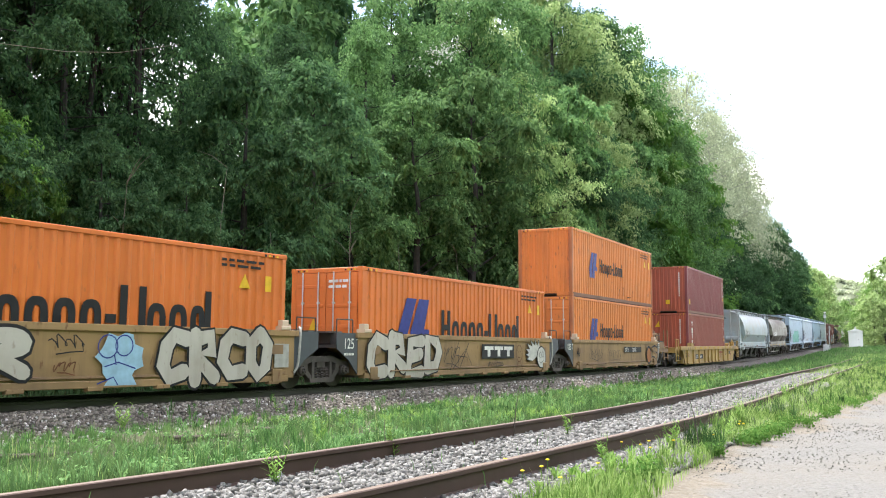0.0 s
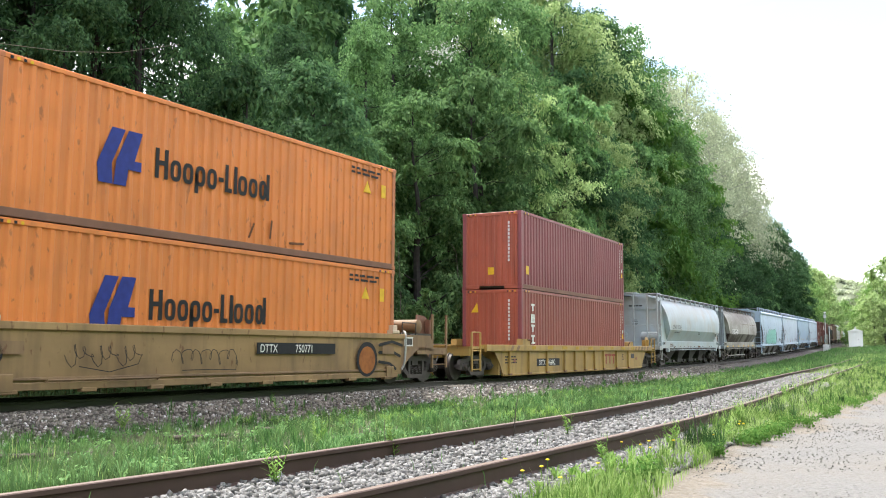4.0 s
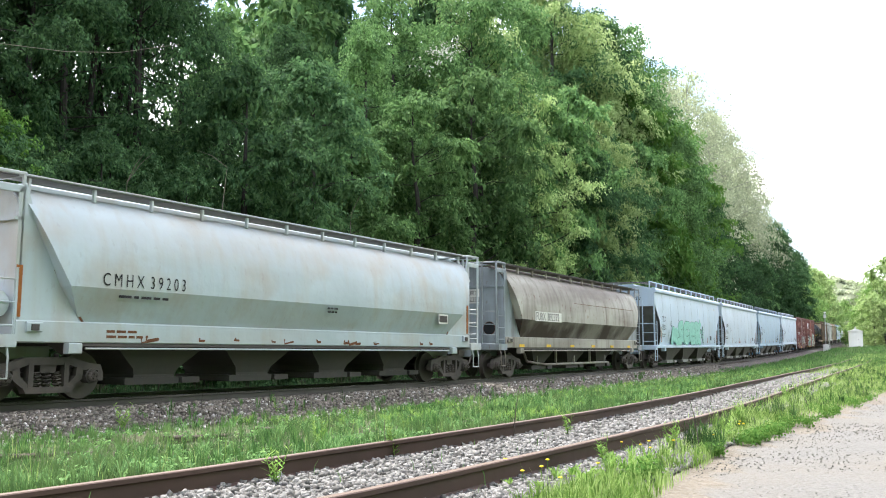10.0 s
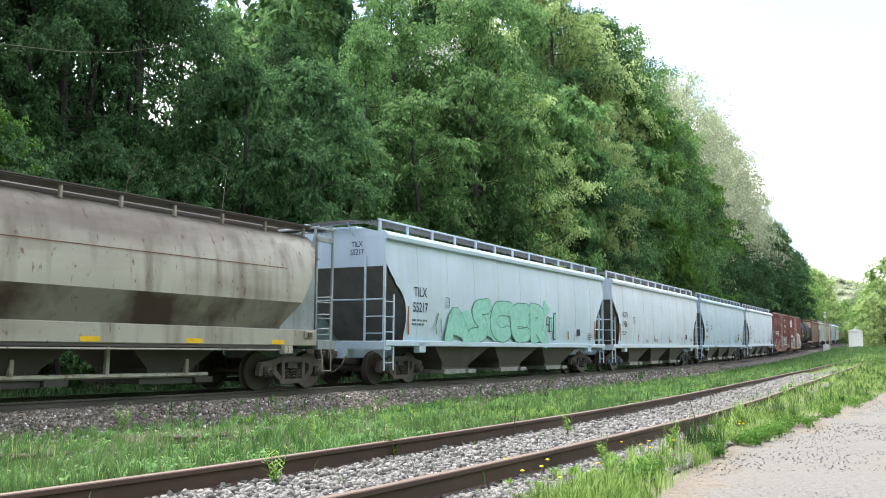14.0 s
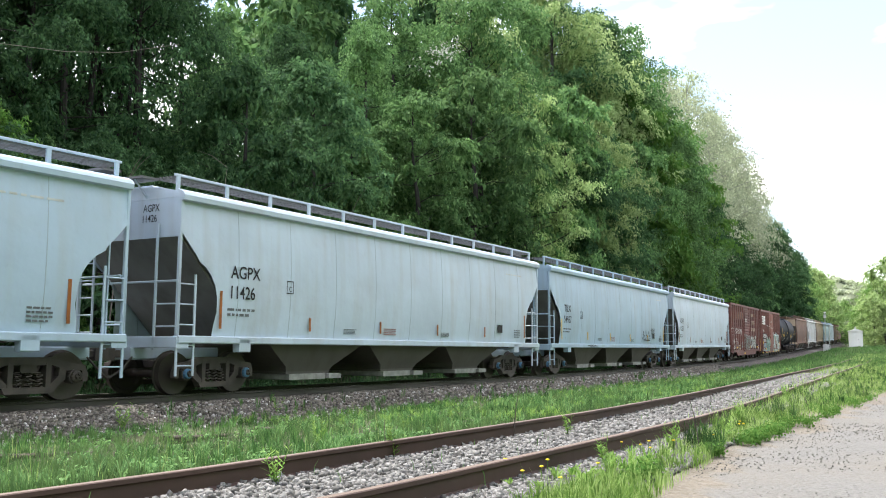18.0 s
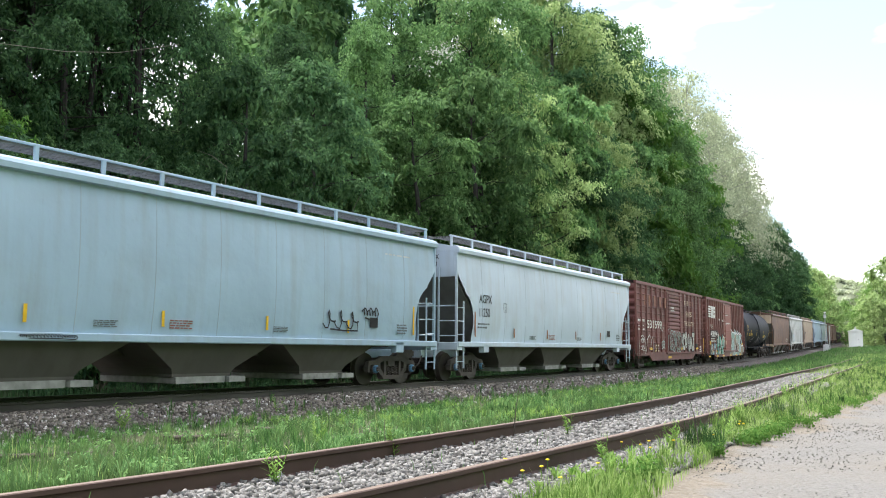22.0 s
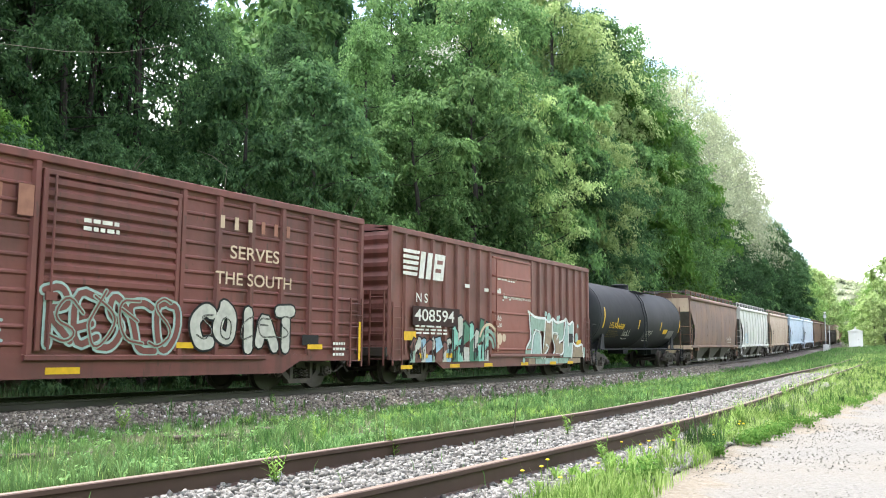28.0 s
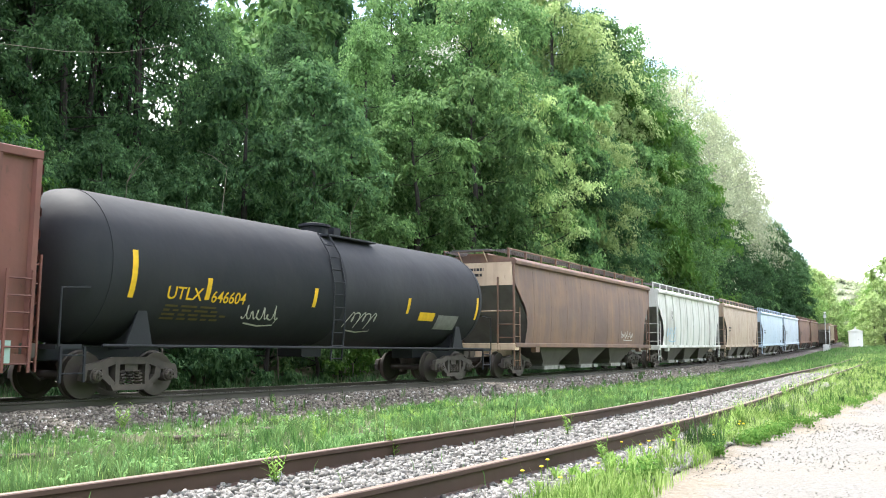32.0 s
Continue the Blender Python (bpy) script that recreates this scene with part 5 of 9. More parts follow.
def round_hopper(name_label, q, half, mat, dress, top_dark=None, low_mat=None, end_mat=None, pockets=(-4.4, -1.5, 1.5, 4.4), spacing=7.08):
    """An old round-bodied covered hopper with slanted body ends and plated end gussets."""
    car = thing("covered_hopper", name_label, "rail car", "covered hoppers in the train")
    end_mat = end_mat or mat
    prof = arc([(0.62, 3.86), (0.95, 3.80), (1.30, 3.55), (1.55, 2.95), (1.605, 2.4), (1.60, 2.08)], 2) 
    low = [(1.60, 2.08), (1.26, 1.46), (1.24, 1.10)]
    ring = [(x, z) for x, z in prof] + [(-x, z) for x, z in reversed(prof)]
    ys = []
    for e in (-1, 1):
        lean = lambda z: e * (half - 0.62 - 1.55 * (3.86 - z) / 2.7 * (0.55 + 0.45 * (3.86 - z) / 2.7))
        ys.append([(x, lean(z), z) for x, z in ring])
    mids = [[(x, y, z) for x, z in ring] for y in np.linspace(-half + 3.0, half - 3.0, 9)]
    part("barrel", G().loft([ys[0], *mids, ys[1]]), mat, car, smooth=True)
    belly = low + [(-x, z) for x, z in reversed(low)]
    tuck = lambda e: [(x, e * (half - 0.62 - 1.55 * (3.86 - z) / 2.7 * (0.55 + 0.45 * (3.86 - z) / 2.7)), z) for x, z in belly]
    part("lower_sheet", G().loft([tuck(-1), tuck(1)]), low_mat or mat, car, "smudged inward-sloping lower sheet" if low_mat else "")
    for s in (1, -1):
        part("sill_rod", G().tube([(s * 1.40, -half + 2.0, 0.96), (s * 1.40, half - 2.0, 0.96)], 0.02, 6), mat, car)
    for e in (1, -1):
        part("hand_rail", G().tube([(-1.3, e * (half + 0.02), 2.3), (1.3, e * (half + 0.02), 2.3)], 0.014, 5), end_mat, car)
        for s in (1, -1):
            y = e * (half - 0.30)
            part("stirrup_step", G().tube([(s * 1.34, y - 0.17, 1.05), (s * 1.40, y - 0.17, 0.8), (s * 1.40, y - 0.17, 0.45), (s * 1.40, y + 0.17, 0.45), (s * 1.40, y + 0.17, 0.8), (s * 1.34, y + 0.17, 1.05)], 0.02, 6), mat, car)
            part("jacking_pad", G().cbox(min(s * 1.3, s * 1.46), max(s * 1.3, s * 1.46), e * (half - 1.75) - 0.14, e * (half - 1.75) + 0.14, 0.86, 1.06, 0.02), mat, car)
            part("corner_box", G().cbox(min(s * 1.30, s * 1.40), max(s * 1.30, s * 1.40), e * (half - 0.95) - 0.15, e * (half - 0.95) + 0.15, 1.24, 1.42, 0.02), mat, car)
            part("latch", G().box(min(s * 1.40, s * 1.43), max(s * 1.40, s * 1.43), e * (half - 0.95) - 0.07, e * (half - 0.95) + 0.07, 1.27, 1.38), M_DARK, car)
    for k in range(7):                            # weld seams
        y = (-half + 2.6) + k * (2 * half - 5.2) / 6
        seam = [[(x * 1.003, y + d, 2.4 + (z - 2.4) * 1.003) for x, z in prof] for d in (-0.015, 0.015)]
        part("weld_seam", G().loft(seam, closed=False), mat, car)
    for e in (1, -1):
        gus = [(e * (half - 0.58), 3.72), (e * (half - 0.72), 3.84), (e * (half - 1.0), 3.0), (e * (half - 1.75), 1.7), (e * (half - 2.15), 1.12), (e * (half - 0.58), 1.12)]
        for s in (1, -1):
            part("end_gusset", G().prism(gus, "x", min(s * 1.27, s * 1.30), max(s * 1.27, s * 1.30)), end_mat, car)
        y0, y1 = sorted((e * (half - 0.66), e * (half - 0.60)))
        part("end_wall", G().box(-1.27, 1.27, y0, y1, 1.2, 3.30).prism([(-1.27, 3.3), (1.27, 3.3), (1.2, 3.55), (0.95, 3.78), (0.6, 3.9), (-0.6, 3.9), (-0.95, 3.78), (-1.2, 3.55)], "y", y0, y1)
             .box(-1.30, 1.30, min(e * (half - 0.66), e * (half - 0.52)), max(e * (half - 0.66), e * (half - 0.52)), 3.18, 3.24), end_mat, car)
        part("end_sill", G().cbox(-1.40, 1.40, min(e * (half - 0.62), e * (half + 0.05)), max(e * (half - 0.62), e * (half + 0.05)), 0.98, 1.20, 0.02).cbox(-0.35, 0.35, min(e * (half - 2.0), e * (half + 0.1)), max(e * (half - 2.0), e * (half + 0.1)), 0.75, 1.0, 0.03), end_mat, car)
        f0, f1 = sorted((e * (half - 0.02), e * (half + 0.04)))
        post = G()
        for x, z in ((-0.02, 4.0), (0.72, 4.0), (1.27, 4.04)):
            post.cbox(x - 0.03, x + 0.03, f0, f1, 1.15, z, 0.008)
        part("end_post", post, end_mat, car)
        part("end_ladder", G().tube([(0.72, e * half, 1.5), (1.27, e * half, 1.5)], 0.015, 5).tube([(0.72, e * half, 1.86), (1.27, e * half, 1.86)], 0.015, 5).tube([(0.72, e * half, 1.2), (1.27, e * half, 1.2)], 0.015, 5), end_mat, car)
        frame = G().cbox(-1.02, 1.30, f0, f1, 3.97, 4.03, 0.01)
        frame.cbox(-1.02, 1.30, min(e * (half - 0.72), e * (half - 0.67)), max(e * (half - 0.72), e * (half - 0.67)), 3.97, 4.02, 0.01)
        for x in (-1.0, 1.27):
            frame.cbox(x - 0.03, x + 0.03, min(e * (half - 0.70), e * half), max(e * (half - 0.70), e * half), 3.98, 4.04, 0.01)
        frame.cbox(1.24, 1.30, min(e * (half - 0.70), e * (half - 0.64)), max(e * (half - 0.70), e * (half - 0.64)), 1.2, 4.0, 0.008)
        frame.cbox(1.24, 1.30, min(e * (half - 0.70), e * half), max(e * (half - 0.70), e * half), 3.66, 3.80, 0.01)
        part("end_frame", frame, end_mat, car)
        part("end_grating", G().box(-0.85, 0.15, min(e * (half - 0.55), e * (half + 0.1)), max(e * (half - 0.55), e * (half + 0.1)), 4.05, 4.09), top_dark or end_mat, car, "small roof end platform")
        truck(car, e * spacing)
        coupler(car, e * half, e)
    for s in (1, -1):
        part("side_sill", G().cbox(min(s * 1.22, s * 1.34), max(s * 1.22, s * 1.34), -half + 0.62, half - 0.62, 1.06, 1.45, 0.02), mat, car)
        part("under_lip", G().box(min(s * 1.28, s * 1.42), max(s * 1.28, s * 1.36), -half + 1.9, half - 1.9, 1.0, 1.052), M_DARK, car)
    gates(car, pockets, M_CHUTE_SHADE, 1.10, 1.08, 1.28, M_CHUTE_SHADE)
    walk = G()
    for s in (1, -1):
        walk.cbox(min(s * 0.62, s * 1.12), max(s * 0.62, s * 1.12), -half + 0.1, half - 0.1, 3.98, 4.02, 0.01)
    part("running_board", walk, top_dark or M_GRATE, car)
    hatch = G().cbox(-0.5, 0.5, -half + 1.2, half - 1.2, 3.86, 4.0, 0.03)
    part("roof_hatch", hatch, top_dark or mat, car)
    for k in range(12):
        y = -half + 0.9 + k * (2 * half - 1.8) / 11
        for s in (1, -1):
            part("walk_bracket", G().cbox(min(s * 1.02, s * 1.10), max(s * 1.02, s * 1.10), y - 0.03, y + 0.03, 3.74, 4.0, 0.008), mat, car)
    rail = G()
    rail.tube([(1.13, -half + 0.1, 4.03), (1.13, half - 0.1, 4.03)], 0.02, 5)
    part("walk_edge", rail, top_dark or mat, car)
    for e in (1, -1):
        ladder(car, 1.30, e * (half - 0.62), e * (half - 0.05), 1.15, 2.35, 3, end_mat)
        ladder(car, e * (half + 0.03), -1.02, -0.58, 1.2, 3.98, 9, end_mat, face="end")
    dress(car, half)
    CARS.append((car, q, spacing, 0.0))
    return car


def dress_e(car, h):
    words("C M H X  3 9 2 0 3", car, -6.40, 2.13, 0.24, 1.612, M_BLACK, 0.74)
    bars(car, -6.0, 1.90, 1.2, 0.10, 1.59, 1, M_BLACK, seed=2)
    bars(car, 0.3, 1.86, 0.5, 0.18, 1.60, 2, M_BLACK, seed=3)
    patch("orange_marking", car, -h + 0.6, -h + 0.72, 1.5, 2.4, 1.303, M_TAG_ORANGE)
    patch("orange_marking", car, h - 0.76, h - 0.66, 1.5, 2.4, 1.303, M_TAG_ORANGE)
    patch("data_panel", car, h - 2.94, h - 2.41, 1.76, 2.04, 1.588, M_WHITE, "white-framed data panel")
    patch("data_panel", car, h - 2.9, h - 2.45, 1.80, 2.0, 1.592, M_DARK)
    rnd = random.Random(39)
    for k in range(14):                            # rust that has run from the lower seam
        y, z, n = rnd.uniform(-h + 2.2, h - 2.2), rnd.uniform(1.16, 1.2), rnd.uniform(0.08, 0.35)
        strokes("rust_smear", car, [[(y, z), (y + rnd.uniform(-0.05, 0.05), z - n * 0.3), (y + n, z - 0.04)]], rnd.uniform(0.03, 0.07), 1.345, M_RUST, "orange-brown rust smear")
    bars(car, -h + 2.5, 1.14, 0.9, 0.2, 1.344, 2, M_RUST, seed=5)
    bars(car, -0.45, 3.32, 0.95, 0.14, -h + 0.595, 1, M_BLACK, face="end", seed=18)
    bars(car, -0.25, 2.3, 0.3, 0.35, -h + 0.595, 4, M_PRINT, face="end", seed=19)
    wheel = G().tube([(-0.62 + 0.25 * math.cos(a), -h - 0.14, 1.78 + 0.25 * math.sin(a)) for a in np.linspace(0, 6.2832, 19)], 0.018, 5)
    for a in np.linspace(0, 5.236, 6):
        wheel.tube([(-0.62, -h - 0.12, 1.78), (-0.62 + 0.24 * math.cos(a), -h - 0.14, 1.78 + 0.24 * math.sin(a))], 0.014, 5)
    part("brake_wheel", wheel.lathe([(-0.06, 0.05), (0.06, 0.05)], 10, (-0.62, -h - 0.10, 1.78), "y"), M_GREY1, car, "spoked hand-brake wheel")
    for e in (1, -1):
        line = arc([(e * (h - 0.95), 3.15), (e * (h - 1.5), 2.1), (e * (h - 1.95), 1.5), (e * (h - 2.1), 1.25)], 1)
        strokes("rust_streak", car, [line[2:]], 0.05, 1.304, M_RUST, "rusty edge of the end gusset")
    part("brake_cylinder", G().lathe([(-0.5, 0.08), (-0.44, 0.24), (0.44, 0.24), (0.5, 0.08)], 14, (0.78, -h + 0.32, 1.72)), M_GREY1, car, "", True)


def dress_f(car, h):
    patch("number_panel", car, -5.72, -4.62, 2.05, 2.40, 1.604, M_WHITE)
    patch("number_panel", car, -4.58, -3.12, 2.05, 2.40, 1.604, M_WHITE)
    strokes("side_seam", car, [[(-1.6, 2.86), (h - 2.0, 2.86)]], 0.018, 1.577, M_RUST, "rusty horizontal seam")
    words("FURX", car, -5.66, 2.09, 0.275, 1.61, M_BLACK, 0.92)
    words("892392", car, -4.54, 2.09, 0.275, 1.61, M_BLACK, 0.98)
    for k in range(6):
        y = -h + 2.0 + k * (2 * h - 4.0) / 5
        patch("reflector", car, y - 0.22, y + 0.22, 1.09, 1.19, 1.344, M_TAG_YELLOW, "yellow reflector strip")
    patch("end_number_panel", car, -0.32, 0.32, 2.62, 3.12, -h + 0.595, M_WHITE, face="end")
    words("FURX", car, -0.24, 2.9, 0.17, -h + 0.588, M_BLACK, 0.85, "end")
    words("892392", car, -0.28, 2.67, 0.17, -h + 0.588, M_BLACK, 0.85, "end")
    pipe = G().tube([(0.9, -3.2, 0.42), (0.9, 4.6, 0.42)], 0.05).tube([(0.9, -5.3, 1.0), (0.9, -4.9, 0.55), (0.9, -3.2, 0.42)], 0.05)
    for y in (-4, -2, 0, 2, 4):
        pipe.box(0.86, 0.94, y - 0.04, y + 0.04, 0.42, 1.05)
    part("unloading_pipe", pipe, M_BEIGE, car)
    for e in (1, -1):
        part("access_hole", G().lathe([(0, 0.06), (0.01, 0.06)], 14, (1.342, e * (h - 0.8), 1.3)), M_BLACK, car, "round dark opening")
        for x in (-0.68, 0.72):
            part("access_hole", G().lathe([(-0.005, 0.22), (0.005, 0.22)], 20, (x, e * (h - 0.592), 1.74), "y"), M_BLACK, car, "round dark opening in the end wall")
            part("rust_ring", G().lathe([(-0.003, 0.235), (0.003, 0.235)], 20, (x, e * (h - 0.596), 1.74), "y"), M_RUST, car, "rusty rim of the opening")


def new_hopper(label, q, half, mat, dress, end_mat=None, spacing=7.15, h_top=4.08, ribs=0, pockets=(-4.0, 0, 4.0)):
    """A modern covered hopper: gently bowed sides cut back in a curve at the ends, slope sheets, roof walk."""
    car = thing("covered_hopper", label, "rail car", "covered hoppers in the train")
    end_mat = end_mat or mat
    zs = [h_top, 3.7, 3.36, 3.1, 2.86, 2.78, 2.66, 2.5, 2.3, 2.05, 1.75, 1.45, 1.2]
    cut = [0.0, 0.0, 0.02, 0.25, 0.48, 0.52, 0.72, 0.88, 1.0, 1.06, 1.08, 1.02, 1.0]
    bow = [1.50, 1.545, 1.57, 1.583, 1.592, 1.595, 1.597, 1.60, 1.598, 1.594, 1.577, 1.547, 1.52]
    for s in (1, -1):
        cols = []
        for f in np.linspace(-1, 1, 21):
            cols.append([(s * b, f * (half - c), z) for z, c, b in zip(zs, cut, bow)])
        part("side_sheet", G().loft(cols, closed=False), mat, car, smooth=True)
        seams = 9
        for k in range(seams):
            y = (-half + 1.7) + k * (2 * half - 3.4) / (seams - 1)
            rise = 0.05 if ribs else 0.003
            wd = 0.05 if ribs else 0.010
            g = G().loft([[(s * (b + r), y + d, z) for z, b in zip(zs[:], bow)] for d, r in ((-wd, -0.01), (-wd * 0.7, rise), (wd * 0.7, rise), (wd, -0.01))], closed=False)
            part("side_rib" if ribs else "weld_seam", g, mat if ribs or mat in (M_BROWN, M_TAN) else M_SEAM, car)
        part("top_chord", G().prism([(s * 1.46, h_top - 0.10), (s * 1.64, h_top - 0.07), (s * 1.65, h_top + 0.03), (s * 1.60, h_top + 0.10), (s * 1.44, h_top + 0.17)], "y", -half, half), mat, car)
        part("side_sill", G().cbox(min(s * 1.46, s * 1.63), max(s * 1.46, s * 1.63), -half, half, 1.08, 1.24, 0.02), mat, car)
        for e in (1, -1):
            part("corner_plate", G().cbox(min(s * 1.44, s * 1.63), max(s * 1.44, s * 1.63), min(e * (half - 2.1), e * (half - 1.75)), max(e * (half - 2.1), e * (half - 1.75)), 0.90, 1.20, 0.02), mat, car)
            part("corner_post", G().cbox(s * 1.53 - 0.04, s * 1.53 + 0.04, min(e * (half - 0.07), e * half), max(e * (half - 0.07), e * half), 1.2, h_top, 0.012), mat, car)
    part("roof", G().prism([(-1.5, h_top), (1.5, h_top), (1.46, h_top + 0.12), (0.9, h_top + 0.24), (0, h_top + 0.28), (-0.9, h_top + 0.24), (-1.46, h_top + 0.12)], "y", -half + 0.02, half - 0.02), mat, car)
    for k in range(5):
        y = (-half + 1.6) + k * (2 * half - 3.2) / 4
        part("roof_hatch", G().cbox(-0.42, 0.42, y - 1.35, y + 1.35, h_top + 0.26, h_top + 0.36, 0.03), mat, car)
    for e in (1, -1):
        a, b = e * (half - 0.03), e * (half - 0.07)
        part("end_wall", G().prism([(-1.48, 3.26), (1.48, 3.26), (1.46, h_top + 0.1), (0.9, h_top + 0.22), (-0.9, h_top + 0.22), (-1.46, h_top + 0.1)], "y", min(a, b), max(a, b)), end_mat, car)
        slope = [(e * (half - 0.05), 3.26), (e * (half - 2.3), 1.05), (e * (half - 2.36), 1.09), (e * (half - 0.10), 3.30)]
        part("slope_sheet", G().prism(slope, "x", -1.5, 1.5), M_SLOPE, car, "grey slope sheet, darkened for shade")
        part("end_sill", G().cbox(-1.6, 1.6, min(e * (half - 0.3), e * (half + 0.04)), max(e * (half - 0.3), e * (half + 0.04)), 0.98, 1.22, 0.02).cbox(-0.36, 0.36, min(e * (half - 2.4), e * (half + 0.1)), max(e * (half - 2.4), e * (half + 0.1)), 0.74, 1.0, 0.03), end_mat, car)
        post = G()
        post.tube([(-1.45, e * (half - 0.06), 2.35), (1.45, e * (half - 0.06), 2.35)], 0.025, 5)
        part("end_post", post, end_mat, car)
        ladder(car, 1.55, e * (half - 0.48), e * (half - 0.02), 0.42, 2.5, 5, mat)
        grip = G().cbox(0.90, 0.96, e * (half + 0.02) - 0.02, e * (half + 0.02) + 0.02, 0.95, 3.55, 0.006)
        for z in (1.0, 1.42, 1.88, 2.35):
            grip.tube([(0.93, e * (half + 0.02), z), (1.52, e * (half + 0.02), z)], 0.018, 5)
        part("end_ladder", grip, mat, car)
        ladder(car, e * (half + 0.02), -1.48, -1.0, 0.75, 4.1, 9, mat, "end")
        truck(car, e * spacing, CAP_BLUE if q in BLUE_CAPS else CAP)
        coupler(car, e * half, e)
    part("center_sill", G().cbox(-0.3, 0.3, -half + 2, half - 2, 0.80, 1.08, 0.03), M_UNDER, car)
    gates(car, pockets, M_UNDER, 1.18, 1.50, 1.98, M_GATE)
    for e in (1, -1):                                # roof end platform on two brackets
        part("end_grating", G().box(-0.75, 0.75, min(e * (half - 0.1), e * (half + 0.34)), max(e * (half - 0.1), e * (half + 0.34)), h_top + 0.40, h_top + 0.45), M_GRATE, car, "steel grating over the car's end")
        for x in (-0.5, 0.5):
            part("grating_bracket", G().tube([(x, e * (half + 0.32), h_top + 0.40), (x, e * (half - 0.04), h_top + 0.02)], 0.02, 5), end_mat, car)
    roof_walk(car, half - 0.15, h_top + 0.12, 1.28, mat)
    dress(car, half)
    CARS.append((car, q, spacing, 0.0))
    return car


BLUE_CAPS = (33.55, 52.1, 70.75)
SIDE = 1.612


def stock_marks(mark, number, strip, c_box=True):
    """Reporting marks, data blocks and orange strips of the modern hoppers."""
    def put(car, h):
        words(mark, car, -h + 1.45, 2.50, 0.27, SIDE, M_BLACK, 0.9)
        words(number, car, -h + 1.40, 2.06, 0.27, SIDE, M_BLACK, 0.85)
        bars(car, -h + 1.40, 1.66, 0.85, 0.22, SIDE - 0.03, 2, M_PRINT, seed=8)
        words(mark, car, 0.42, 3.82, 0.15, -h + 0.02, M_BLACK, 0.85, "end")
        words(number, car, 0.38, 3.60, 0.15, -h + 0.02, M_BLACK, 0.85, "end")
        if c_box:
            g = G()
            y, z, a = -h + 3.3, 2.26, 0.24
            for b in ((y, y + a, z, z + 0.02), (y, y + a, z + 0.28, z + 0.30), (y, y + 0.015, z, z + 0.3), (y + a - 0.015, y + a, z, z + 0.3)):
                g.box(SIDE - 0.004, SIDE, *b)
            part("test_box", g, M_BLACK, car)
            words("C", car, y + 0.07, z + 0.05, 0.12, SIDE, M_BLACK)
        for k in range(6):
            y = -h + 1.18 + k * (2 * h - 2.4) / 5
            patch("reflector", car, y - 0.035, y + 0.035, 1.40, 2.2 if k in (0, 5) else 1.72, SIDE - 0.012, strip, "worn orange strip")
        bars(car, -h + 5.6, 1.36, 0.55, 0.14, SIDE - 0.05, 4, M_PRINT, seed=11)
        bars(car, -h + 7.4, 1.36, 0.6, 0.2, SIDE - 0.05, 4, M_DOOR, seed=12)
        bars(car, 0.2 * h, 1.36, 0.5, 0.14, SIDE - 0.05, 4, M_PRINT, seed=13)
        patch("data_panel", car, h - 3.3, h - 2.95, 1.56, 1.82, SIDE - 0.015, M_BLACK, "black data panel")
        bars(car, h - 2.0, 1.40, 0.5, 0.3, SIDE - 0.04, 4, M_PRINT, seed=14)
        bars(car, h - 2.6, 3.55, 1.3, 0.08, 1.56, 1, M_GREY2, seed=15)
    return put


def dress_g(car, h):
    stock_marks("TILX", "55217", M_TAG_ORANGE)(car, h)
    for k, (a, b, z0, z1) in enumerate(((-5.0, -3.4, 1.28, 2.2), (-3.0, -0.9, 1.28, 2.4), (-1.0, 1.0, 1.28, 2.35), (0.6, 2.3, 1.28, 2.1))):   # fog of teal under the outlines
        lump = [((a + b) / 2 + (b - a) / 2 * (1 + 0.12 * math.sin(3 * j + k)) * math.cos(j * 0.349), max(1.26, (z0 + z1) / 2 + (z1 - z0) / 2 * (1 + 0.1 * math.sin(2 * j)) * math.sin(j * 0.349))) for j in range(18)]
        part("graffiti_patch", G().prism(lump, "x", SIDE - 0.004, SIDE + 0.001 + 0.0004 * k), M_TEAL, car, "teal spray patch")
    block_art(car, "ASCER", -5.4, 1.22, 7.7, 1.38, SIDE + 0.003, M_TEAL, M_SPRAY_GREEN, "large teal bubble graffiti with dark outline", 0.34, 0.022, 2, 31, 1.15, 0.1)
    part("graffiti_patch", G().prism([(1.55, 2.2), (2.0, 2.12), (2.6, 2.5), (2.1, 2.85), (1.88, 2.45)], "x", SIDE - 0.004, SIDE + 0.003), M_TEAL, car, "teal spray patch")
    for a, b, z0, z1 in ((2.3, 2.5, 1.92, 2.25), (2.54, 2.76, 1.66, 2.22), (2.96, 3.18, 1.36, 2.42)):
        o = part("graffiti_outline", G().prism([(a, z0), (b, z0 + 0.02), (b + 0.03, z1), (a + 0.02, z1 - 0.03)], "x", SIDE - 0.004, SIDE + 0.002), M_BLACK, car)
        part("graffiti_fill", G().prism([(a + 0.03, z0 + 0.04), (b - 0.03, z0 + 0.05), (b, z1 - 0.04), (a + 0.05, z1 - 0.06)], "x", SIDE - 0.004, SIDE + 0.005), M_TEAL, o, "teal block with black rim")
    strokes("graffiti", car, [[(-h + 2.75, 1.45), (-h + 2.7, 1.7), (-h + 2.85, 2.05)], [(-h + 3.05, 1.5), (-h + 3.0, 1.9)]], 0.05, SIDE + 0.003, M_SPRAY_GREEN)


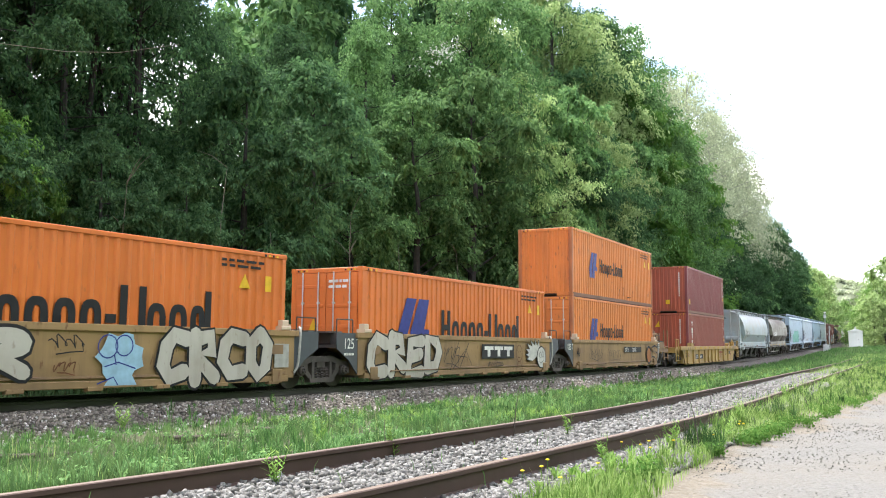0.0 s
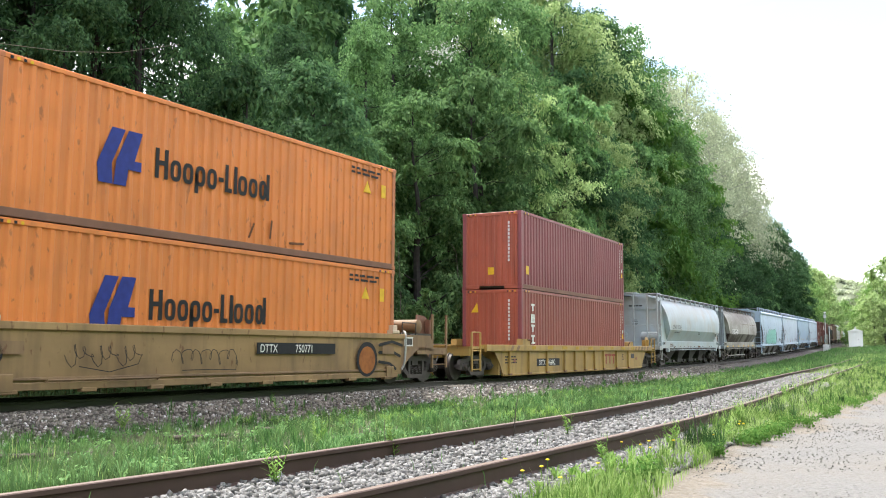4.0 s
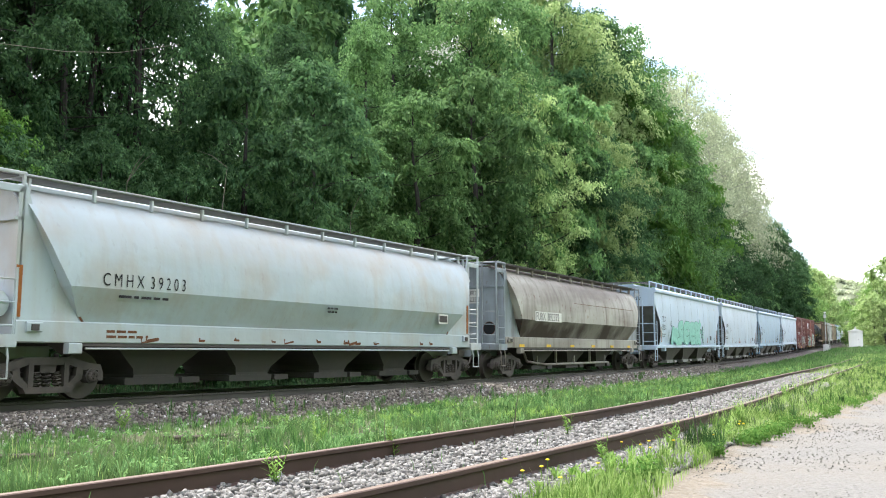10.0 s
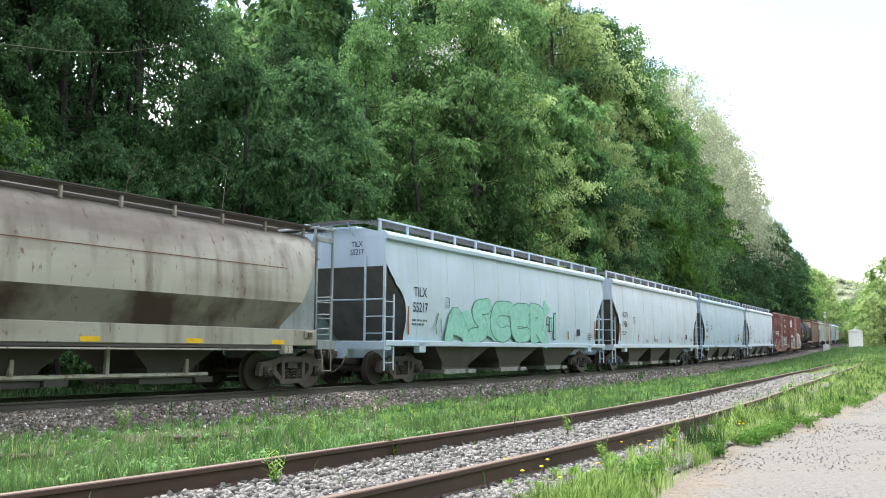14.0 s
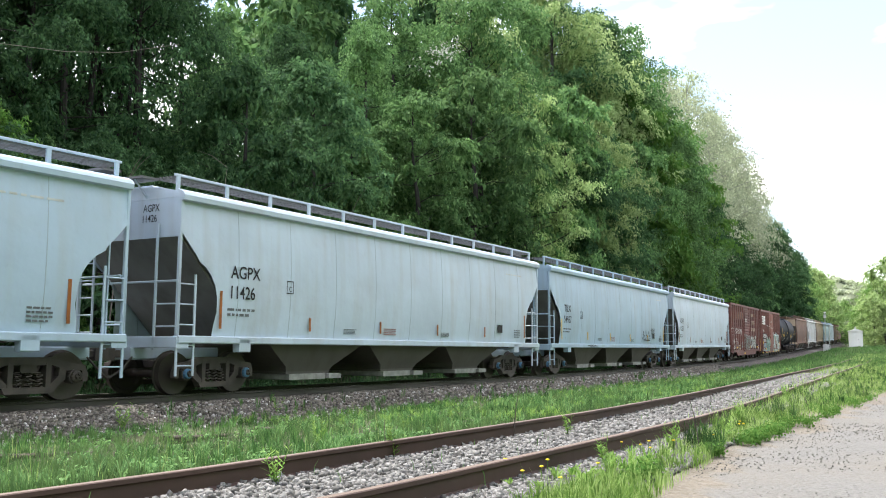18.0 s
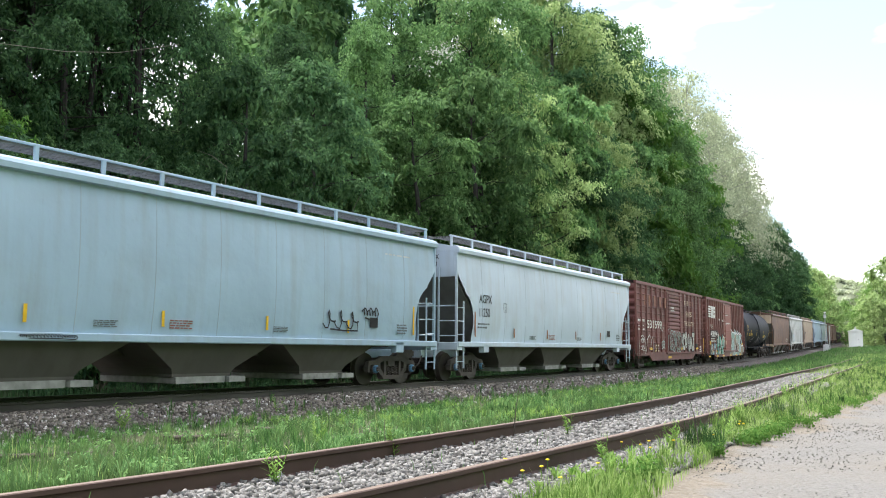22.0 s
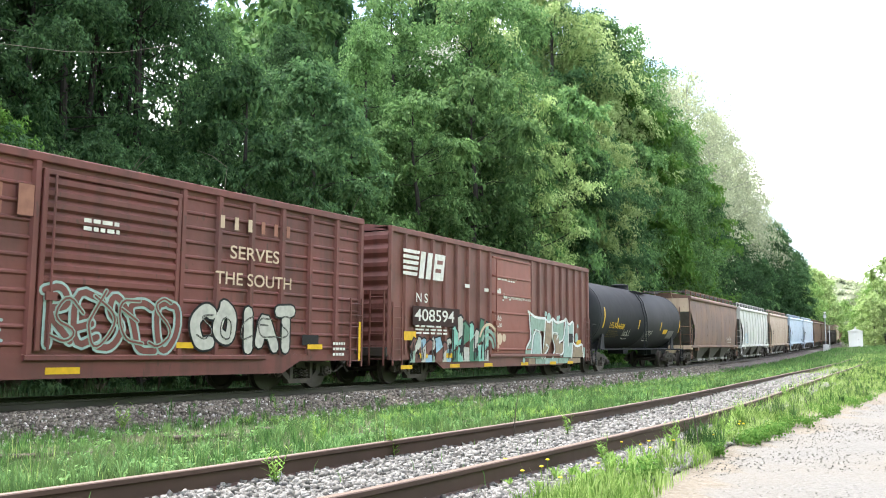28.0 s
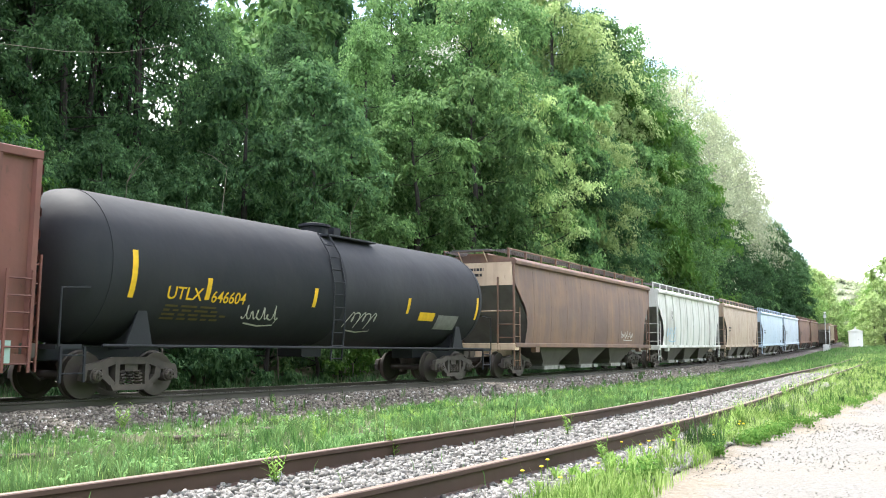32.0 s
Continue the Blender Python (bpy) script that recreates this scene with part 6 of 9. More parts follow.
def dress_i(car, h):
    stock_marks("TILX", "54967", M_TAG_YELLOW)(car, h)
    scrawl(car, h - 5.3, 1.40, 1.6, 0.6, SIDE, M_BLACK, 33, 0.05)
    scrawl(car, h - 3.7, 1.75, 0.8, 0.4, SIDE, M_BLACK, 34, 0.05)
    scrawl(car, -h + 4.0, 1.12, 1.3, 0.1, 1.634, M_BLACK, 35, 0.02)


def no_marks(car, h):
    bars(car, -h + 1.8, 2.2, 1.0, 0.4, SIDE, 2, M_BLACK, seed=int(h * 10))
    patch("data_panel", car, h - 2.75, h - 2.35, 1.36, 1.62, SIDE - 0.03, M_BLACK)


def dress_n(car, h):
    bars(car, -0.35, 3.55, 0.7, 0.4, -h + 0.02, 2, M_BLACK, face="end", seed=22)
    scrawl(car, h - 5.0, 1.4, 2.0, 0.5, SIDE, M_SPRAY_WHITE, 41, 0.04)


def dress_o(car, h):
    words("K", car, -h + 2.6, 2.6, 0.5, SIDE + 0.045, M_BLACK)
    scrawl(car, -h + 1.4, 1.35, 2.2, 1.0, SIDE + 0.045, M_SPRAY_BLUE, 42, 0.08)


# ---- boxcars ----
def boxcar(label, q, half, mat, door_mat, door, dress, corrugated_door, panels, z0=0.72):
    """An outside-braced boxcar with one sliding door."""
    car = thing("boxcar", label, "rail car", "boxcars in the train")
    top, w = 4.36, 1.42
    for s in (1, -1):
        wall = G().box(min(s * (w - 0.006), s * (w - 0.04)), max(s * (w - 0.006), s * (w - 0.04)), -half, half, z0 + 0.1, top)
        if corrugated_door:                        # pressed beads across the panels
            for k in range(11):
                zz = z0 + 0.3 + k * 0.31
                part("panel_bead", G().prism([(s * (w - 0.01), zz - 0.05), (s * (w + 0.028), zz - 0.015), (s * (w + 0.028), zz + 0.015), (s * (w - 0.01), zz + 0.05)], "y", -half + 0.05, half - 0.05), mat, car)
        part("side_wall", wall, mat, car)
        part("top_chord", G().cbox(min(s * (w - 0.05), s * (w + 0.08)), max(s * (w - 0.05), s * (w + 0.08)), -half, half, top - 0.10, top + 0.06, 0.015), mat, car)
        part("side_sill", G().prism([(-half, z0 + 0.14), (-half, z0 - 0.02), (-half + 2.4, z0 - 0.02), (-half + 3.0, z0 - 0.30), (half - 3.0, z0 - 0.30), (half - 2.4, z0 - 0.02), (half, z0 - 0.02), (half, z0 + 0.14)], "x", min(s * (w - 0.02), s * (w + 0.05)), max(s * (w - 0.02), s * (w + 0.05))), mat, car)
        for k in range(panels + 1):
            for y in (-half + 0.06 + k * (door[0] + half - 0.16) / panels, door[1] + 0.1 + k * (half - door[1] - 0.16) / panels):
                part("side_post", G().prism([(s * w, y - 0.09), (s * (w + 0.075), y - 0.05), (s * (w + 0.075), y + 0.05), (s * w, y + 0.09)], "z", z0 + 0.12, top - 0.1), mat, car)
        d, ribs = G(), []
        if corrugated_door:
            prof, n = [], 14
            p = (top - 0.3 - (z0 + 0.25)) / n
            for k in range(n):
                a = z0 + 0.25 + k * p
                prof += [(a, 0.03), (a + 0.25 * p, 0.085), (a + 0.65 * p, 0.085), (a + 0.9 * p, 0.03)]
            m = len(prof)
            d.add([(s * (w + dx), yy, zz) for yy in (door[0] + 0.08, door[1] - 0.08) for zz, dx in prof], [(i, i + 1, m + i + 1, m + i) for i in range(m - 1)])
            for yy in (door[0], door[1] - 0.1):
                d.cbox(min(s * w, s * (w + 0.1)), max(s * w, s * (w + 0.1)), yy, yy + 0.1, z0 + 0.2, top - 0.25, 0.015)
            d.cbox(min(s * w, s * (w + 0.1)), max(s * w, s * (w + 0.1)), door[0], door[1], top - 0.32, top - 0.22, 0.015)
        else:
            d.box(min(s * w, s * (w + 0.05)), max(s * w, s * (w + 0.05)), door[0], door[1], z0 + 0.15, top - 0.25)
            for k in range(6):
                zz = z0 + 0.25 + k * 0.62
                ribs.append(G().cbox(min(s * (w + 0.04), s * (w + 0.09)), max(s * (w + 0.04), s * (w + 0.09)), door[0] + 0.05, door[1] - 0.05, zz, zz + 0.07, 0.012))
        leaf = part("sliding_door", d, door_mat, car)
        for r in ribs:
            part("door_rib", r, door_mat, leaf)
        part("door_bar", G().tube([(s * (w + 0.13), door[0] + 0.22, z0 + 0.2), (s * (w + 0.13), door[0] + 0.22, top - 0.3)], 0.025, 6).box(min(s * (w + 0.08), s * (w + 0.16)), max(s * (w + 0.08), s * (w + 0.16)), door[0] + 0.12, door[0] + 0.34, 1.8, 1.95), door_mat, leaf)
        part("door_track", G().cbox(min(s * w, s * (w + 0.12)), max(s * w, s * (w + 0.12)), door[0] - 0.2, door[1] + 2.6, z0 + 0.02, z0 + 0.12, 0.015), mat, car)
    roof = G()
    n = 16
    for k in range(n):
        a = -half + k * 2 * half / n
        b = a + 2 * half / n
        roof.prism([(-w - 0.06, top + 0.05), (w + 0.06, top + 0.05), (0, top + 0.22)], "y", a + 0.04, b - 0.04)
        roof.prism([(-w - 0.08, top + 0.06), (w + 0.08, top + 0.06), (0, top + 0.26)], "y", b - 0.05, b + 0.05)
    part("roof", roof, M_DARK if corrugated_door else mat, car)
    for e in (1, -1):
        prof, n = [], 9
        p = (top - z0 - 0.2) / n
        for k in range(n):
            a = z0 + 0.15 + k * p
            prof += [(a, 0.0), (a + 0.3 * p, 0.07), (a + 0.6 * p, 0.07), (a + 0.9 * p, 0.0)]
        m = len(prof)
        g = G().add([(x, e * (half + dy), zz) for x in (-w, w) for zz, dy in prof], [(i, i + 1, m + i + 1, m + i) for i in range(m - 1)])
        part("end_wall", g, mat, car)
        part("end_cap", G().prism([(-w, top - 0.06), (w, top - 0.06), (0, top + 0.2)], "y", min(e * half, e * (half + 0.05)), max(e * half, e * (half + 0.05))), mat, car)
        part("end_sill", G().cbox(-w, w, min(e * (half - 0.2), e * (half + 0.1)), max(e * (half - 0.2), e * (half + 0.1)), 0.8, 1.05, 0.02).cbox(-0.35, 0.35, min(e * (half - 3.0), e * (half + 0.4)), max(e * (half - 3.0), e * (half + 0.4)), 0.72, 0.98, 0.03), M_DARK, car)
        ladder(car, w + 0.11, e * (half - 0.55), e * (half - 0.08), 0.55, 2.3, 6, mat)
        ladder(car, e * (half + 0.14), w - 0.52, w - 0.05, 0.55, 2.6, 6, mat, "end")
        truck(car, e * (half - 1.95))
        coupler(car, e * (half + 0.35), e)
    part("floor_frame", G().box(-w + 0.05, w - 0.05, -half + 0.05, half - 0.05, z0, z0 + 0.12).cbox(-0.3, 0.3, -half + 1, half - 1, z0 - 0.2, z0, 0.02), M_DARK, car)
    dress(car, half, w)
    CARS.append((car, q, half - 1.95, 0.0))
    return car


def dress_k(car, h, w):
    L = w + 0.083
    P = w + 0.004
    words("531599", car, -5.84, 2.10, 0.40, P + 0.076, M_WHITE, 1.75)
    bars(car, -h + 0.5, 1.9, 1.2, 0.7, P, 3, M_WHITE, seed=51)
    for k in range(8):                             # a faded road name as plain blocks
        a = -h + 1.75 + 0.55 * k
        patch("faded_mark", car, a, a + 0.3, 3.25, 3.8, P + (0.074 if k % 2 else 0), M_GHOST)
    words("SERVES", car, 2.9, 2.95, 0.28, P + 0.076, M_CREAM, 1.25)
    words("THE SOUTH", car, 2.5, 2.37, 0.27, P + 0.076, M_CREAM, 1.15)
    for k in range(6):
        patch("faded_mark", car, 2.6 + 0.42 * k, 2.72 + 0.42 * k, 3.58, 3.86, P + 0.076, M_GHOST if k > 2 else M_CREAM)
    scrawl(car, -h + 0.5, 1.35, 0.9, 0.3, L, M_WHITE, 52, 0.04)
    scrawl(car, -h + 0.5, 0.98, 0.9, 0.34, L, M_WHITE, 58, 0.04)
    strokes("graffiti", car, [[(-h + 1.7, 0.9), (-h + 1.9, 1.5), (-h + 2.3, 1.75), (-h + 2.7, 1.5), (-h + 2.6, 0.95)]], 0.05, L, M_WHITE, "white outline graffiti")
    block_art(car, "SC", -h + 3.4, 0.85, 0.9, 0.42, L, M_SPRAY_WHITE, M_OCHRE, "small white graffiti", 0.12, 0.05, 1, 53)
    block_art(car, "ESE", -h + 4.75, 1.0, 0.75, 0.5, L, M_PALE_TEAL, M_BOX1, "small teal graffiti", 0.12, 0.03, 0, 57)
    strokes("graffiti", car, [arc([(-h + 0.3, 0.8), (-h + 0.5, 1.6), (-h + 1.2, 1.75), (-h + 1.6, 1.3), (-h + 1.5, 0.8)], 2), arc([(-h + 2.9, 0.75), (-h + 3.1, 1.25), (-h + 2.85, 1.7)], 2), [(-h + 4.75, 2.2), (-h + 4.85, 2.0), (-h + 5.1, 2.0), (-h + 5.2, 2.2)]], 0.045, L, M_SPRAY_WHITE, "white looping graffiti lines")
    block_art(car, "RESCO", -1.55, 0.85, 3.1, 1.25, w + 0.105, M_BOX1, M_PALE_TEAL, "teal-outlined graffiti across the door", 0.10, 0.04, 2, 54, 1.25, 0.16)
    block_art(car, "SOES", -1.5, 0.95, 3.0, 1.1, w + 0.118, M_BOX1, M_SPRAY_SAGE, "pale lines crossing the door graffiti", 0.035, 0.025, 2, 59, 1.2, 0.2)
    block_art(car, "COIAT", 1.9, 0.98, 3.2, 0.95, L, M_SPRAY_WHITE, M_BLACK, "white bubble graffiti with black rims", 0.28, 0.05, 2, 55, 1.15, 0.12)
    block_art(car, "SOCES", 2.0, 1.1, 3.0, 0.7, L + 0.014, M_SPRAY_WHITE, M_BLACK, "thin black lines on the white graffiti", 0.01, 0.02, 2, 60, 1.1, 0.15)
    for y in (-5.4, 1.4, 5.55):
        patch("reflector", car, y, y + 0.55, 0.98, 1.1, L, M_TAG_YELLOW, "yellow reflector strip")
    patch("reflector", car, -1.4, -0.7, 0.50, 0.62, w + 0.055, M_TAG_YELLOW)
    patch("data_panel", car, 5.35, 5.95, 1.08, 1.32, L, M_BLACK)
    bars(car, -0.8, 3.1, 0.9, 0.3, w + 0.09, 2, M_WHITE, seed=56)
    patch("corner_stripe", car, h - 0.22, h - 0.13, 0.7, 1.7, L + 0.04, M_TAG_YELLOW, "yellow corner stripe")
    bars(car, h - 1.2, 0.8, 0.5, 0.4, L, 3, M_WHITE, seed=57)


def dress_l(car, h, w):
    L = w + 0.082
    for k in range(5):                             # an emblem of plain slanted bars
        part("emblem_bar", G().prism([(-7.1, 3.10 + 0.16 * k), (-6.35 + 0.03 * k, 3.10 + 0.16 * k), (-6.32 + 0.03 * k, 3.20 + 0.16 * k), (-7.1, 3.20 + 0.16 * k)], "x", L - 0.002, L + 0.003), M_WHITE, car, "white bar of the emblem")
    for a, b in ((-6.25, -5.98), (-5.86, -5.58), (-5.44, -4.82)):
        part("emblem_bar", G().prism([(a, 3.05), (b, 3.05), (b + 0.14, 3.84), (a + 0.14, 3.84)], "x", L - 0.002, L + 0.003), M_WHITE, car, "white block of the emblem")
    part("emblem_bar", G().prism([(-5.3, 3.28), (-4.95, 3.28), (-4.93, 3.40), (-5.28, 3.40)], "x", L, L + 0.005), M_BOX2, car)
    part("emblem_bar", G().prism([(-5.2, 3.54), (-4.86, 3.54), (-4.84, 3.66), (-5.18, 3.66)], "x", L, L + 0.005), M_BOX2, car)
    words("408594", car, -6.45, 1.82, 0.34, L, M_WHITE, 1.6)
    words("N S", car, -6.4, 2.36, 0.26, L, M_WHITE, 1.2)
    patch("stencil_ground", car, -6.55, -3.75, 1.68, 2.24, L - 0.006, M_STENCIL, "dark brown stencil ground")
    bars(car, -6.4, 1.42, 1.9, 0.3, L, 3, M_WHITE, seed=62)
    bars(car, -1.3 + 0.4, 4.0, 0.9, 0.1, -h - 0.075, 1, M_WHITE, face="end", seed=63)
    for y, z in ((-3.4, 2.95), (-2.05, 2.9), (-1.1, 2.9), (-0.6, 2.75)):
        patch("sticker", car, y, y + 0.3, z, z + 0.11, L, M_WHITE)
    shards(car, -6.7, -4.3, 0.62, 1.35, L, (M_SPRAY_SAGE, M_BOX2, M_SPRAY_WHITE, M_SPRAY_BLUE), M_BLACK, 64, 8, 0.05, "sage and white graffiti shards")
    shards(car, -4.2, -1.75, 0.62, 2.05, L + 0.002, (M_SPRAY_GREEN, M_TEAL, M_SPRAY_WHITE, M_SPRAY_GREEN), M_BLACK, 65, 7, 0.07, "dark green and teal graffiti shards")
    star = [(-3.65 + 0.24 * (1 if k % 2 == 0 else 0.42) * math.sin(k * 0.6283), 1.05 + 0.26 * (1 if k % 2 == 0 else 0.42) * math.cos(k * 0.6283)) for k in range(10)]
    part("painted_star", G().prism(star, "x", L + 0.02, L + 0.026), M_BLACK, car, "black painted star")
    rings = [[(-1.75 + r * math.cos(a), 1.0 + r * 1.1 * math.sin(a)) for a in np.linspace(0.2, 2.6, 10)] for r in (0.35, 0.55, 0.75)]
    strokes("graffiti", car, rings[:2], 0.13, L + 0.014, M_SPRAY_SAGE, "pale round graffiti strokes")
    strokes("graffiti", car, rings[2:], 0.10, L + 0.016, M_CREAM, "cream round graffiti stroke")
    for y, z, r in ((-1.15, 1.55, 0.16), (-0.85, 1.35, 0.20), (-0.5, 1.4, 0.14), (-1.0, 1.05, 0.12)):
        part("paint_blot", G().lathe([(0, r), (0.004, r)], 14, (w + 0.053, y, z)), M_CREAM, car, "cream paint blot on the door")
    fills = [(M_SPRAY_SAGE, [(1.67, 2.24), (3.01, 2.10), (2.93, 1.67), (1.94, 1.74), (1.67, 0.75), (1.59, 1.38)]),
             (M_PALE_TEAL, [(1.96, 1.68), (2.56, 1.62), (2.56, 0.70), (1.74, 0.70)]),
             (M_TAN_SPRAY, [(3.03, 2.10), (3.31, 1.96), (3.67, 2.10), (3.65, 1.44), (3.37, 1.09), (2.68, 0.70), (2.93, 1.64)]),
             (M_SPRAY_SAGE, [(3.74, 2.12), (4.11, 1.97), (4.86, 2.09), (4.81, 1.38), (4.29, 1.28), (4.29, 1.62), (3.74, 1.64)]),
             (M_TAN_SPRAY, [(3.74, 1.57), (4.27, 1.57), (4.36, 1.26), (4.80, 1.26), (4.73, 0.77), (3.77, 0.71), (3.96, 1.07), (3.65, 1.43)]),
             (M_PALE_TEAL, [(5.05, 2.18), (5.38, 1.91), (5.79, 2.09), (5.87, 2.01), (5.74, 0.70), (4.78, 0.70), (4.85, 1.37)]),
             (M_TAN_SPRAY, [(5.79, 1.26), (6.21, 1.09), (6.80, 1.16), (6.93, 0.70), (5.69, 0.70)]),
             (M_PALE_TEAL, [(6.88, 1.10), (7.32, 1.09), (7.32, 0.70), (6.98, 0.70)]),
             (M_SPRAY_SAGE, [(1.42, 1.15), (1.67, 1.35), (1.69, 0.70), (1.18, 0.70), (1.21, 1.01)])]
    for k, (mat, shape) in enumerate(fills):
        part("graffiti_patch", G().prism(shape, "x", L - 0.002, L + 0.002 + 0.0008 * (k % 3)), mat, car, "flat sage and tan spray paint")
    lines = [[(1.43, 2.37), (1.67, 2.31), (2.09, 2.17), (3.01, 2.17)],
             [(3.01, 2.17), (3.31, 2.00), (3.73, 2.19)],
             [(3.73, 2.19), (4.11, 2.02), (4.86, 2.13)],
             [(4.90, 2.14), (5.06, 2.25), (5.38, 1.96), (5.79, 2.15), (5.91, 2.03), (5.79, 1.30), (6.21, 1.12), (6.75, 1.22)],
             [(1.52, 2.34), (1.59, 1.84), (1.67, 1.38), (1.40, 1.17), (1.25, 1.03)],
             [(1.67, 0.75), (1.94, 1.74), (2.59, 1.63), (2.56, 1.19), (2.64, 0.71)],
             [(3.00, 2.13), (2.96, 1.75), (2.80, 1.09)],
             [(2.69, 0.68), (3.37, 1.09), (3.08, 1.18)],
             [(3.69, 2.12), (3.65, 1.45), (3.96, 1.07), (3.74, 0.80), (3.70, 0.68)],
             [(3.74, 1.63), (4.29, 1.62), (4.12, 1.42)],
             [(5.05, 2.21), (4.81, 1.38), (4.36, 1.28)],
             [(4.83, 1.30), (4.74, 0.77), (4.02, 0.82)],
             [(5.28, 1.93), (5.33, 1.16)],
             [(5.79, 1.28), (5.64, 0.69)],
             [(6.84, 1.18), (6.95, 0.69)],
             [(2.93, 0.68), (3.18, 0.99)]]
    for k, line in enumerate(lines):
        o = part("graffiti_outline", stroke_mesh([arc(line, 1)], 0.095, L + 0.010 + 0.0003 * k), M_SPRAY_SILVER, car, "thick white spray outline")
        if k > 3:
            part("graffiti_line", stroke_mesh([arc([(y + 0.06, z - 0.02) for y, z in line], 1)], 0.022, L + 0.017 + 0.0003 * k), M_BLACK, o, "thin black edge line")
    for a, b, mat in ((1.55, 2.1, M_TAN_SPRAY), (2.15, 3.0, M_SPRAY_SAGE), (3.05, 4.3, M_PALE_TEAL), (4.35, 5.4, M_SPRAY_SAGE), (5.45, 6.7, M_TAN_SPRAY)):
        patch("graffiti_patch", car, a, b, 0.47, 0.68, w + 0.054, mat, "spray paint run over the side sill")
    for y, z, r in ((3.05, 2.34, 0.11), (3.35, 2.2, 0.19), (4.25, 2.18, 0.14), (4.4, 2.27, 0.07), (6.2, 1.5, 0.17), (6.35, 1.95, 0.08), (6.12, 1.4, 0.1), (1.05, 0.62, 0.1)):
        part("paint_blot", G().lathe([(0, r), (0.004, r)], 14, (L + 0.006, y, z)), M_PALE_TEAL, car, "pale teal paint dot")
    words("DOOR OPENING W 10-0 H 10-3", car, -0.02, 2.74, 0.105, w + 0.055, M_WHITE, 0.86)
    bars(car, -0.2, 3.32, 0.8, 0.2, w + 0.055, 2, M_WHITE, seed=68)
    for y, z, a in ((-0.92, 3.0, 0.14), (-0.6, 2.82, 0.18), (-0.62, 2.66, 0.1), (-0.1, 2.70, 0.12)):
        patch("sticker_remains", car, y, y + a, z, z + a * 0.5, w + 0.053, M_WHITE)
    scrawl(car, -1.2, 1.98, 0.5, 0.2, w + 0.054, M_WHITE, 69, 0.025)
    scrawl(car, -1.15, 1.76, 0.5, 0.17, w + 0.054, M_WHITE, 70, 0.025)
    for y in (-6.2, -4.6, -2.4):
        patch("reflector", car, y, y + 0.5, 0.74, 0.88, L, M_TAG_YELLOW, "yellow reflector strip")
    for y in (-h + 0.6, -4.3, -2.0, 0.9, 3.5, 5.3):
        patch("reflector", car, y, y + 0.6, 0.44, 0.55, w + 0.056, M_TAG_YELLOW, "yellow reflector strip")
    patch("reflector", car, -h + 0.7, -h + 1.35, 1.25, 1.5, L, M_TAG_YELLOW)
    patch("reflector", car, h - 1.5, h - 1.0, 1.2, 1.4, L, M_TAG_YELLOW)
    bars(car, -1.0, 3.35, 1.0, 0.2, w + 0.055, 2, M_WHITE, seed=68)
    bars(car, -0.2, 2.78, 1.6, 0.08, w + 0.055, 1, M_WHITE, seed=69)
    patch("data_panel", car, 5.37, 5.75, 1.28, 1.64, L + 0.026, M_BLACK)


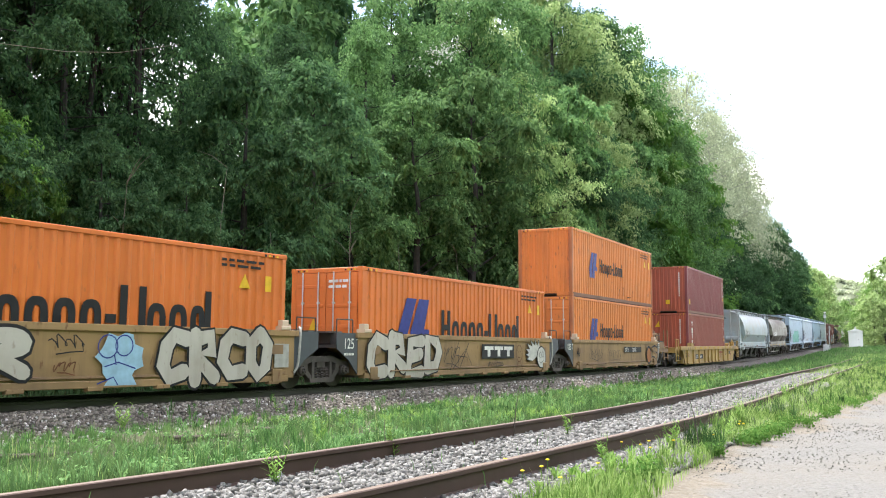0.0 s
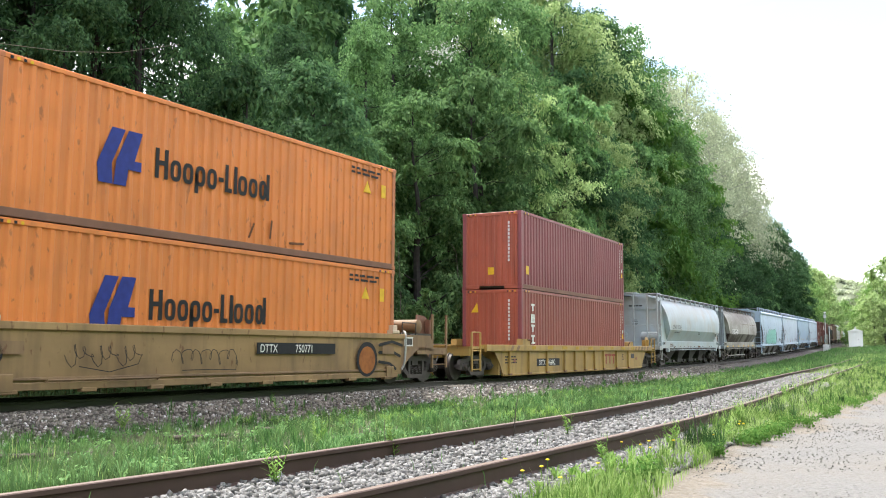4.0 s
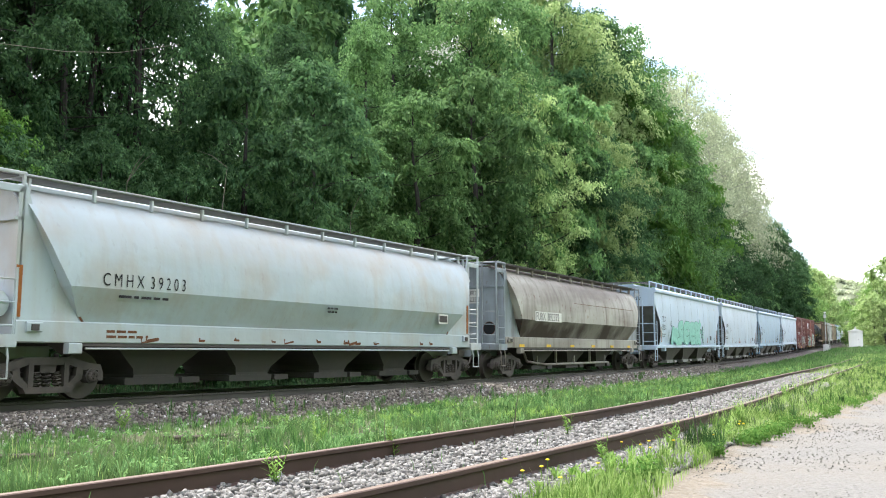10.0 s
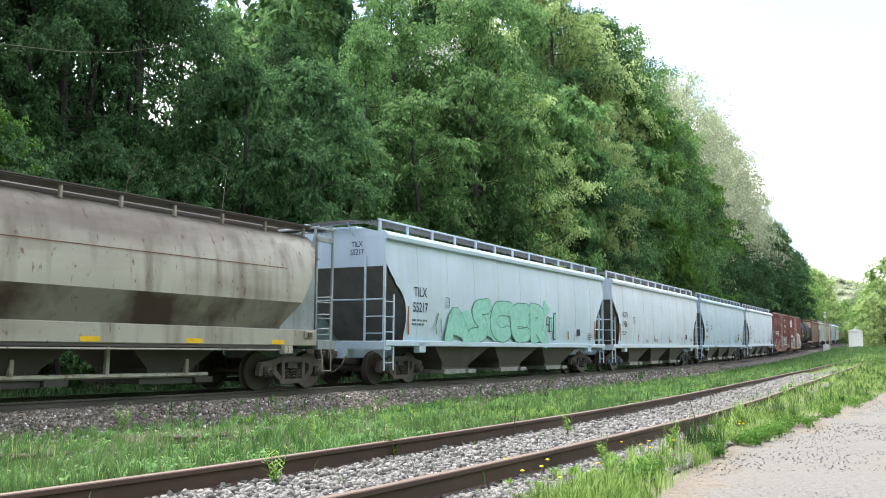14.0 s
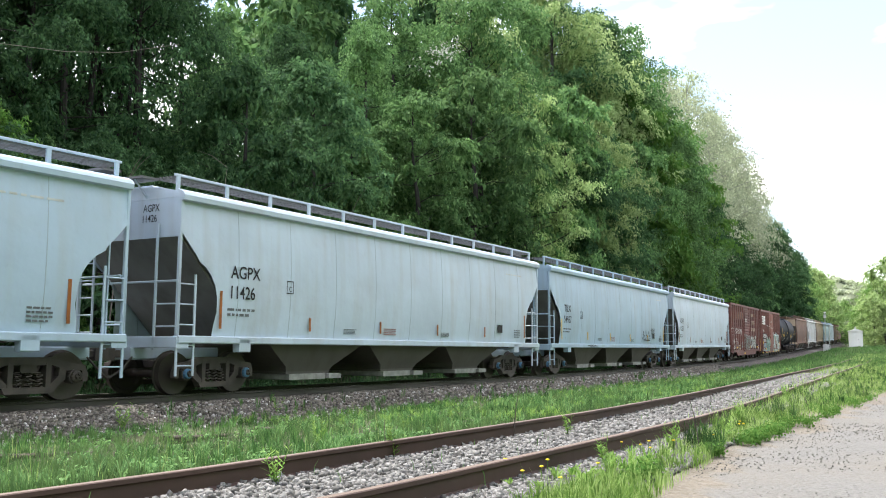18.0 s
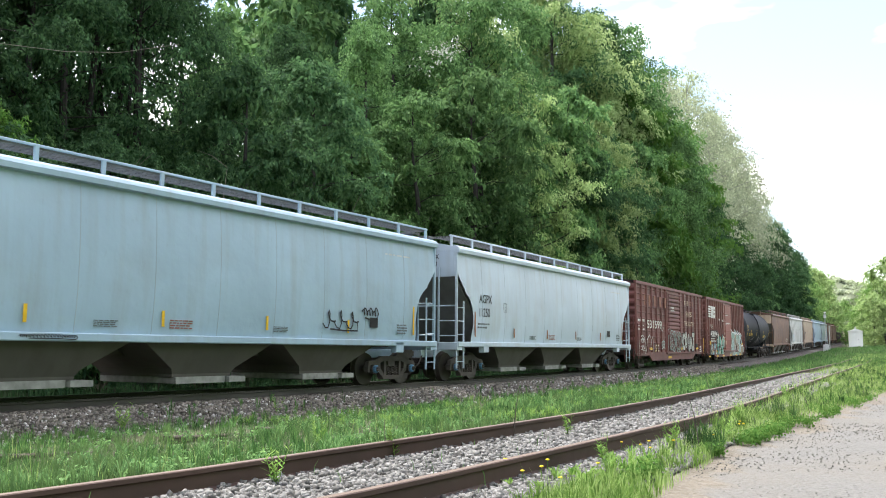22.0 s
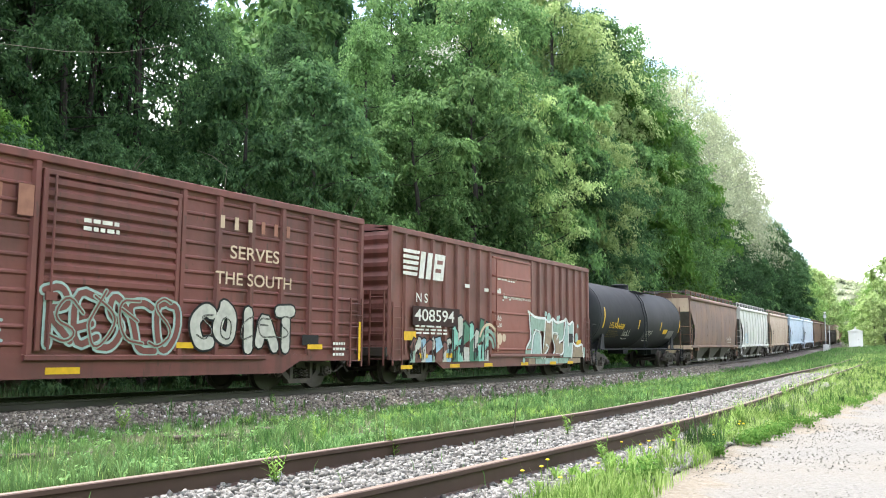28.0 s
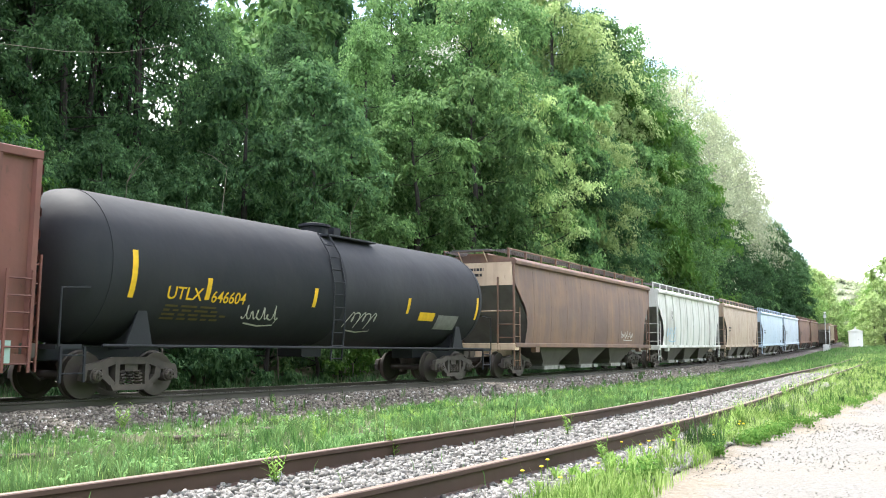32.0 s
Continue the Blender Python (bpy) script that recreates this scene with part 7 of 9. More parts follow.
# ---- tank car ----
def tank_car(q):
    car = thing("tank_car", "black cylindrical tank car with yellow stripes and white scrawls", "rail car", "tank cars in the train")
    r, zc, half = 1.54, 2.58, 8.15
    prof = [(-half, 0.02), (-half + 0.03, 0.5), (-half + 0.16, 0.95), (-half + 0.38, 1.28), (-half + 0.72, 1.50), (-half + 0.95, r), (-half + 0.97, r), (0.0, r), (0.03, r + 0.012), (0.10, r + 0.012), (0.13, r)]
    prof += [(half - 0.97, r), (half - 0.95, r), (half - 0.72, 1.50), (half - 0.38, 1.28), (half - 0.16, 0.95), (half - 0.03, 0.5), (half, 0.02)]
    part("tank_shell", G().lathe(prof, 56, (0, 0, zc), "y"), M_TANK, car, smooth=True)
    for y in (-half + 0.95, half - 0.95):
        part("weld_seam", G().lathe([(-0.02, r + 0.001), (-0.015, r + 0.01), (0.015, r + 0.01), (0.02, r + 0.001)], 56, (0, y, zc), "y"), M_TANK, car, smooth=True)
    part("manway", G().lathe([(0, 0.36), (0.22, 0.36), (0.24, 0.44), (0.30, 0.44), (0.34, 0.25)], 20, (0, 0.6, zc + r - 0.08), "z").box(-0.2, 0.2, 1.2, 1.5, zc + r - 0.05, zc + r + 0.22), M_TANK, car)
    plat = G().cbox(0.3, 1.0, -0.1, 2.1, zc + r - 0.20, zc + r - 0.15, 0.01)
    part("top_platform", plat, M_TANK, car)
    lad = G()
    for y in (-0.52, -0.07):
        pts = [(1.02, y, 3.95), (1.40, y, 3.4), (1.60, y, 2.6), (1.60, y, 1.6), (1.52, y, 0.7)]
        lad.tube(pts, 0.022, 5)
    for z in np.arange(0.75, 3.9, 0.32):
        x = float(np.interp(z, [0.7, 1.6, 2.6, 3.4, 3.95], [1.52, 1.60, 1.60, 1.40, 1.02]))
        lad.tube([(x, -0.52, z), (x, -0.07, z)], 0.016, 5)
    part("ladder", lad, M_TANK, car)
    for e in (1, -1):
        part("stub_sill", G().cbox(-0.38, 0.38, min(e * 5.0, e * 8.2), max(e * 5.0, e * 8.2), 0.72, 1.02, 0.03).box(-1.4, 1.4, min(e * 7.7, e * 8.25), max(e * 7.7, e * 8.25), 0.95, 1.04), M_TANK, car)
        part("saddle", G().prism([(-1.0, 0.95), (1.0, 0.95), (1.12, 1.5), (0.7, 1.18), (0, 1.05), (-0.7, 1.18), (-1.12, 1.5)], "y", min(e * 6.15, e * 6.3), max(e * 6.15, e * 6.3)), M_TANK, car)
        for s in (1, -1):
            part("saddle_plate", G().prism([(e * 5.95, 1.0), (e * 6.62, 1.0), (e * 6.30, 1.82), (e * 6.16, 1.82)], "x", min(s * 1.22, s * 1.27), max(s * 1.22, s * 1.27)), M_TANK, car)
        rail = G().tube([(1.42, e * 8.2, 1.0), (1.42, e * 8.2, 2.05), (1.42, e * 7.6, 2.1), (0.0, e * 8.35, 2.1), (-1.42, e * 8.2, 2.05), (-1.42, e * 8.2, 1.0)], 0.022, 5)
        part("hand_rail", rail, M_TANK, car)
        ladder(car, 1.42, e * 7.65, e * 8.15, 0.35, 1.0, 2, M_TANK)
        truck(car, e * 6.3)
        coupler(car, e * 8.25, e)
    part("side_rail", G().tube([(1.58, -7.4, 1.02), (1.58, 7.4, 1.02)], 0.03, 6), M_TANK, car)
    part("bottom_outlet", G().cbox(-0.4, 0.4, -0.3, 0.5, 0.78, 1.1, 0.04), M_TANK, car)

    def on_shell(y, z, dy, dz, name, mat, label=""):
        """A band wrapped on the shell's near side."""
        g, n = G(), 6
        prof2 = []
        for k in range(n + 1):
            zz = z + dz * k / n
            prof2.append((math.sqrt(max(0.01, (r + 0.006) ** 2 - (zz - zc) ** 2)), zz))
        g.loft([[(x, y, zz) for x, zz in prof2], [(x, y + dy, zz) for x, zz in prof2]], closed=False)
        return part(name, g, mat, car, label)

    for y, z, h in ((-6.75, 1.95, 0.92), (-4.76, 2.0, 0.46), (-1.2, 2.0, 0.46), (3.0, 2.0, 0.44), (7.0, 1.95, 0.7)):
        on_shell(y, z, 0.13, h, "stripe", M_TAG_YELLOW, "yellow vertical stripe")
    def wrap(ob):
        for v in ob.data.vertices:
            v.co.x = math.sqrt(max(0.01, r * r - (v.co.z - zc) ** 2)) + 0.012

    x = r
    wrap(words("UTLX", car, -5.81, 1.98, 0.25, x - 0.10, M_TAG_YELLOW, 1.06))
    wrap(words("646604", car, -4.58, 1.96, 0.24, x - 0.10, M_TAG_YELLOW, 1.0))
    wrap(bars(car, -5.75, 1.55, 1.8, 0.34, x - 0.19, 4, plain("dim_yellow_print", (0.13, 0.10, 0.035), 0.7), seed=71))
    wrap(scrawl(car, -3.56, 1.5, 1.4, 0.5, x - 0.2, M_SPRAY_WHITE, 72, 0.04))
    wrap(scrawl(car, 0.3, 1.42, 1.5, 0.75, x - 0.2, M_SPRAY_WHITE, 73, 0.04))
    on_shell(3.74, 1.83, 0.85, 0.24, "placard", M_TAG_YELLOW, "yellow placard")
    on_shell(4.8, 1.6, 1.2, 0.42, "data_panel", plain("grey_stencil", (0.2, 0.2, 0.2), 0.7))
    bars(car, -0.55, 3.1, 0.7, 0.5, -half + 0.12, 3, M_TAG_YELLOW, face="end", seed=74)
    CARS.append((car, q, 6.3, 0.0))
    return car


def gondola(label, q, half, mat):
    car = thing("gondola_car", label, "rail car", "gondolas in the train")
    for s in (1, -1):
        part("side_wall", G().box(min(s * 1.42, s * 1.46), max(s * 1.42, s * 1.46), -half, half, 0.8, 2.75), mat, car)
        part("top_chord", G().cbox(min(s * 1.38, s * 1.54), max(s * 1.38, s * 1.54), -half, half, 2.7, 2.85, 0.02), mat, car)
        for k in range(14):
            y = -half + 0.3 + k * (2 * half - 0.6) / 13
            part("side_post", G().cbox(min(s * 1.44, s * 1.56), max(s * 1.44, s * 1.56), y - 0.06, y + 0.06, 0.75, 2.72, 0.015), mat, car)
    for e in (1, -1):
        part("end_wall", G().box(-1.46, 1.46, min(e * half, e * (half - 0.06)), max(e * half, e * (half - 0.06)), 0.8, 2.8), mat, car)
        truck(car, e * (half - 1.8))
        coupler(car, e * half, e)
    part("floor", G().box(-1.44, 1.44, -half + 0.06, half - 0.06, 0.78, 0.92), M_DARK, car)
    load = [[(x, y, 2.3 + 0.45 * noise.noise(Vector((x, y, 0))) - 0.2 * abs(x)) for x in np.linspace(-1.4, 1.4, 7)] for y in np.linspace(-half + 0.1, half - 0.1, 30)]
    part("load", G().loft(load, closed=False), M_DARK, car, "dark loose load")
    CARS.append((car, q, half - 1.8, 0.0))


# ---- the train, front to back ----
PITCH3 = 15.2
for k, (art, lab) in enumerate(((art_a, "dusty yellow well car unit covered in silver and blue graffiti"), (art_b, "dusty yellow well car unit with large silver block graffiti"),
                                (art_c, "dusty yellow well car unit with black scrawls and a round painting"))):
    well_unit(-93.95 + PITCH3 * k, lab, art, rear=(k == 2))
CB = 0.32
container("bright orange container with large dark wordmark in a well car", M_ORANGE, "doors", -93.95, CB, M_ORANGE, marks_big)
container("bright orange container with blue emblem and barred end doors", M_ORANGE, "doors", -78.72, CB, M_ORANGE, marks_big)
container("faded orange container with doors facing forward, lower of a stack", M_ORANGE_OLD, "doors", -63.55, CB, M_ORANGE_POST, marks_small)
container("faded rust-streaked orange container stacked on another", M_ORANGE_OLD, "wall", -63.55, CB + CH + 0.004, M_ORANGE_POST, marks_small)
single_well(-42.7)
container("oxide red container with an upright white wordmark, lower of a stack", M_RED, "wall", -42.9, CB, M_RED2, marks_red(True))
container("brown-red container with yellow signs stacked on another", M_RED2, "wall", -42.9, CB + CH + 0.004, M_RED2, marks_red(False))
round_hopper("pale grey round-sided covered hopper with roof walk", -22.4, 8.55, M_GREY1, dress_e, end_mat=M_GREY1)
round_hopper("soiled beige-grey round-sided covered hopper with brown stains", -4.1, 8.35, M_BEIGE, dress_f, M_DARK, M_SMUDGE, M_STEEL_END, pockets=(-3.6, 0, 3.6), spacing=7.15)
new_hopper("pale blue covered hopper with large teal graffiti", 14.9, 8.75, M_BLUE1, dress_g)
new_hopper("off-white covered hopper with shade-darkened slope sheets", 33.55, 8.72, M_WHITE1, stock_marks("AGPX", "11426", M_TAG_ORANGE))
new_hopper("blue-grey covered hopper with yellow strips and a black scrawl", 52.1, 8.72, M_BLUE2, dress_i)
new_hopper("clean white covered hopper with orange strips", 70.75, 8.68, M_WHITE1, stock_marks("AGPX", "11250", M_TAG_ORANGE))
boxcar("faded red ribbed boxcar with corrugated door, graffiti and ghost lettering", 88.6, 7.72, M_BOX1, M_BOX1, (-1.65, 1.5), dress_k, True, 6)
boxcar("brown-red boxcar with brighter red door and sage graffiti", 105.3, 7.72, M_BOX2, M_DOOR, (-1.45, 1.75), dress_l, False, 8)
tank_car(121.7)
new_hopper("rust-brown covered hopper with cream ends", 139.8, 8.36, M_BROWN, dress_n, M_CREAM)
new_hopper("streaky grey ribbed covered hopper", 158.3, 8.4, M_GREY2, dress_o, ribs=1)
new_hopper("tan covered hopper with dark stains", 177.2, 8.5, M_TAN, no_marks)
new_hopper("pale blue covered hopper far back in the train", 197.2, 9.0, M_BLUE1, no_marks)
new_hopper("off-white covered hopper far back in the train", 216.8, 8.8, M_WHITE1, no_marks)
new_hopper("brown covered hopper at the train's far end", 236.2, 8.8, M_BROWN, no_marks)
new_hopper("rust-brown covered hopper behind the pale ones", 255.5, 8.5, M_BROWN, no_marks)
gondola("dark gondola with loose load", 274.5, 8.2, M_DARK)
gondola("black gondola far back", 292.5, 8.2, M_DARK)
new_hopper("tan covered hopper at the visible end of the train", 311.5, 8.5, M_TAN, no_marks)
boxcar("brown boxcar at the visible end of the train", 329.5, 7.72, M_BOX2, M_BOX2, (-1.5, 1.5), lambda c, h, w: None, False, 7)


# ---- trees ----
def leaf_cloud(centres, radii, count, size, rng, flat=0.75, shell=0.55):
    """Small folded leaves scattered in clumps, thicker towards each clump's outside. Returns corners and quads."""
    centres, radii = np.asarray(centres), np.asarray(radii)
    w = radii ** 2
    pick = rng.choice(len(centres), count, p=w / w.sum())
    d = rng.normal(size=(count, 3))
    d /= np.linalg.norm(d, axis=1)[:, None]
    rad = radii[pick] * (shell + (1 - shell) * rng.random(count)) * rng.uniform(0.75, 1.12, count)
    c = centres[pick] + d * rad[:, None] * np.array([1, 1, flat])
    nrm = d * 0.7 + rng.normal(size=(count, 3)) * 0.55 + np.array([0, 0, 0.45])
    nrm /= np.linalg.norm(nrm, axis=1)[:, None]
    t = np.cross(nrm, rng.normal(size=(count, 3)))
    t /= np.linalg.norm(t, axis=1)[:, None]
    b = np.cross(nrm, t)
    L = (size * rng.uniform(0.6, 1.35, count))[:, None]
    W = L * rng.uniform(0.42, 0.7, count)[:, None]
    droop = np.array([0, 0, -1]) * L * 0.18
    v = np.stack([c - t * L * 0.5, c + b * W * 0.5 + nrm * W * 0.12, c + t * L * 0.5 + droop, c - b * W * 0.5 + nrm * W * 0.12], 1).reshape(-1, 3)
    return v, np.arange(count * 4).reshape(-1, 4)


def spray_cloud(centres, radii, count, size, rng, sprays=11):
    """Leaves along drooping twigs that fan out from each clump. Returns corners and quads."""
    centres, radii = np.asarray(centres), np.asarray(radii)
    w = radii ** 2
    pick = rng.choice(len(centres), count, p=w / w.sum())
    fan = rng.normal(size=(len(centres), sprays, 3)) * np.array([1, 1, 0.55])
    fan /= np.linalg.norm(fan, axis=2)[..., None]
    fan *= rng.uniform(0.7, 1.45, (len(centres), sprays, 1))
    d = fan[pick, rng.integers(0, sprays, count)]
    along = rng.random(count) ** 0.6
    c = centres[pick] + radii[pick][:, None] * (d * along[:, None] + rng.normal(size=(count, 3)) * (0.05 + 0.11 * along[:, None]) + np.array([0, 0, -0.34]) * (along ** 2)[:, None])
    t = d * 0.5 + rng.normal(size=(count, 3)) * 0.42 + np.array([0, 0, -0.5])   # leaves hang outwards
    t /= np.linalg.norm(t, axis=1)[:, None]
    b = np.cross(d * 0.4 + rng.normal(size=(count, 3)) * 0.5 + np.array([0, 0, 0.8]), t)
    b /= np.linalg.norm(b, axis=1)[:, None]
    nrm = np.cross(t, b)
    L = (size * rng.uniform(0.7, 1.6, count))[:, None]
    W = L * rng.uniform(0.34, 0.56, count)[:, None]
    droop = np.array([0, 0, -1]) * L * 0.2
    v = np.stack([c - t * L * 0.5, c + b * W * 0.5 + nrm * W * 0.12, c + t * L * 0.5 + droop, c - b * W * 0.5 + nrm * W * 0.12], 1).reshape(-1, 3)
    return v, np.arange(count * 4).reshape(-1, 4)


def tree(kind, label, height, spread, base, leaf_mat, leaves, size, seed, clumps=46, lean=0.0, bark=None, stout=1.0):
    """A tapered trunk with limbs, and a crown of leaf clumps from base*height upwards."""
    rng, rnd = np.random.default_rng(seed), random.Random(seed)
    t = thing(kind, label, "tree" if kind == "tree" else "bush", "trees on the bank" if kind == "tree" else "bushes along the track")
    g = G()
    r0 = (0.0115 * height + 0.04) * stout
    top = Vector((lean, rnd.uniform(-0.4, 0.4), height * 0.93))
    pts = [Vector((0, 0, -0.5))] + [Vector((top.x * f + rnd.uniform(-0.15, 0.15) * f, top.y * f + rnd.uniform(-0.15, 0.15), top.z * f)) for f in (0.02, 0.2, 0.4, 0.6, 0.8, 1.0)]
    g.tube(pts, [r0 * 1.5, r0 * 1.15, r0, r0 * 0.8, r0 * 0.58, r0 * 0.32, r0 * 0.08], 8)
    centres, radii = [], []
    for k in range(clumps):
        f = base + (1 - base) * (k + rnd.random()) / clumps
        belly = math.sin(math.pi * min(1, 0.18 + 0.82 * (f - base) / (1 - base))) ** 0.7
        a = rnd.uniform(0, 6.2832)
        reach = spread * belly * math.sqrt(rnd.uniform(0.12, 1.0)) * rnd.uniform(0.8, 1.15)
        stem = Vector((top.x * f, top.y * f, height * (f - 0.10 * rnd.random())))
        c = Vector((top.x * f + reach * math.cos(a), top.y * f + reach * math.sin(a), height * f * 0.97))
        centres.append(tuple(c))
        radii.append(rnd.uniform(0.16, 0.34) * spread * (0.75 + 0.25 * belly))
        if k % 2 == 0 or clumps < 24:
            mid = stem.lerp(c, 0.5) + Vector((0, 0, rnd.uniform(-0.3, 0.5)))
            rr = r0 * 0.34 * (1.1 - f)
            g.tube([stem, mid, c], [max(rr, 0.03), max(rr * 0.6, 0.02), 0.012], 5)
    part("trunk", g, bark or M_BARK, t)
    v, q = spray_cloud(centres, radii, leaves, size, rng)
    part("crown", raw_mesh("crown", v, q, [leaf_mat]), None, t)
    return t


def stand(proto, s, lat, scale=1.0, stretch=1.0):
    """A further tree of the same growth at a place beside the line."""
    p = on_line(s, lat)
    z = ground_at(p.x, p.y)
    m = Matrix.Translation((p.x, p.y, z)) @ pose(0, 0, 0, random.uniform(-3, 3), random.uniform(-3, 3), random.uniform(0, 360))
    o = copy_thing(proto, m)
    o.scale = (scale, scale, scale * stretch)
    return o


NEAR = [tree("tree", "leafy green broadleaf tree on the wooded bank", 15, 3.6, 0.06, M_LEAF[0], 30000, 0.20, 1, 70),
        tree("tree", "dense dark green broadleaf tree on the wooded bank", 15, 3.9, 0.06, M_LEAF[1], 30000, 0.20, 2, 70),
        tree("tree", "bright green broadleaf tree at the wood's edge", 15, 3.5, 0.05, M_LEAF[4], 28000, 0.20, 3, 66)]
TALL = [tree("tree", "tall dark green forest tree on the bank", 24, 5.0, 0.22, M_LEAF[1], 32000, 0.20, 4, 90),
        tree("tree", "tall green forest tree on the bank", 24, 5.2, 0.20, M_LEAF[0], 32000, 0.20, 5, 90),
        tree("tree", "tall yellow-green spring tree on the bank", 24, 5.0, 0.18, M_LEAF[2], 32000, 0.20, 6, 90)]
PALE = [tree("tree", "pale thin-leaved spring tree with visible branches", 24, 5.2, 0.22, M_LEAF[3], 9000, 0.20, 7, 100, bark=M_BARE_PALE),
        tree("tree", "tall forest trunk with a sparse high crown", 24, 3.4, 0.57, M_LEAF[1], 9500, 0.20, 8, 60, stout=0.62)]
THIN = tree("tree", "thin twiggy forest tree with scattered leaves", 20, 3.4, 0.2, M_LEAF[1], 6200, 0.18, 16, 90, stout=0.5)
BUSH = [tree("bush", "low green bush beside the track", 4, 1.8, 0.05, M_LEAF[0], 6000, 0.17, 9, 24),
        tree("bush", "bright green bush beside the track", 4, 1.9, 0.05, M_LEAF[4], 6000, 0.17, 10, 24),
        tree("bush", "dark green bush beside the track", 4, 2.0, 0.04, M_LEAF[1], 6000, 0.17, 11, 24)]
DEEP = [tree("tree", "shaded forest tree deep in the wood", 20, 5.0, 0.10, M_LEAF[1], 9000, 0.42, 12, 60),
        tree("tree", "green forest tree deep in the wood", 20, 5.0, 0.12, M_LEAF[0], 9000, 0.42, 13, 60)]
# Far trees get lighter leaf colours in place of the haze of distance.
M_LEAF_FAR = leafy("leaf_far_hazed_green", (0.11, 0.21, 0.065), (0.28, 0.42, 0.14), 0.45)
FAR = [tree("tree", "spring-green tree at the far bend, lightened for haze", 15, 5.0, 0.03, M_LEAF[2], 12000, 0.36, 14, 70),
       tree("tree", "green rounded tree at the far bend, lightened for haze", 15, 5.2, 0.03, M_LEAF_FAR, 12000, 0.36, 15, 70)]
PROTOS = NEAR + TALL + PALE + BUSH + DEEP + FAR + [THIN]


def skyline(s, lat):
    """How tall a tree may grow at a place, as the wood's outline falls away along the line."""
    near = np.interp(s, [0, 10, 16, 22, 28, 34, 40, 48, 56, 66, 78, 92, 110, 130, 160, 185, 200, 300], [12, 12.6, 14.8, 16.6, 17.4, 17.1, 19.3, 23.5, 27.2, 31.8, 33.8, 34, 35.5, 36.5, 35, 25.5, 21, 17])
    return float(near * (1 + max(0, -9 - lat) * 0.022))


def bare_stand(s, lat):
    """The open stand of bare trunks that runs obliquely up the bank, where the sky shows through."""
    return lat < -11 and 0.63 * (16 - lat) < s < 0.85 * (16 - lat)


def plant_wood():
    rnd = random.Random(77)
    s = 9.0
    while s < 235:                                  # wood's edge
        lat = -8.6 + rnd.uniform(-1.0, 0.8)
        h = min(skyline(s, lat) * rnd.uniform(0.62, 0.9), 19)
        if 45 < s < 80:
            proto = rnd.choice([NEAR[0], TALL[2], TALL[2], NEAR[1]])
        elif 80 <= s < 108:
            proto, h = rnd.choice([TALL[1], NEAR[2], NEAR[0]]), skyline(s, lat) * 0.74
        elif s >= 108:
            proto, h = rnd.choice([NEAR[1], TALL[0], NEAR[0]]), min(h, 22)
        elif s < 12:
            proto = NEAR[2]
            h *= 0.62
        elif 14 < s < 21.5:                         # low growth before the bare trunks
            proto, h = rnd.choice([NEAR[1], NEAR[0]]), rnd.uniform(6.6, 8.0)
        else:
            proto = rnd.choice(NEAR[:2] + NEAR[:2] + [NEAR[2]]) if s > 34 else rnd.choice([NEAR[1], NEAR[1], NEAR[0]])
        stand(proto, s, lat, h / (24 if proto in TALL else 20 if proto in DEEP else 15) * 1.02)
        s += rnd.uniform(3.4, 4.8) * (1 if s < 60 else 1.5 if s < 120 else 2.4)
    s = 12.0
    while s < 215:                                  # tall trees behind
        lat = -14.5 + rnd.uniform(-2.2, 2.0)
        h = skyline(s, lat) * rnd.uniform(0.86, 1.0)
        if 33 < s < 52:
            h *= 0.93
        proto = TALL[2] if 56 < s < 84 and rnd.random() < 0.85 else PALE[0] if s > 108 else TALL[0] if s < 36 else rnd.choice([TALL[0], TALL[1], TALL[1]])
        if bare_stand(s, lat):
            proto, h = PALE[1], rnd.uniform(21, 25)
        stand(proto, s, lat, h / 24, 1.0)
        s += rnd.uniform(4.8, 6.6) * (1 if s < 60 else 1.4)
    s = 8.0
    while s < 190:                                  # deep rows
        for lat0 in (-22, -31):
            lat = lat0 + rnd.uniform(-3, 3)
            h = min(skyline(s, lat) * rnd.uniform(0.7, 0.85), 27 if s < 95 else 19)
            proto = rnd.choice(DEEP)
            if any(bare_stand(s + k, lat) for k in (-3, 0, 3)):
                continue
            stand(proto, s + rnd.uniform(-2, 2), lat, h / (20 if proto in DEEP else 24) * 1.05)
        s += rnd.uniform(6.0, 8.0) * (1 if s < 60 else 1.5)
    s = 6.0
    while s < 190:                                  # bushes along the ditch
        proto = BUSH[2] if s < 24 else rnd.choice(BUSH)
        stand(proto, s, -6.3 + rnd.uniform(-0.7, 0.5), rnd.uniform(0.6, 1.05), rnd.uniform(0.8, 1.3))
        s += rnd.uniform(2.2, 3.4) * (1 if s < 70 else 2)


plant_wood()
for s, lat, h in ((19.4, -13.0, 22), (21.6, -14.4, 23), (23.6, -15.2, 22), (22.6, -16.8, 24), (25.2, -17.0, 24), (26.8, -20.5, 27)):
    stand(PALE[1], s, lat, h / 24)
for s, lat, h in ((19.0, -14.5, 19), (20.8, -16.5, 21), (23.0, -13.4, 18), (24.8, -15.0, 20), (26.5, -19.0, 22), (22.0, -18.6, 22), (28.0, -23.5, 25), (29.5, -20.5, 23)):
    stand(THIN, s, lat, h / 20)
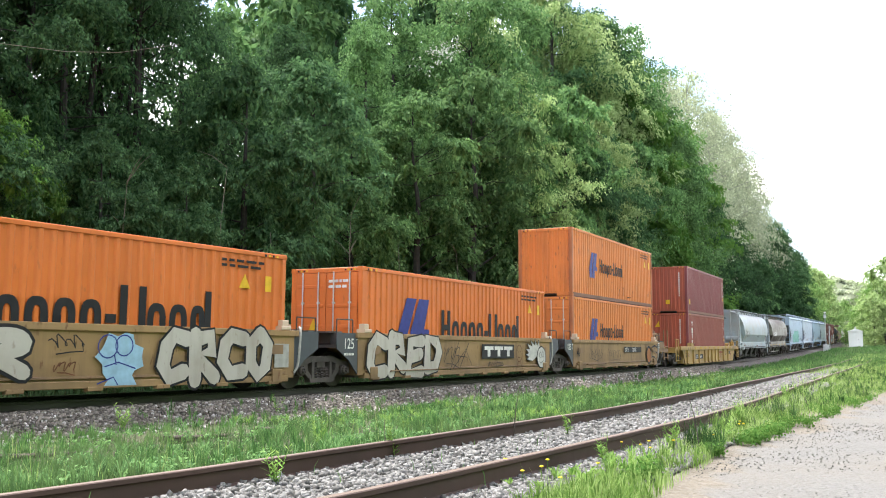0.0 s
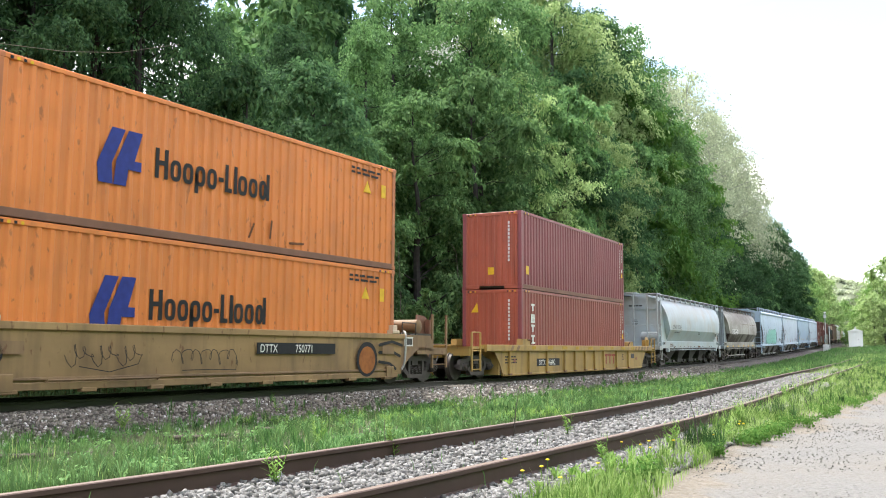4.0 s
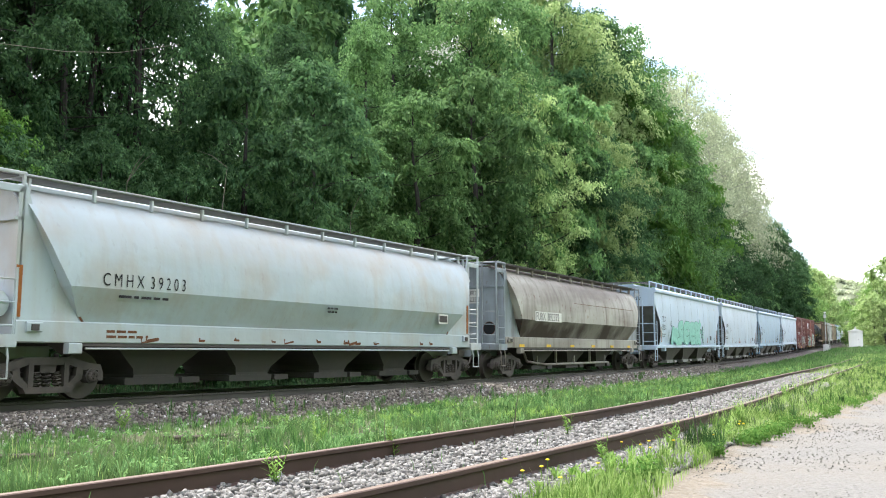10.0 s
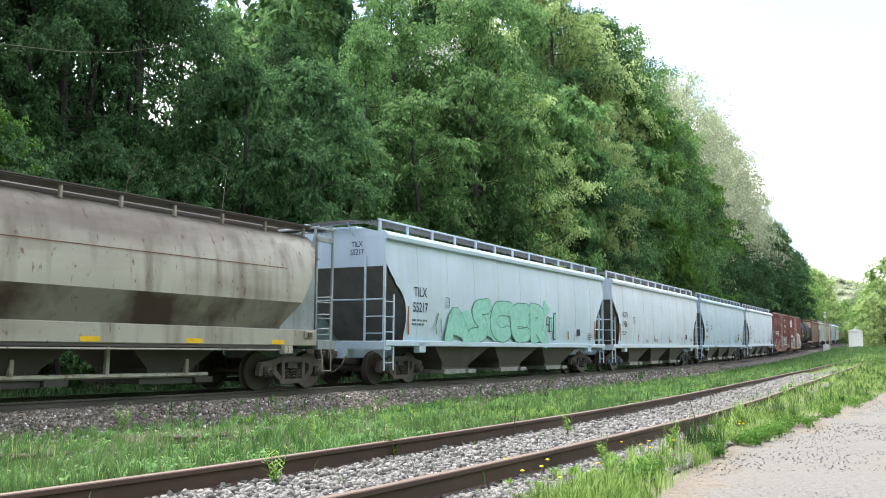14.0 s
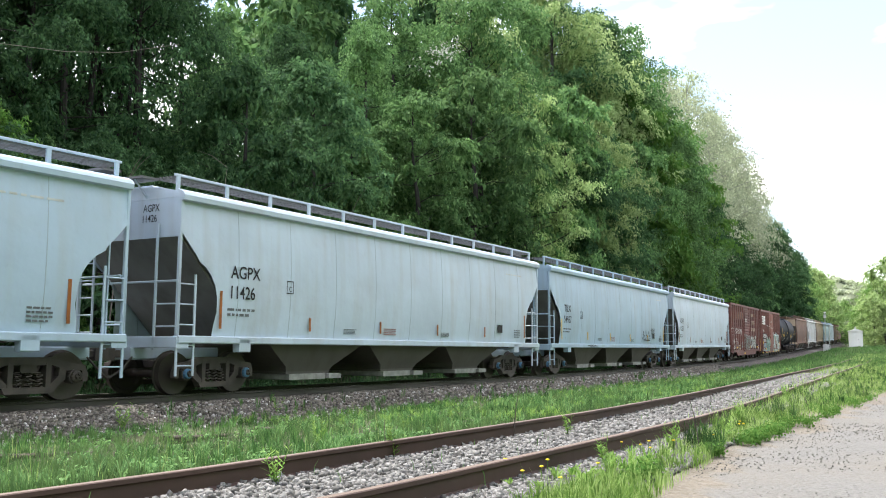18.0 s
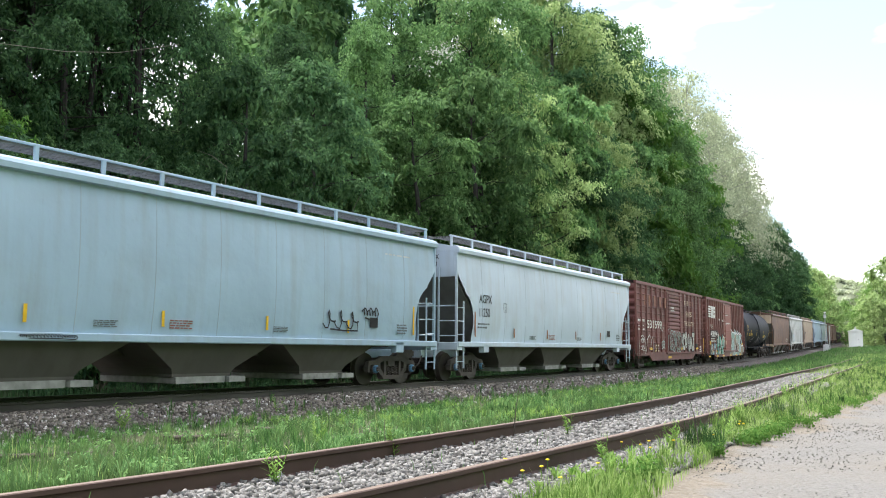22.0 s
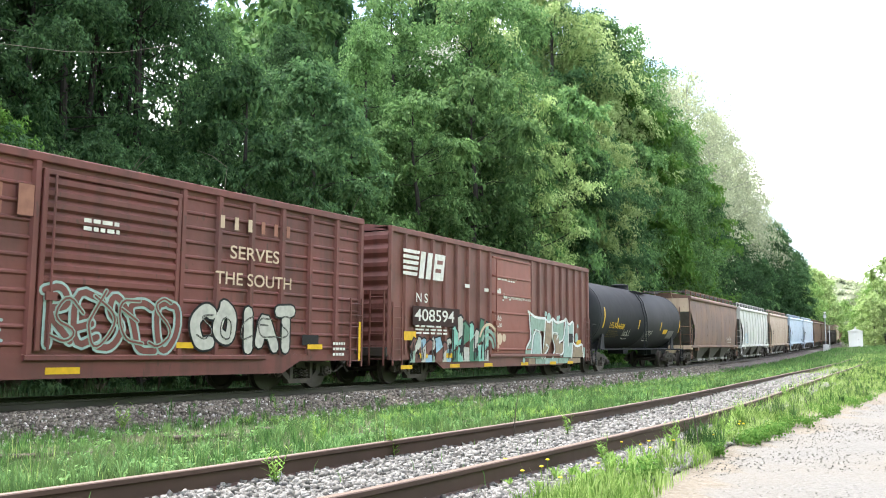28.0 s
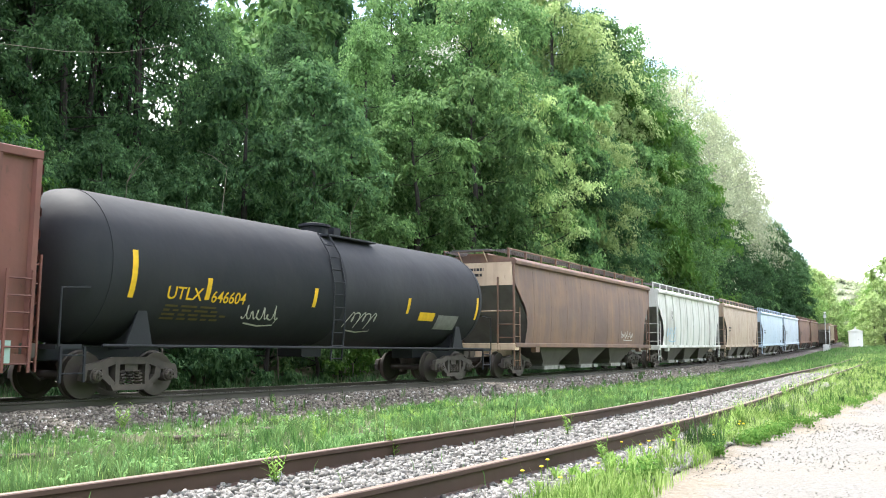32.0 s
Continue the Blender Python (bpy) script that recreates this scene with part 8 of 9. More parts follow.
for s, lat, h in ((17.2, -10.6, 7.6), (19.6, -10.4, 7.8), (21.8, -10.8, 8.0), (18.8, -12.8, 8.6), (21.2, -13.2, 9.0), (23.6, -12.6, 9.0), (25.4, -13.6, 9.4), (15.4, -10.4, 7.2), (16.4, -13, 8.2)):
    stand(NEAR[random.choice((0, 1, 1))], s, lat, h / 15)
for s, lat, h in ((22, -20, 10), (25, -23, 11), (29, -24, 11.5), (32, -27, 12.5), (27, -28, 13), (31, -33, 14), (36, -34, 14), (36, -29, 13), (40, -38, 15)):
    stand(DEEP[0], s, lat, h / 20)
for s, lat, h in ((9.6, -12.6, 15), (11.6, -14.4, 19), (14.2, -12.8, 17), (14.0, -17.5, 21), (16.6, -16.4, 20), (18.6, -19.6, 23), (10.8, -18.5, 21), (17.6, -23.0, 25)):
    stand(TALL[0], s, lat, h / 24)
for s, lat, h, proto in ((11.0, -8.6, 8.6, NEAR[2]), (13.4, -8.0, 8.2, NEAR[2]), (15.6, -8.2, 6.0, NEAR[2]), (80, -15, 34, TALL[0]), (75, -17, 33, TALL[1]), (86, -16, 35, TALL[0])):
    stand(proto, s, lat, h / (15 if proto in NEAR else 24))
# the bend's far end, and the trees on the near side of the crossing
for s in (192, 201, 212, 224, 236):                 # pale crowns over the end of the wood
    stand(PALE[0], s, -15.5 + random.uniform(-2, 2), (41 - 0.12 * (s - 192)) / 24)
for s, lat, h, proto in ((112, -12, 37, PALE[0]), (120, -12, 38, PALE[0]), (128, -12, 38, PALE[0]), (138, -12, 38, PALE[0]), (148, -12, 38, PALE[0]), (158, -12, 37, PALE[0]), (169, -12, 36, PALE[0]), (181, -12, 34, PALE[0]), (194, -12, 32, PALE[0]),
                         (134, -6.6, 14, NEAR[1]), (142, -6.4, 15, NEAR[1]), (156, -6.6, 17, NEAR[1]), (169, -6.4, 18, NEAR[1]), (182, -6.6, 21, NEAR[1]),
                         (150, -6.8, 15, NEAR[0]), (163, -7, 17, NEAR[1]), (176, -7, 20, NEAR[1]), (188, -7.5, 25, NEAR[1]), (199, -8, 24, NEAR[1]), (208, -9, 19, NEAR[0])):
    stand(proto, s, lat, h / (24 if proto in PALE else 15))
for s, lat in ((19, -25), (18, -28), (21, -37), (23, -44), (24, -35)):
    stand(DEEP[0], s, lat, random.uniform(0.85, 1.05))
for s, lat, h, proto in ((225, -12, 21, FAR[1]), (238, -7, 19, FAR[1]), (252, -10, 22, FAR[1]), (266, -8, 18, FAR[0]), (262, -5, 21, FAR[0]), (285, -8, 23, FAR[0]), (300, -6, 22, FAR[0]), (315, -4, 17, FAR[1]), (332, -2, 14, FAR[0]), (295, 1, 13, FAR[1]), (310, 4, 13, FAR[0]), (350, 6, 14, FAR[1]), (356, 12, 14, FAR[0]), (335, -14, 22, PALE[0]), (360, -6, 22, PALE[0]),
                         (180, 10.3, 13, FAR[1]), (174, 12.5, 16, FAR[0]), (166, 10.0, 9, FAR[0]), (192, 8.3, 10, FAR[0]), (205, 7.2, 12, PALE[0]), (222, 6.0, 11, FAR[1]), (158, 11.6, 7, FAR[0]), (178, 20.5, 13, FAR[1]), (190, 17.5, 12, FAR[0]), (166, 24, 15, FAR[0]), (172, 29, 17, FAR[1]), (150, 25.5, 9, FAR[1]), (200, 23, 18, FAR[0]), (215, 17, 14, FAR[1]),
                         (240, 16, 14, FAR[0]), (265, 18, 16, FAR[1]), (140, 30, 12, FAR[0]), (228, 24, 19, FAR[0]), (300, 17, 20, FAR[0]), (330, 22, 22, FAR[1])):
    stand(proto, s, lat, h / (24 if proto in TALL + PALE else 15))
for s, lat, k in ((118, 17.5, 1.0), (126, 16.2, 0.9), (134, 15.2, 0.8), (112, 19.5, 1.2), (145, 13.6, 0.8), (105, 21, 1.1), (160, 12.5, 0.9)):
    stand(random.choice(BUSH[:2]), s, lat, k)
for o in PROTOS:                                    # the first of each growth stands deep in the wood
    i = PROTOS.index(o)
    p = on_line(72 + 9 * i, -46 - 2 * (i % 3))
    o.matrix_basis = Matrix.Translation((p.x, p.y, ground_at(p.x, p.y)))
# white blossom in the canopy
for s, lat, z, n in ((44, -10.5, 17.4, 110), (46, -11.0, 17.9, 90)):
    p = on_line(s, lat)
    v, q = leaf_cloud([(p.x + random.uniform(-1.2, 1.2), p.y + random.uniform(-1.2, 1.2), z + random.uniform(-0.6, 0.6)) for _ in range(7)], [0.7] * 7, n, 0.15, np.random.default_rng(int(s)))
    tagged(new("blossom_branch", raw_mesh("blossom_branch", v, q, [M_BLOSSOM])), "white blossom showing in the tree canopy", "blossom", kind="stuff")


def bare_sapling(s, lat, h, seed):
    """A leafless young stem with a few thin, crooked branches."""
    rnd = random.Random(seed)
    p = on_line(s, lat)
    t = thing("bare_sapling", "thin leafless sapling in front of the dark wood", "tree", "bare saplings at the wood's edge", Matrix.Translation((p.x, p.y, ground_at(p.x, p.y))))
    tip = Vector((rnd.uniform(-0.6, 0.6), rnd.uniform(-0.9, 0.9), h))
    bend = [Vector((0, 0, -0.2))] + [tip * f + Vector((rnd.uniform(-0.12, 0.12), rnd.uniform(-0.2, 0.2), 0)) for f in (0.25, 0.5, 0.75, 1.0)]
    part("trunk", G().tube(bend, [0.035, 0.03, 0.022, 0.015, 0.006], 6), M_BARE, t)
    for k in range(rnd.randint(4, 7)):
        f, a = rnd.uniform(0.3, 0.9), rnd.uniform(0, 6.28)
        r = bend[min(4, 1 + int(f * 4))]
        d = Vector((math.cos(a), math.sin(a), rnd.uniform(0.2, 1.2))) * rnd.uniform(0.4, 1.1)
        part("branch", G().tube([r, r + d * 0.5 + Vector((0, 0, 0.1)), r + d], [0.014, 0.010, 0.004], 5), M_BARE, t)


for k, (s, lat, h) in enumerate(((13, -6.2, 5.0), (16.5, -6.4, 6.2), (18.2, -6.0, 4.6), (21, -6.5, 7.5), (24.5, -6.6, 5.5), (29, -6.4, 6.8), (33, -6.6, 5.0), (38.5, -6.5, 6.0))):
    bare_sapling(s, lat, h, 300 + k)
# a slack wire over the bank
wire = [on_line(s, -7.4, z) for s, z in ((10.5, 8.75), (12.9, 9.16), (13.55, 9.32), (15.55, 9.67), (17.5, 10.2), (20.0, 11.2))]
tagged(new("overhead_wire", G().tube(wire, 0.009, 5).mesh("overhead_wire", M_BARE)), "slack pale wire running into the trees", "wire")


def ridge(name, label, x0, x1, y0, depth, height, mat, leaf, count, seed, turn=0):
    """A solid wooded ridge with leaf clumps all over it; height is a function of x."""
    rng = np.random.default_rng(seed)
    nx, ny = 70, 16
    v = []
    for j in range(ny):
        for i in range(nx):
            x, y = x0 + (x1 - x0) * i / (nx - 1), y0 + depth * j / (ny - 1)
            z = height(x) * math.sin(0.5 * math.pi * min(1, (j + 0.4) / (ny * 0.7))) * 0.94 + 2.2 * noise.noise(Vector((x * 0.06, y * 0.06, seed))) + 1.2 * noise.noise(Vector((x * 0.17, y * 0.17, seed))) - 2
            v.append((x, y, z if j else -4))
    v = np.array(v)
    if turn:                                        # runs along y, rising towards +x
        v = v[:, [1, 0, 2]]
    q = [(j * nx + i, j * nx + i + 1, (j + 1) * nx + i + 1, (j + 1) * nx + i) for j in range(ny - 1) for i in range(nx - 1)]
    tagged(new(name, raw_mesh(name, v, q, [mat], True)), label, "woods", kind="stuff")
    pick = rng.integers(nx, len(v), 900)
    lv, lq = leaf_cloud(v[pick], rng.uniform(1.8, 4.2, 900), count, leaf, rng, 0.85, 0.5)
    tagged(new(name + "_canopy", raw_mesh(name, lv, lq, [mat])), label + ", its leaves", "woods", kind="stuff")


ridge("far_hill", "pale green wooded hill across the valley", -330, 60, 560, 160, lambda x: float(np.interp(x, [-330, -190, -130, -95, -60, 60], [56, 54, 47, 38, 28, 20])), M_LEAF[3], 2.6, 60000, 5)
ridge("far_woods", "yellow-green woods beyond the bend", -170, 190, 400, 60, lambda x: float(np.interp(x, [-170, -90, -60, -30, 40, 190], [22, 20, 15, 17, 24, 30])), M_LEAF[2], 1.8, 30000, 6)
# Unseen ridges added behind the viewer; the road one cuts low sky light.
ridge("road_side_woods", "unseen woods added behind the viewer to block low sky light", -130, 95, 37, 30, lambda x: 28 + 3 * math.sin(x * 0.07), M_LEAF[0], 1.0, 12000, 7, 1)
ridge("rear_woods", "unseen woods added behind the viewer to close the place", -45, 48, -150, -30, lambda x: 23 + 3 * math.sin(x * 0.09), M_LEAF[0], 1.0, 7000, 8)


# ---- grass, stones and weeds ----
def blades(x, y, z, height, width, rng):
    """Bent two-piece blades of grass."""
    n = len(x)
    a = rng.uniform(0, 6.2832, n)
    lean = rng.uniform(0.05, 0.6, n) * height
    dx, dy = np.cos(a), np.sin(a)
    sx, sy = -dy * width / 2, dx * width / 2
    p = np.stack([np.stack([x - sx, y - sy, z - 0.02], 1), np.stack([x + sx, y + sy, z - 0.02], 1),
                  np.stack([x + sx * 0.7 + dx * lean * 0.3, y + sy * 0.7 + dy * lean * 0.3, z + height * 0.6], 1),
                  np.stack([x - sx * 0.7 + dx * lean * 0.3, y - sy * 0.7 + dy * lean * 0.3, z + height * 0.6], 1),
                  np.stack([x + dx * lean, y + dy * lean, z + height], 1)], 1).reshape(-1, 3)
    i = np.arange(n)[:, None] * 5
    tri = np.concatenate([i + [0, 1, 2], i + [0, 2, 3], i + [3, 2, 4]], 1).reshape(-1, 3)
    return p, tri


def heights(x, y):
    lat = x - centre_x(y)
    out = np.empty(len(x))
    order = np.round(y / 0.5).astype(int)
    for k in np.unique(order):
        m = order == k
        out[m] = ground_rel(lat[m], k * 0.5)
    return out + grade(y)


def fbm(x, y, f, seed):
    return np.array([noise.noise(Vector((a * f, b * f, seed))) for a, b in zip(x, y)])


def worn(x, y):
    """How far the grass thins out: over the old buried track bed near the viewer, and towards the road's and the siding's edges."""
    lat = x - centre_x(y)
    bed = 0.30 * np.exp(-((lat - 5.0) / 1.7) ** 2) * np.clip((16 - y) / 8, 0, 1)
    road = 0.35 * np.clip(1 - (road_edge(y) - lat) / 0.45, 0, 1) * (lat > 12)
    stone = 0.4 * np.clip(1 - (lat - siding_lat(y) - 1.0) / 0.7, 0, 1) * (lat > siding_lat(y)) * (y < 14)
    return bed + road + stone


def grass_patch(name, label, n, y0, y1, lat0, lat1, h, w, seed, mat=None, thin=0.0, power=1.6):
    """Grass over a strip; lat0 and lat1 are functions of y. Nearer ground gets more blades."""
    rng = np.random.default_rng(seed)
    y = y0 + (y1 - y0) * rng.random(n) ** power
    f = rng.random(n)
    lat = lat0(y) * (1 - f) + lat1(y) * f
    x = centre_x(y) + lat
    c = fbm(x, y, 0.8, seed) + 0.5 * fbm(x, y, 2.7, seed + 3)
    keep = c - worn(x, y) > thin + rng.normal(0, 0.33, n)
    x, y, c = x[keep], y[keep], c[keep]
    hh = h * (0.55 + 0.45 * rng.random(len(x))) * np.clip(1.0 + 0.7 * c, 0.45, 1.7)
    grow = np.clip(0.8 + y / 40, 1, 2.6)
    v, t = blades(x, y, heights(x, y), hh, w * grow * rng.uniform(0.6, 1.3, len(x)), rng)
    tagged(new(name, raw_mesh(name, v, t, [mat or M_GRASS])), label, "grass", kind="stuff")


def tufts(name, label, n, y0, y1, lat0, lat1, h, w, mat, seed, thin=0.0, per=16, power=1.6, spread=0.6):
    """Clumps of pointed leaves that rise and bend outwards from one root."""
    rng = np.random.default_rng(seed)
    y = y0 + (y1 - y0) * rng.random(n) ** power
    f = rng.random(n)
    x = centre_x(y) + lat0(y) * (1 - f) + lat1(y) * f
    c = fbm(x, y, 0.7, seed) + 0.5 * fbm(x, y, 2.3, seed + 5)
    keep = c - worn(x, y) > thin + rng.normal(0, 0.22, n)
    x, y, c = x[keep], y[keep], c[keep]
    z, m = heights(x, y), len(x)
    tall = h * (0.5 + 0.8 * rng.random(m)) * np.clip(1 + 0.6 * c, 0.6, 1.5)
    root = np.repeat(np.stack([x, y, z], 1), per, 0)
    k = len(root)
    L = np.repeat(tall, per) * rng.uniform(0.35, 1.0, k)
    a = rng.uniform(0, 6.2832, k)
    out = np.stack([np.cos(a), np.sin(a), np.zeros(k)], 1)
    side = np.stack([-np.sin(a), np.cos(a), np.zeros(k)], 1)
    lean = (L * spread * rng.uniform(0.1, 1.0, k))[:, None]
    W = (w * np.clip(0.8 + root[:, 1] / 40, 1, 2.4) * rng.uniform(0.6, 1.4, k))[:, None] / 2
    up = np.array([0, 0, 1.0])
    start = root + out * rng.uniform(0, 0.03, k)[:, None] + up * (np.repeat(tall, per) * rng.uniform(-0.05, 0.35, k))[:, None]
    mid = start + out * lean * 0.4 + up * (L * 0.6)[:, None]
    tip = start + out * lean + up * (L * rng.uniform(0.7, 1.0, k))[:, None]
    v = np.stack([start, mid - side * W, tip, mid + side * W], 1).reshape(-1, 3)
    tagged(new(name, raw_mesh(name, v, np.arange(k * 4).reshape(-1, 4), [mat])), label, "plants", kind="stuff")


strip0, strip1 = (lambda y: 3.3 + 0 * y), (lambda y: siding_lat(y) - 0.95)
verge0, verge1 = (lambda y: siding_lat(y) + np.interp(y, [4, 6, 10, 15, 25], [1.55, 1.42, 1.2, 0.75, 0.6])), (lambda y: road_edge(y) + 0.05)
grass_patch("grass_strip", "lush green grass between the two tracks", 130000, 3.2, 62, strip0, strip1, 0.14, 0.0062, 21, thin=-0.02)
grass_patch("seeding_grass", "pale seeding grass standing over the strip", 5000, 3.2, 50, strip0, strip1, 0.30, 0.005, 29, M_HAY, thin=0.15)
tufts("dark_tufts", "dark green grass clumps between the tracks", 6000, 3.2, 58, strip0, strip1, 0.17, 0.0072, M_GRASS, 51, -0.02, 22)
tufts("shade_tufts", "deep green weeds between the tracks", 2400, 3.2, 55, strip0, strip1, 0.15, 0.0095, M_LEAF[0], 52, 0.05, 22, spread=0.9)
tufts("lime_tufts", "light green young weeds between the tracks", 900, 12, 50, strip0, strip1, 0.15, 0.0095, M_LIME, 53, 0.16, 26, spread=1.0)
tufts("ballast_weeds", "thin weeds creeping into the ballast", 500, 5, 50, lambda y: 2.2 + 0 * y, lambda y: 4.0 + 0 * y, 0.24, 0.012, M_GRASS, 27, 0.1, 14)
grass_patch("grass_verge", "grass and weeds between siding and road", 42000, 4.6, 95, verge0, verge1, 0.15, 0.0062, 22, M_HAY, thin=-0.12)
grass_patch("verge_tufts", "tall seeding grass along the verge", 7000, 5.0, 60, verge0, verge1, 0.30, 0.0045, 28, M_HAY, thin=0.05)
tufts("verge_weeds", "light green leafy weeds on the verge", 1700, 4.6, 80, verge0, verge1, 0.15, 0.009, M_LIME, 54, 0.0, 22, spread=0.9)
tufts("verge_clumps", "green grass clumps on the verge", 1500, 8.5, 80, verge0, verge1, 0.19, 0.0075, M_GRASS, 55, -0.05, 20)
tufts("near_weeds", "bright leafy weeds by the road's edge", 110, 4.7, 9.5, lambda y: 12.6 + 0 * y, lambda y: 13.25 + 0 * y, 0.13, 0.016, M_LIME, 56, -0.2, 26, 1.0, 0.9)
for k in range(16):                                 # dandelions on the verge
    s, lat = random.uniform(5.2, 12), random.uniform(12.5, 13.3)
    p = on_line(s, lat)
    z = ground_at(p.x, p.y)
    g = G().tube([(p.x, p.y, z - 0.02), (p.x + 0.01, p.y, z + random.uniform(0.10, 0.17))], 0.003, 4)
    t = thing("dandelion", "yellow dandelion in the verge", "flower", "dandelions on the verge", Matrix.Translation((p.x, p.y, z)))
    hh = random.uniform(0.10, 0.17)
    part("stem", G().tube([(0, 0, -0.02), (0.01, 0, hh)], 0.003, 4), M_GRASS, t)
    part("flower_head", G().lathe([(0, 0.004), (0.008, 0.018), (0.014, 0.014)], 8, (0.01, 0, hh - 0.004), "z"), M_DANDELION, t)
# Dark leaf colour here stands in for shade on the bank behind the train.
grass_patch("grass_far_bank", "rough grass beyond the main line", 16000, 4, 70, lambda y: -3.0 + 0 * y, lambda y: -6.5 + 0 * y, 0.4, 0.02, 23, M_LEAF[1], thin=-0.3)
grass_patch("grass_far_strip", "grass strip towards the crossing", 16000, 55, 136, lambda y: 2.8 + 0 * y, lambda y: 13.5 + 0 * y, 0.26, 0.022, 24, thin=-0.5, power=1.2)
grass_patch("siding_weeds", "thin weeds among the siding's stones", 1800, 2.5, 60, lambda y: siding_lat(y) - 0.6, lambda y: siding_lat(y) + 2.0, 0.16, 0.011, 25, thin=0.3)


grass_patch("overgrown_siding", "grass growing over the far end of the siding", 9000, 30, 96, lambda y: siding_lat(y) - 0.95, lambda y: siding_lat(y) + 1.0, 0.17, 0.010, 26, M_HAY, thin=0.12, power=0.8)
grass_patch("siding_rail_grass", "grass hanging over the outer siding rail", 5000, 12, 60, lambda y: siding_lat(y) + 0.5, lambda y: siding_lat(y) + 1.2, 0.20, 0.006, 36, M_HAY, thin=0.28, power=1.2)


def ground_leaves(name, label, n, y0, y1, lat0, lat1, size, mat, seed):
    """Low broad-leaved plants spread among the grass."""
    rng = np.random.default_rng(seed)
    m = n // 14
    y = y0 + (y1 - y0) * rng.random(m) ** 1.7
    f = rng.random(m)
    x = centre_x(y) + lat0(y) * (1 - f) + lat1(y) * f
    keep = fbm(x, y, 0.7, seed) > 0.02
    x, y = x[keep], y[keep]
    z = heights(x, y)
    v, q = leaf_cloud(np.stack([x, y, z + 0.07], 1), 0.05 + 0.10 * rng.random(len(x)), n, size, rng, 0.8, 0.2)
    tagged(new(name, raw_mesh(name, v, q, [mat])), label, "plants", kind="stuff")


ground_leaves("strip_clover", "low broad-leaved plants among the grass", 20000, 3.5, 45, lambda y: 3.4 + 0 * y, lambda y: siding_lat(y) - 1.0, 0.042, M_LEAF[0], 41)
ground_leaves("verge_clover", "low broad-leaved weeds on the verge", 14000, 6.0, 40, lambda y: siding_lat(y) + 1.6, lambda y: 13.4 + 0 * y, 0.038, M_LEAF[4], 42)


def stones(name, label, n, y0, y1, lat0, lat1, size, mat, seed, lift=0.4, power=1.5):
    """Crushed stones, each a rough lump of eight corners."""
    rng = np.random.default_rng(seed)
    y = y0 + (y1 - y0) * rng.random(n) ** power
    f = rng.random(n)
    lat = lat0(y) * (1 - f) + lat1(y) * f
    x = centre_x(y) + lat
    z = heights(x, y)
    base = np.array([(-1, -1, -1), (1, -1, -1), (1, 1, -1), (-1, 1, -1), (-1, -1, 1), (1, -1, 1), (1, 1, 1), (-1, 1, 1)], float) * 0.58
    quad = np.array([(0, 3, 2, 1), (4, 5, 6, 7), (0, 1, 5, 4), (1, 2, 6, 5), (2, 3, 7, 6), (3, 0, 4, 7)])
    s = size * rng.uniform(0.55, 1.35, n) * np.clip(0.85 + y / 40, 1, 2.2)
    v = base[None] * (1 + rng.uniform(-0.4, 0.4, (n, 8, 3)))
    v = v * (s[:, None] * rng.uniform(0.6, 1.1, (n, 3)))[:, None, :]
    e1, e2 = rng.uniform(0, 6.28, n), rng.uniform(-0.7, 0.7, n)
    c, si, c2, s2 = np.cos(e1)[:, None], np.sin(e1)[:, None], np.cos(e2)[:, None], np.sin(e2)[:, None]
    X, Y, Z = v[..., 0], v[..., 1], v[..., 2]
    Y, Z = Y * c2 - Z * s2, Y * s2 + Z * c2
    X, Y = X * c - Y * si, X * si + Y * c
    v = np.stack([X + x[:, None], Y + y[:, None], Z + (z + s * lift * rng.uniform(0.2, 1.2, n))[:, None]], -1).reshape(-1, 3)
    q = (np.arange(n)[:, None, None] * 8 + quad[None]).reshape(-1, 4)
    tagged(new(name, raw_mesh(name, v, q, [mat])), label, "stones", kind="stuff")


stones("siding_ballast", "loose grey crushed stone between the siding rails", 42000, 2.5, 40, lambda y: siding_lat(y) - 0.70, lambda y: siding_lat(y) + 0.70, 0.027, M_STONE_GREY, 31, 0.95)
stones("siding_shoulder", "grey crushed stone outside the siding rail", 38000, 2.5, 30, lambda y: siding_lat(y) + 0.82, lambda y: siding_lat(y) + np.interp(y, [6, 16], [1.75, 1.3]), 0.025, M_STONE_GREY, 32, 0.8)
stones("main_ballast", "brown-grey ballast along the main line", 22000, 6, 62, lambda y: 1.15 + 0 * y, lambda y: 3.3 + 0 * y, 0.033, M_STONE_BROWN, 33)
stones("pale_ballast_flecks", "pale limestone pieces strewn on the main ballast", 1500, 6, 50, lambda y: 1.6 + 0 * y, lambda y: 3.9 + 0 * y, 0.030, M_STONE_WHITE, 35, 0.9)
stones("road_gravel", "loose gravel on the road's edge", 12000, 3.0, 34, lambda y: 13.45 + 0 * y, lambda y: 17.5 + 0 * y, 0.0085, M_STONE_ROAD, 34, 0.2)


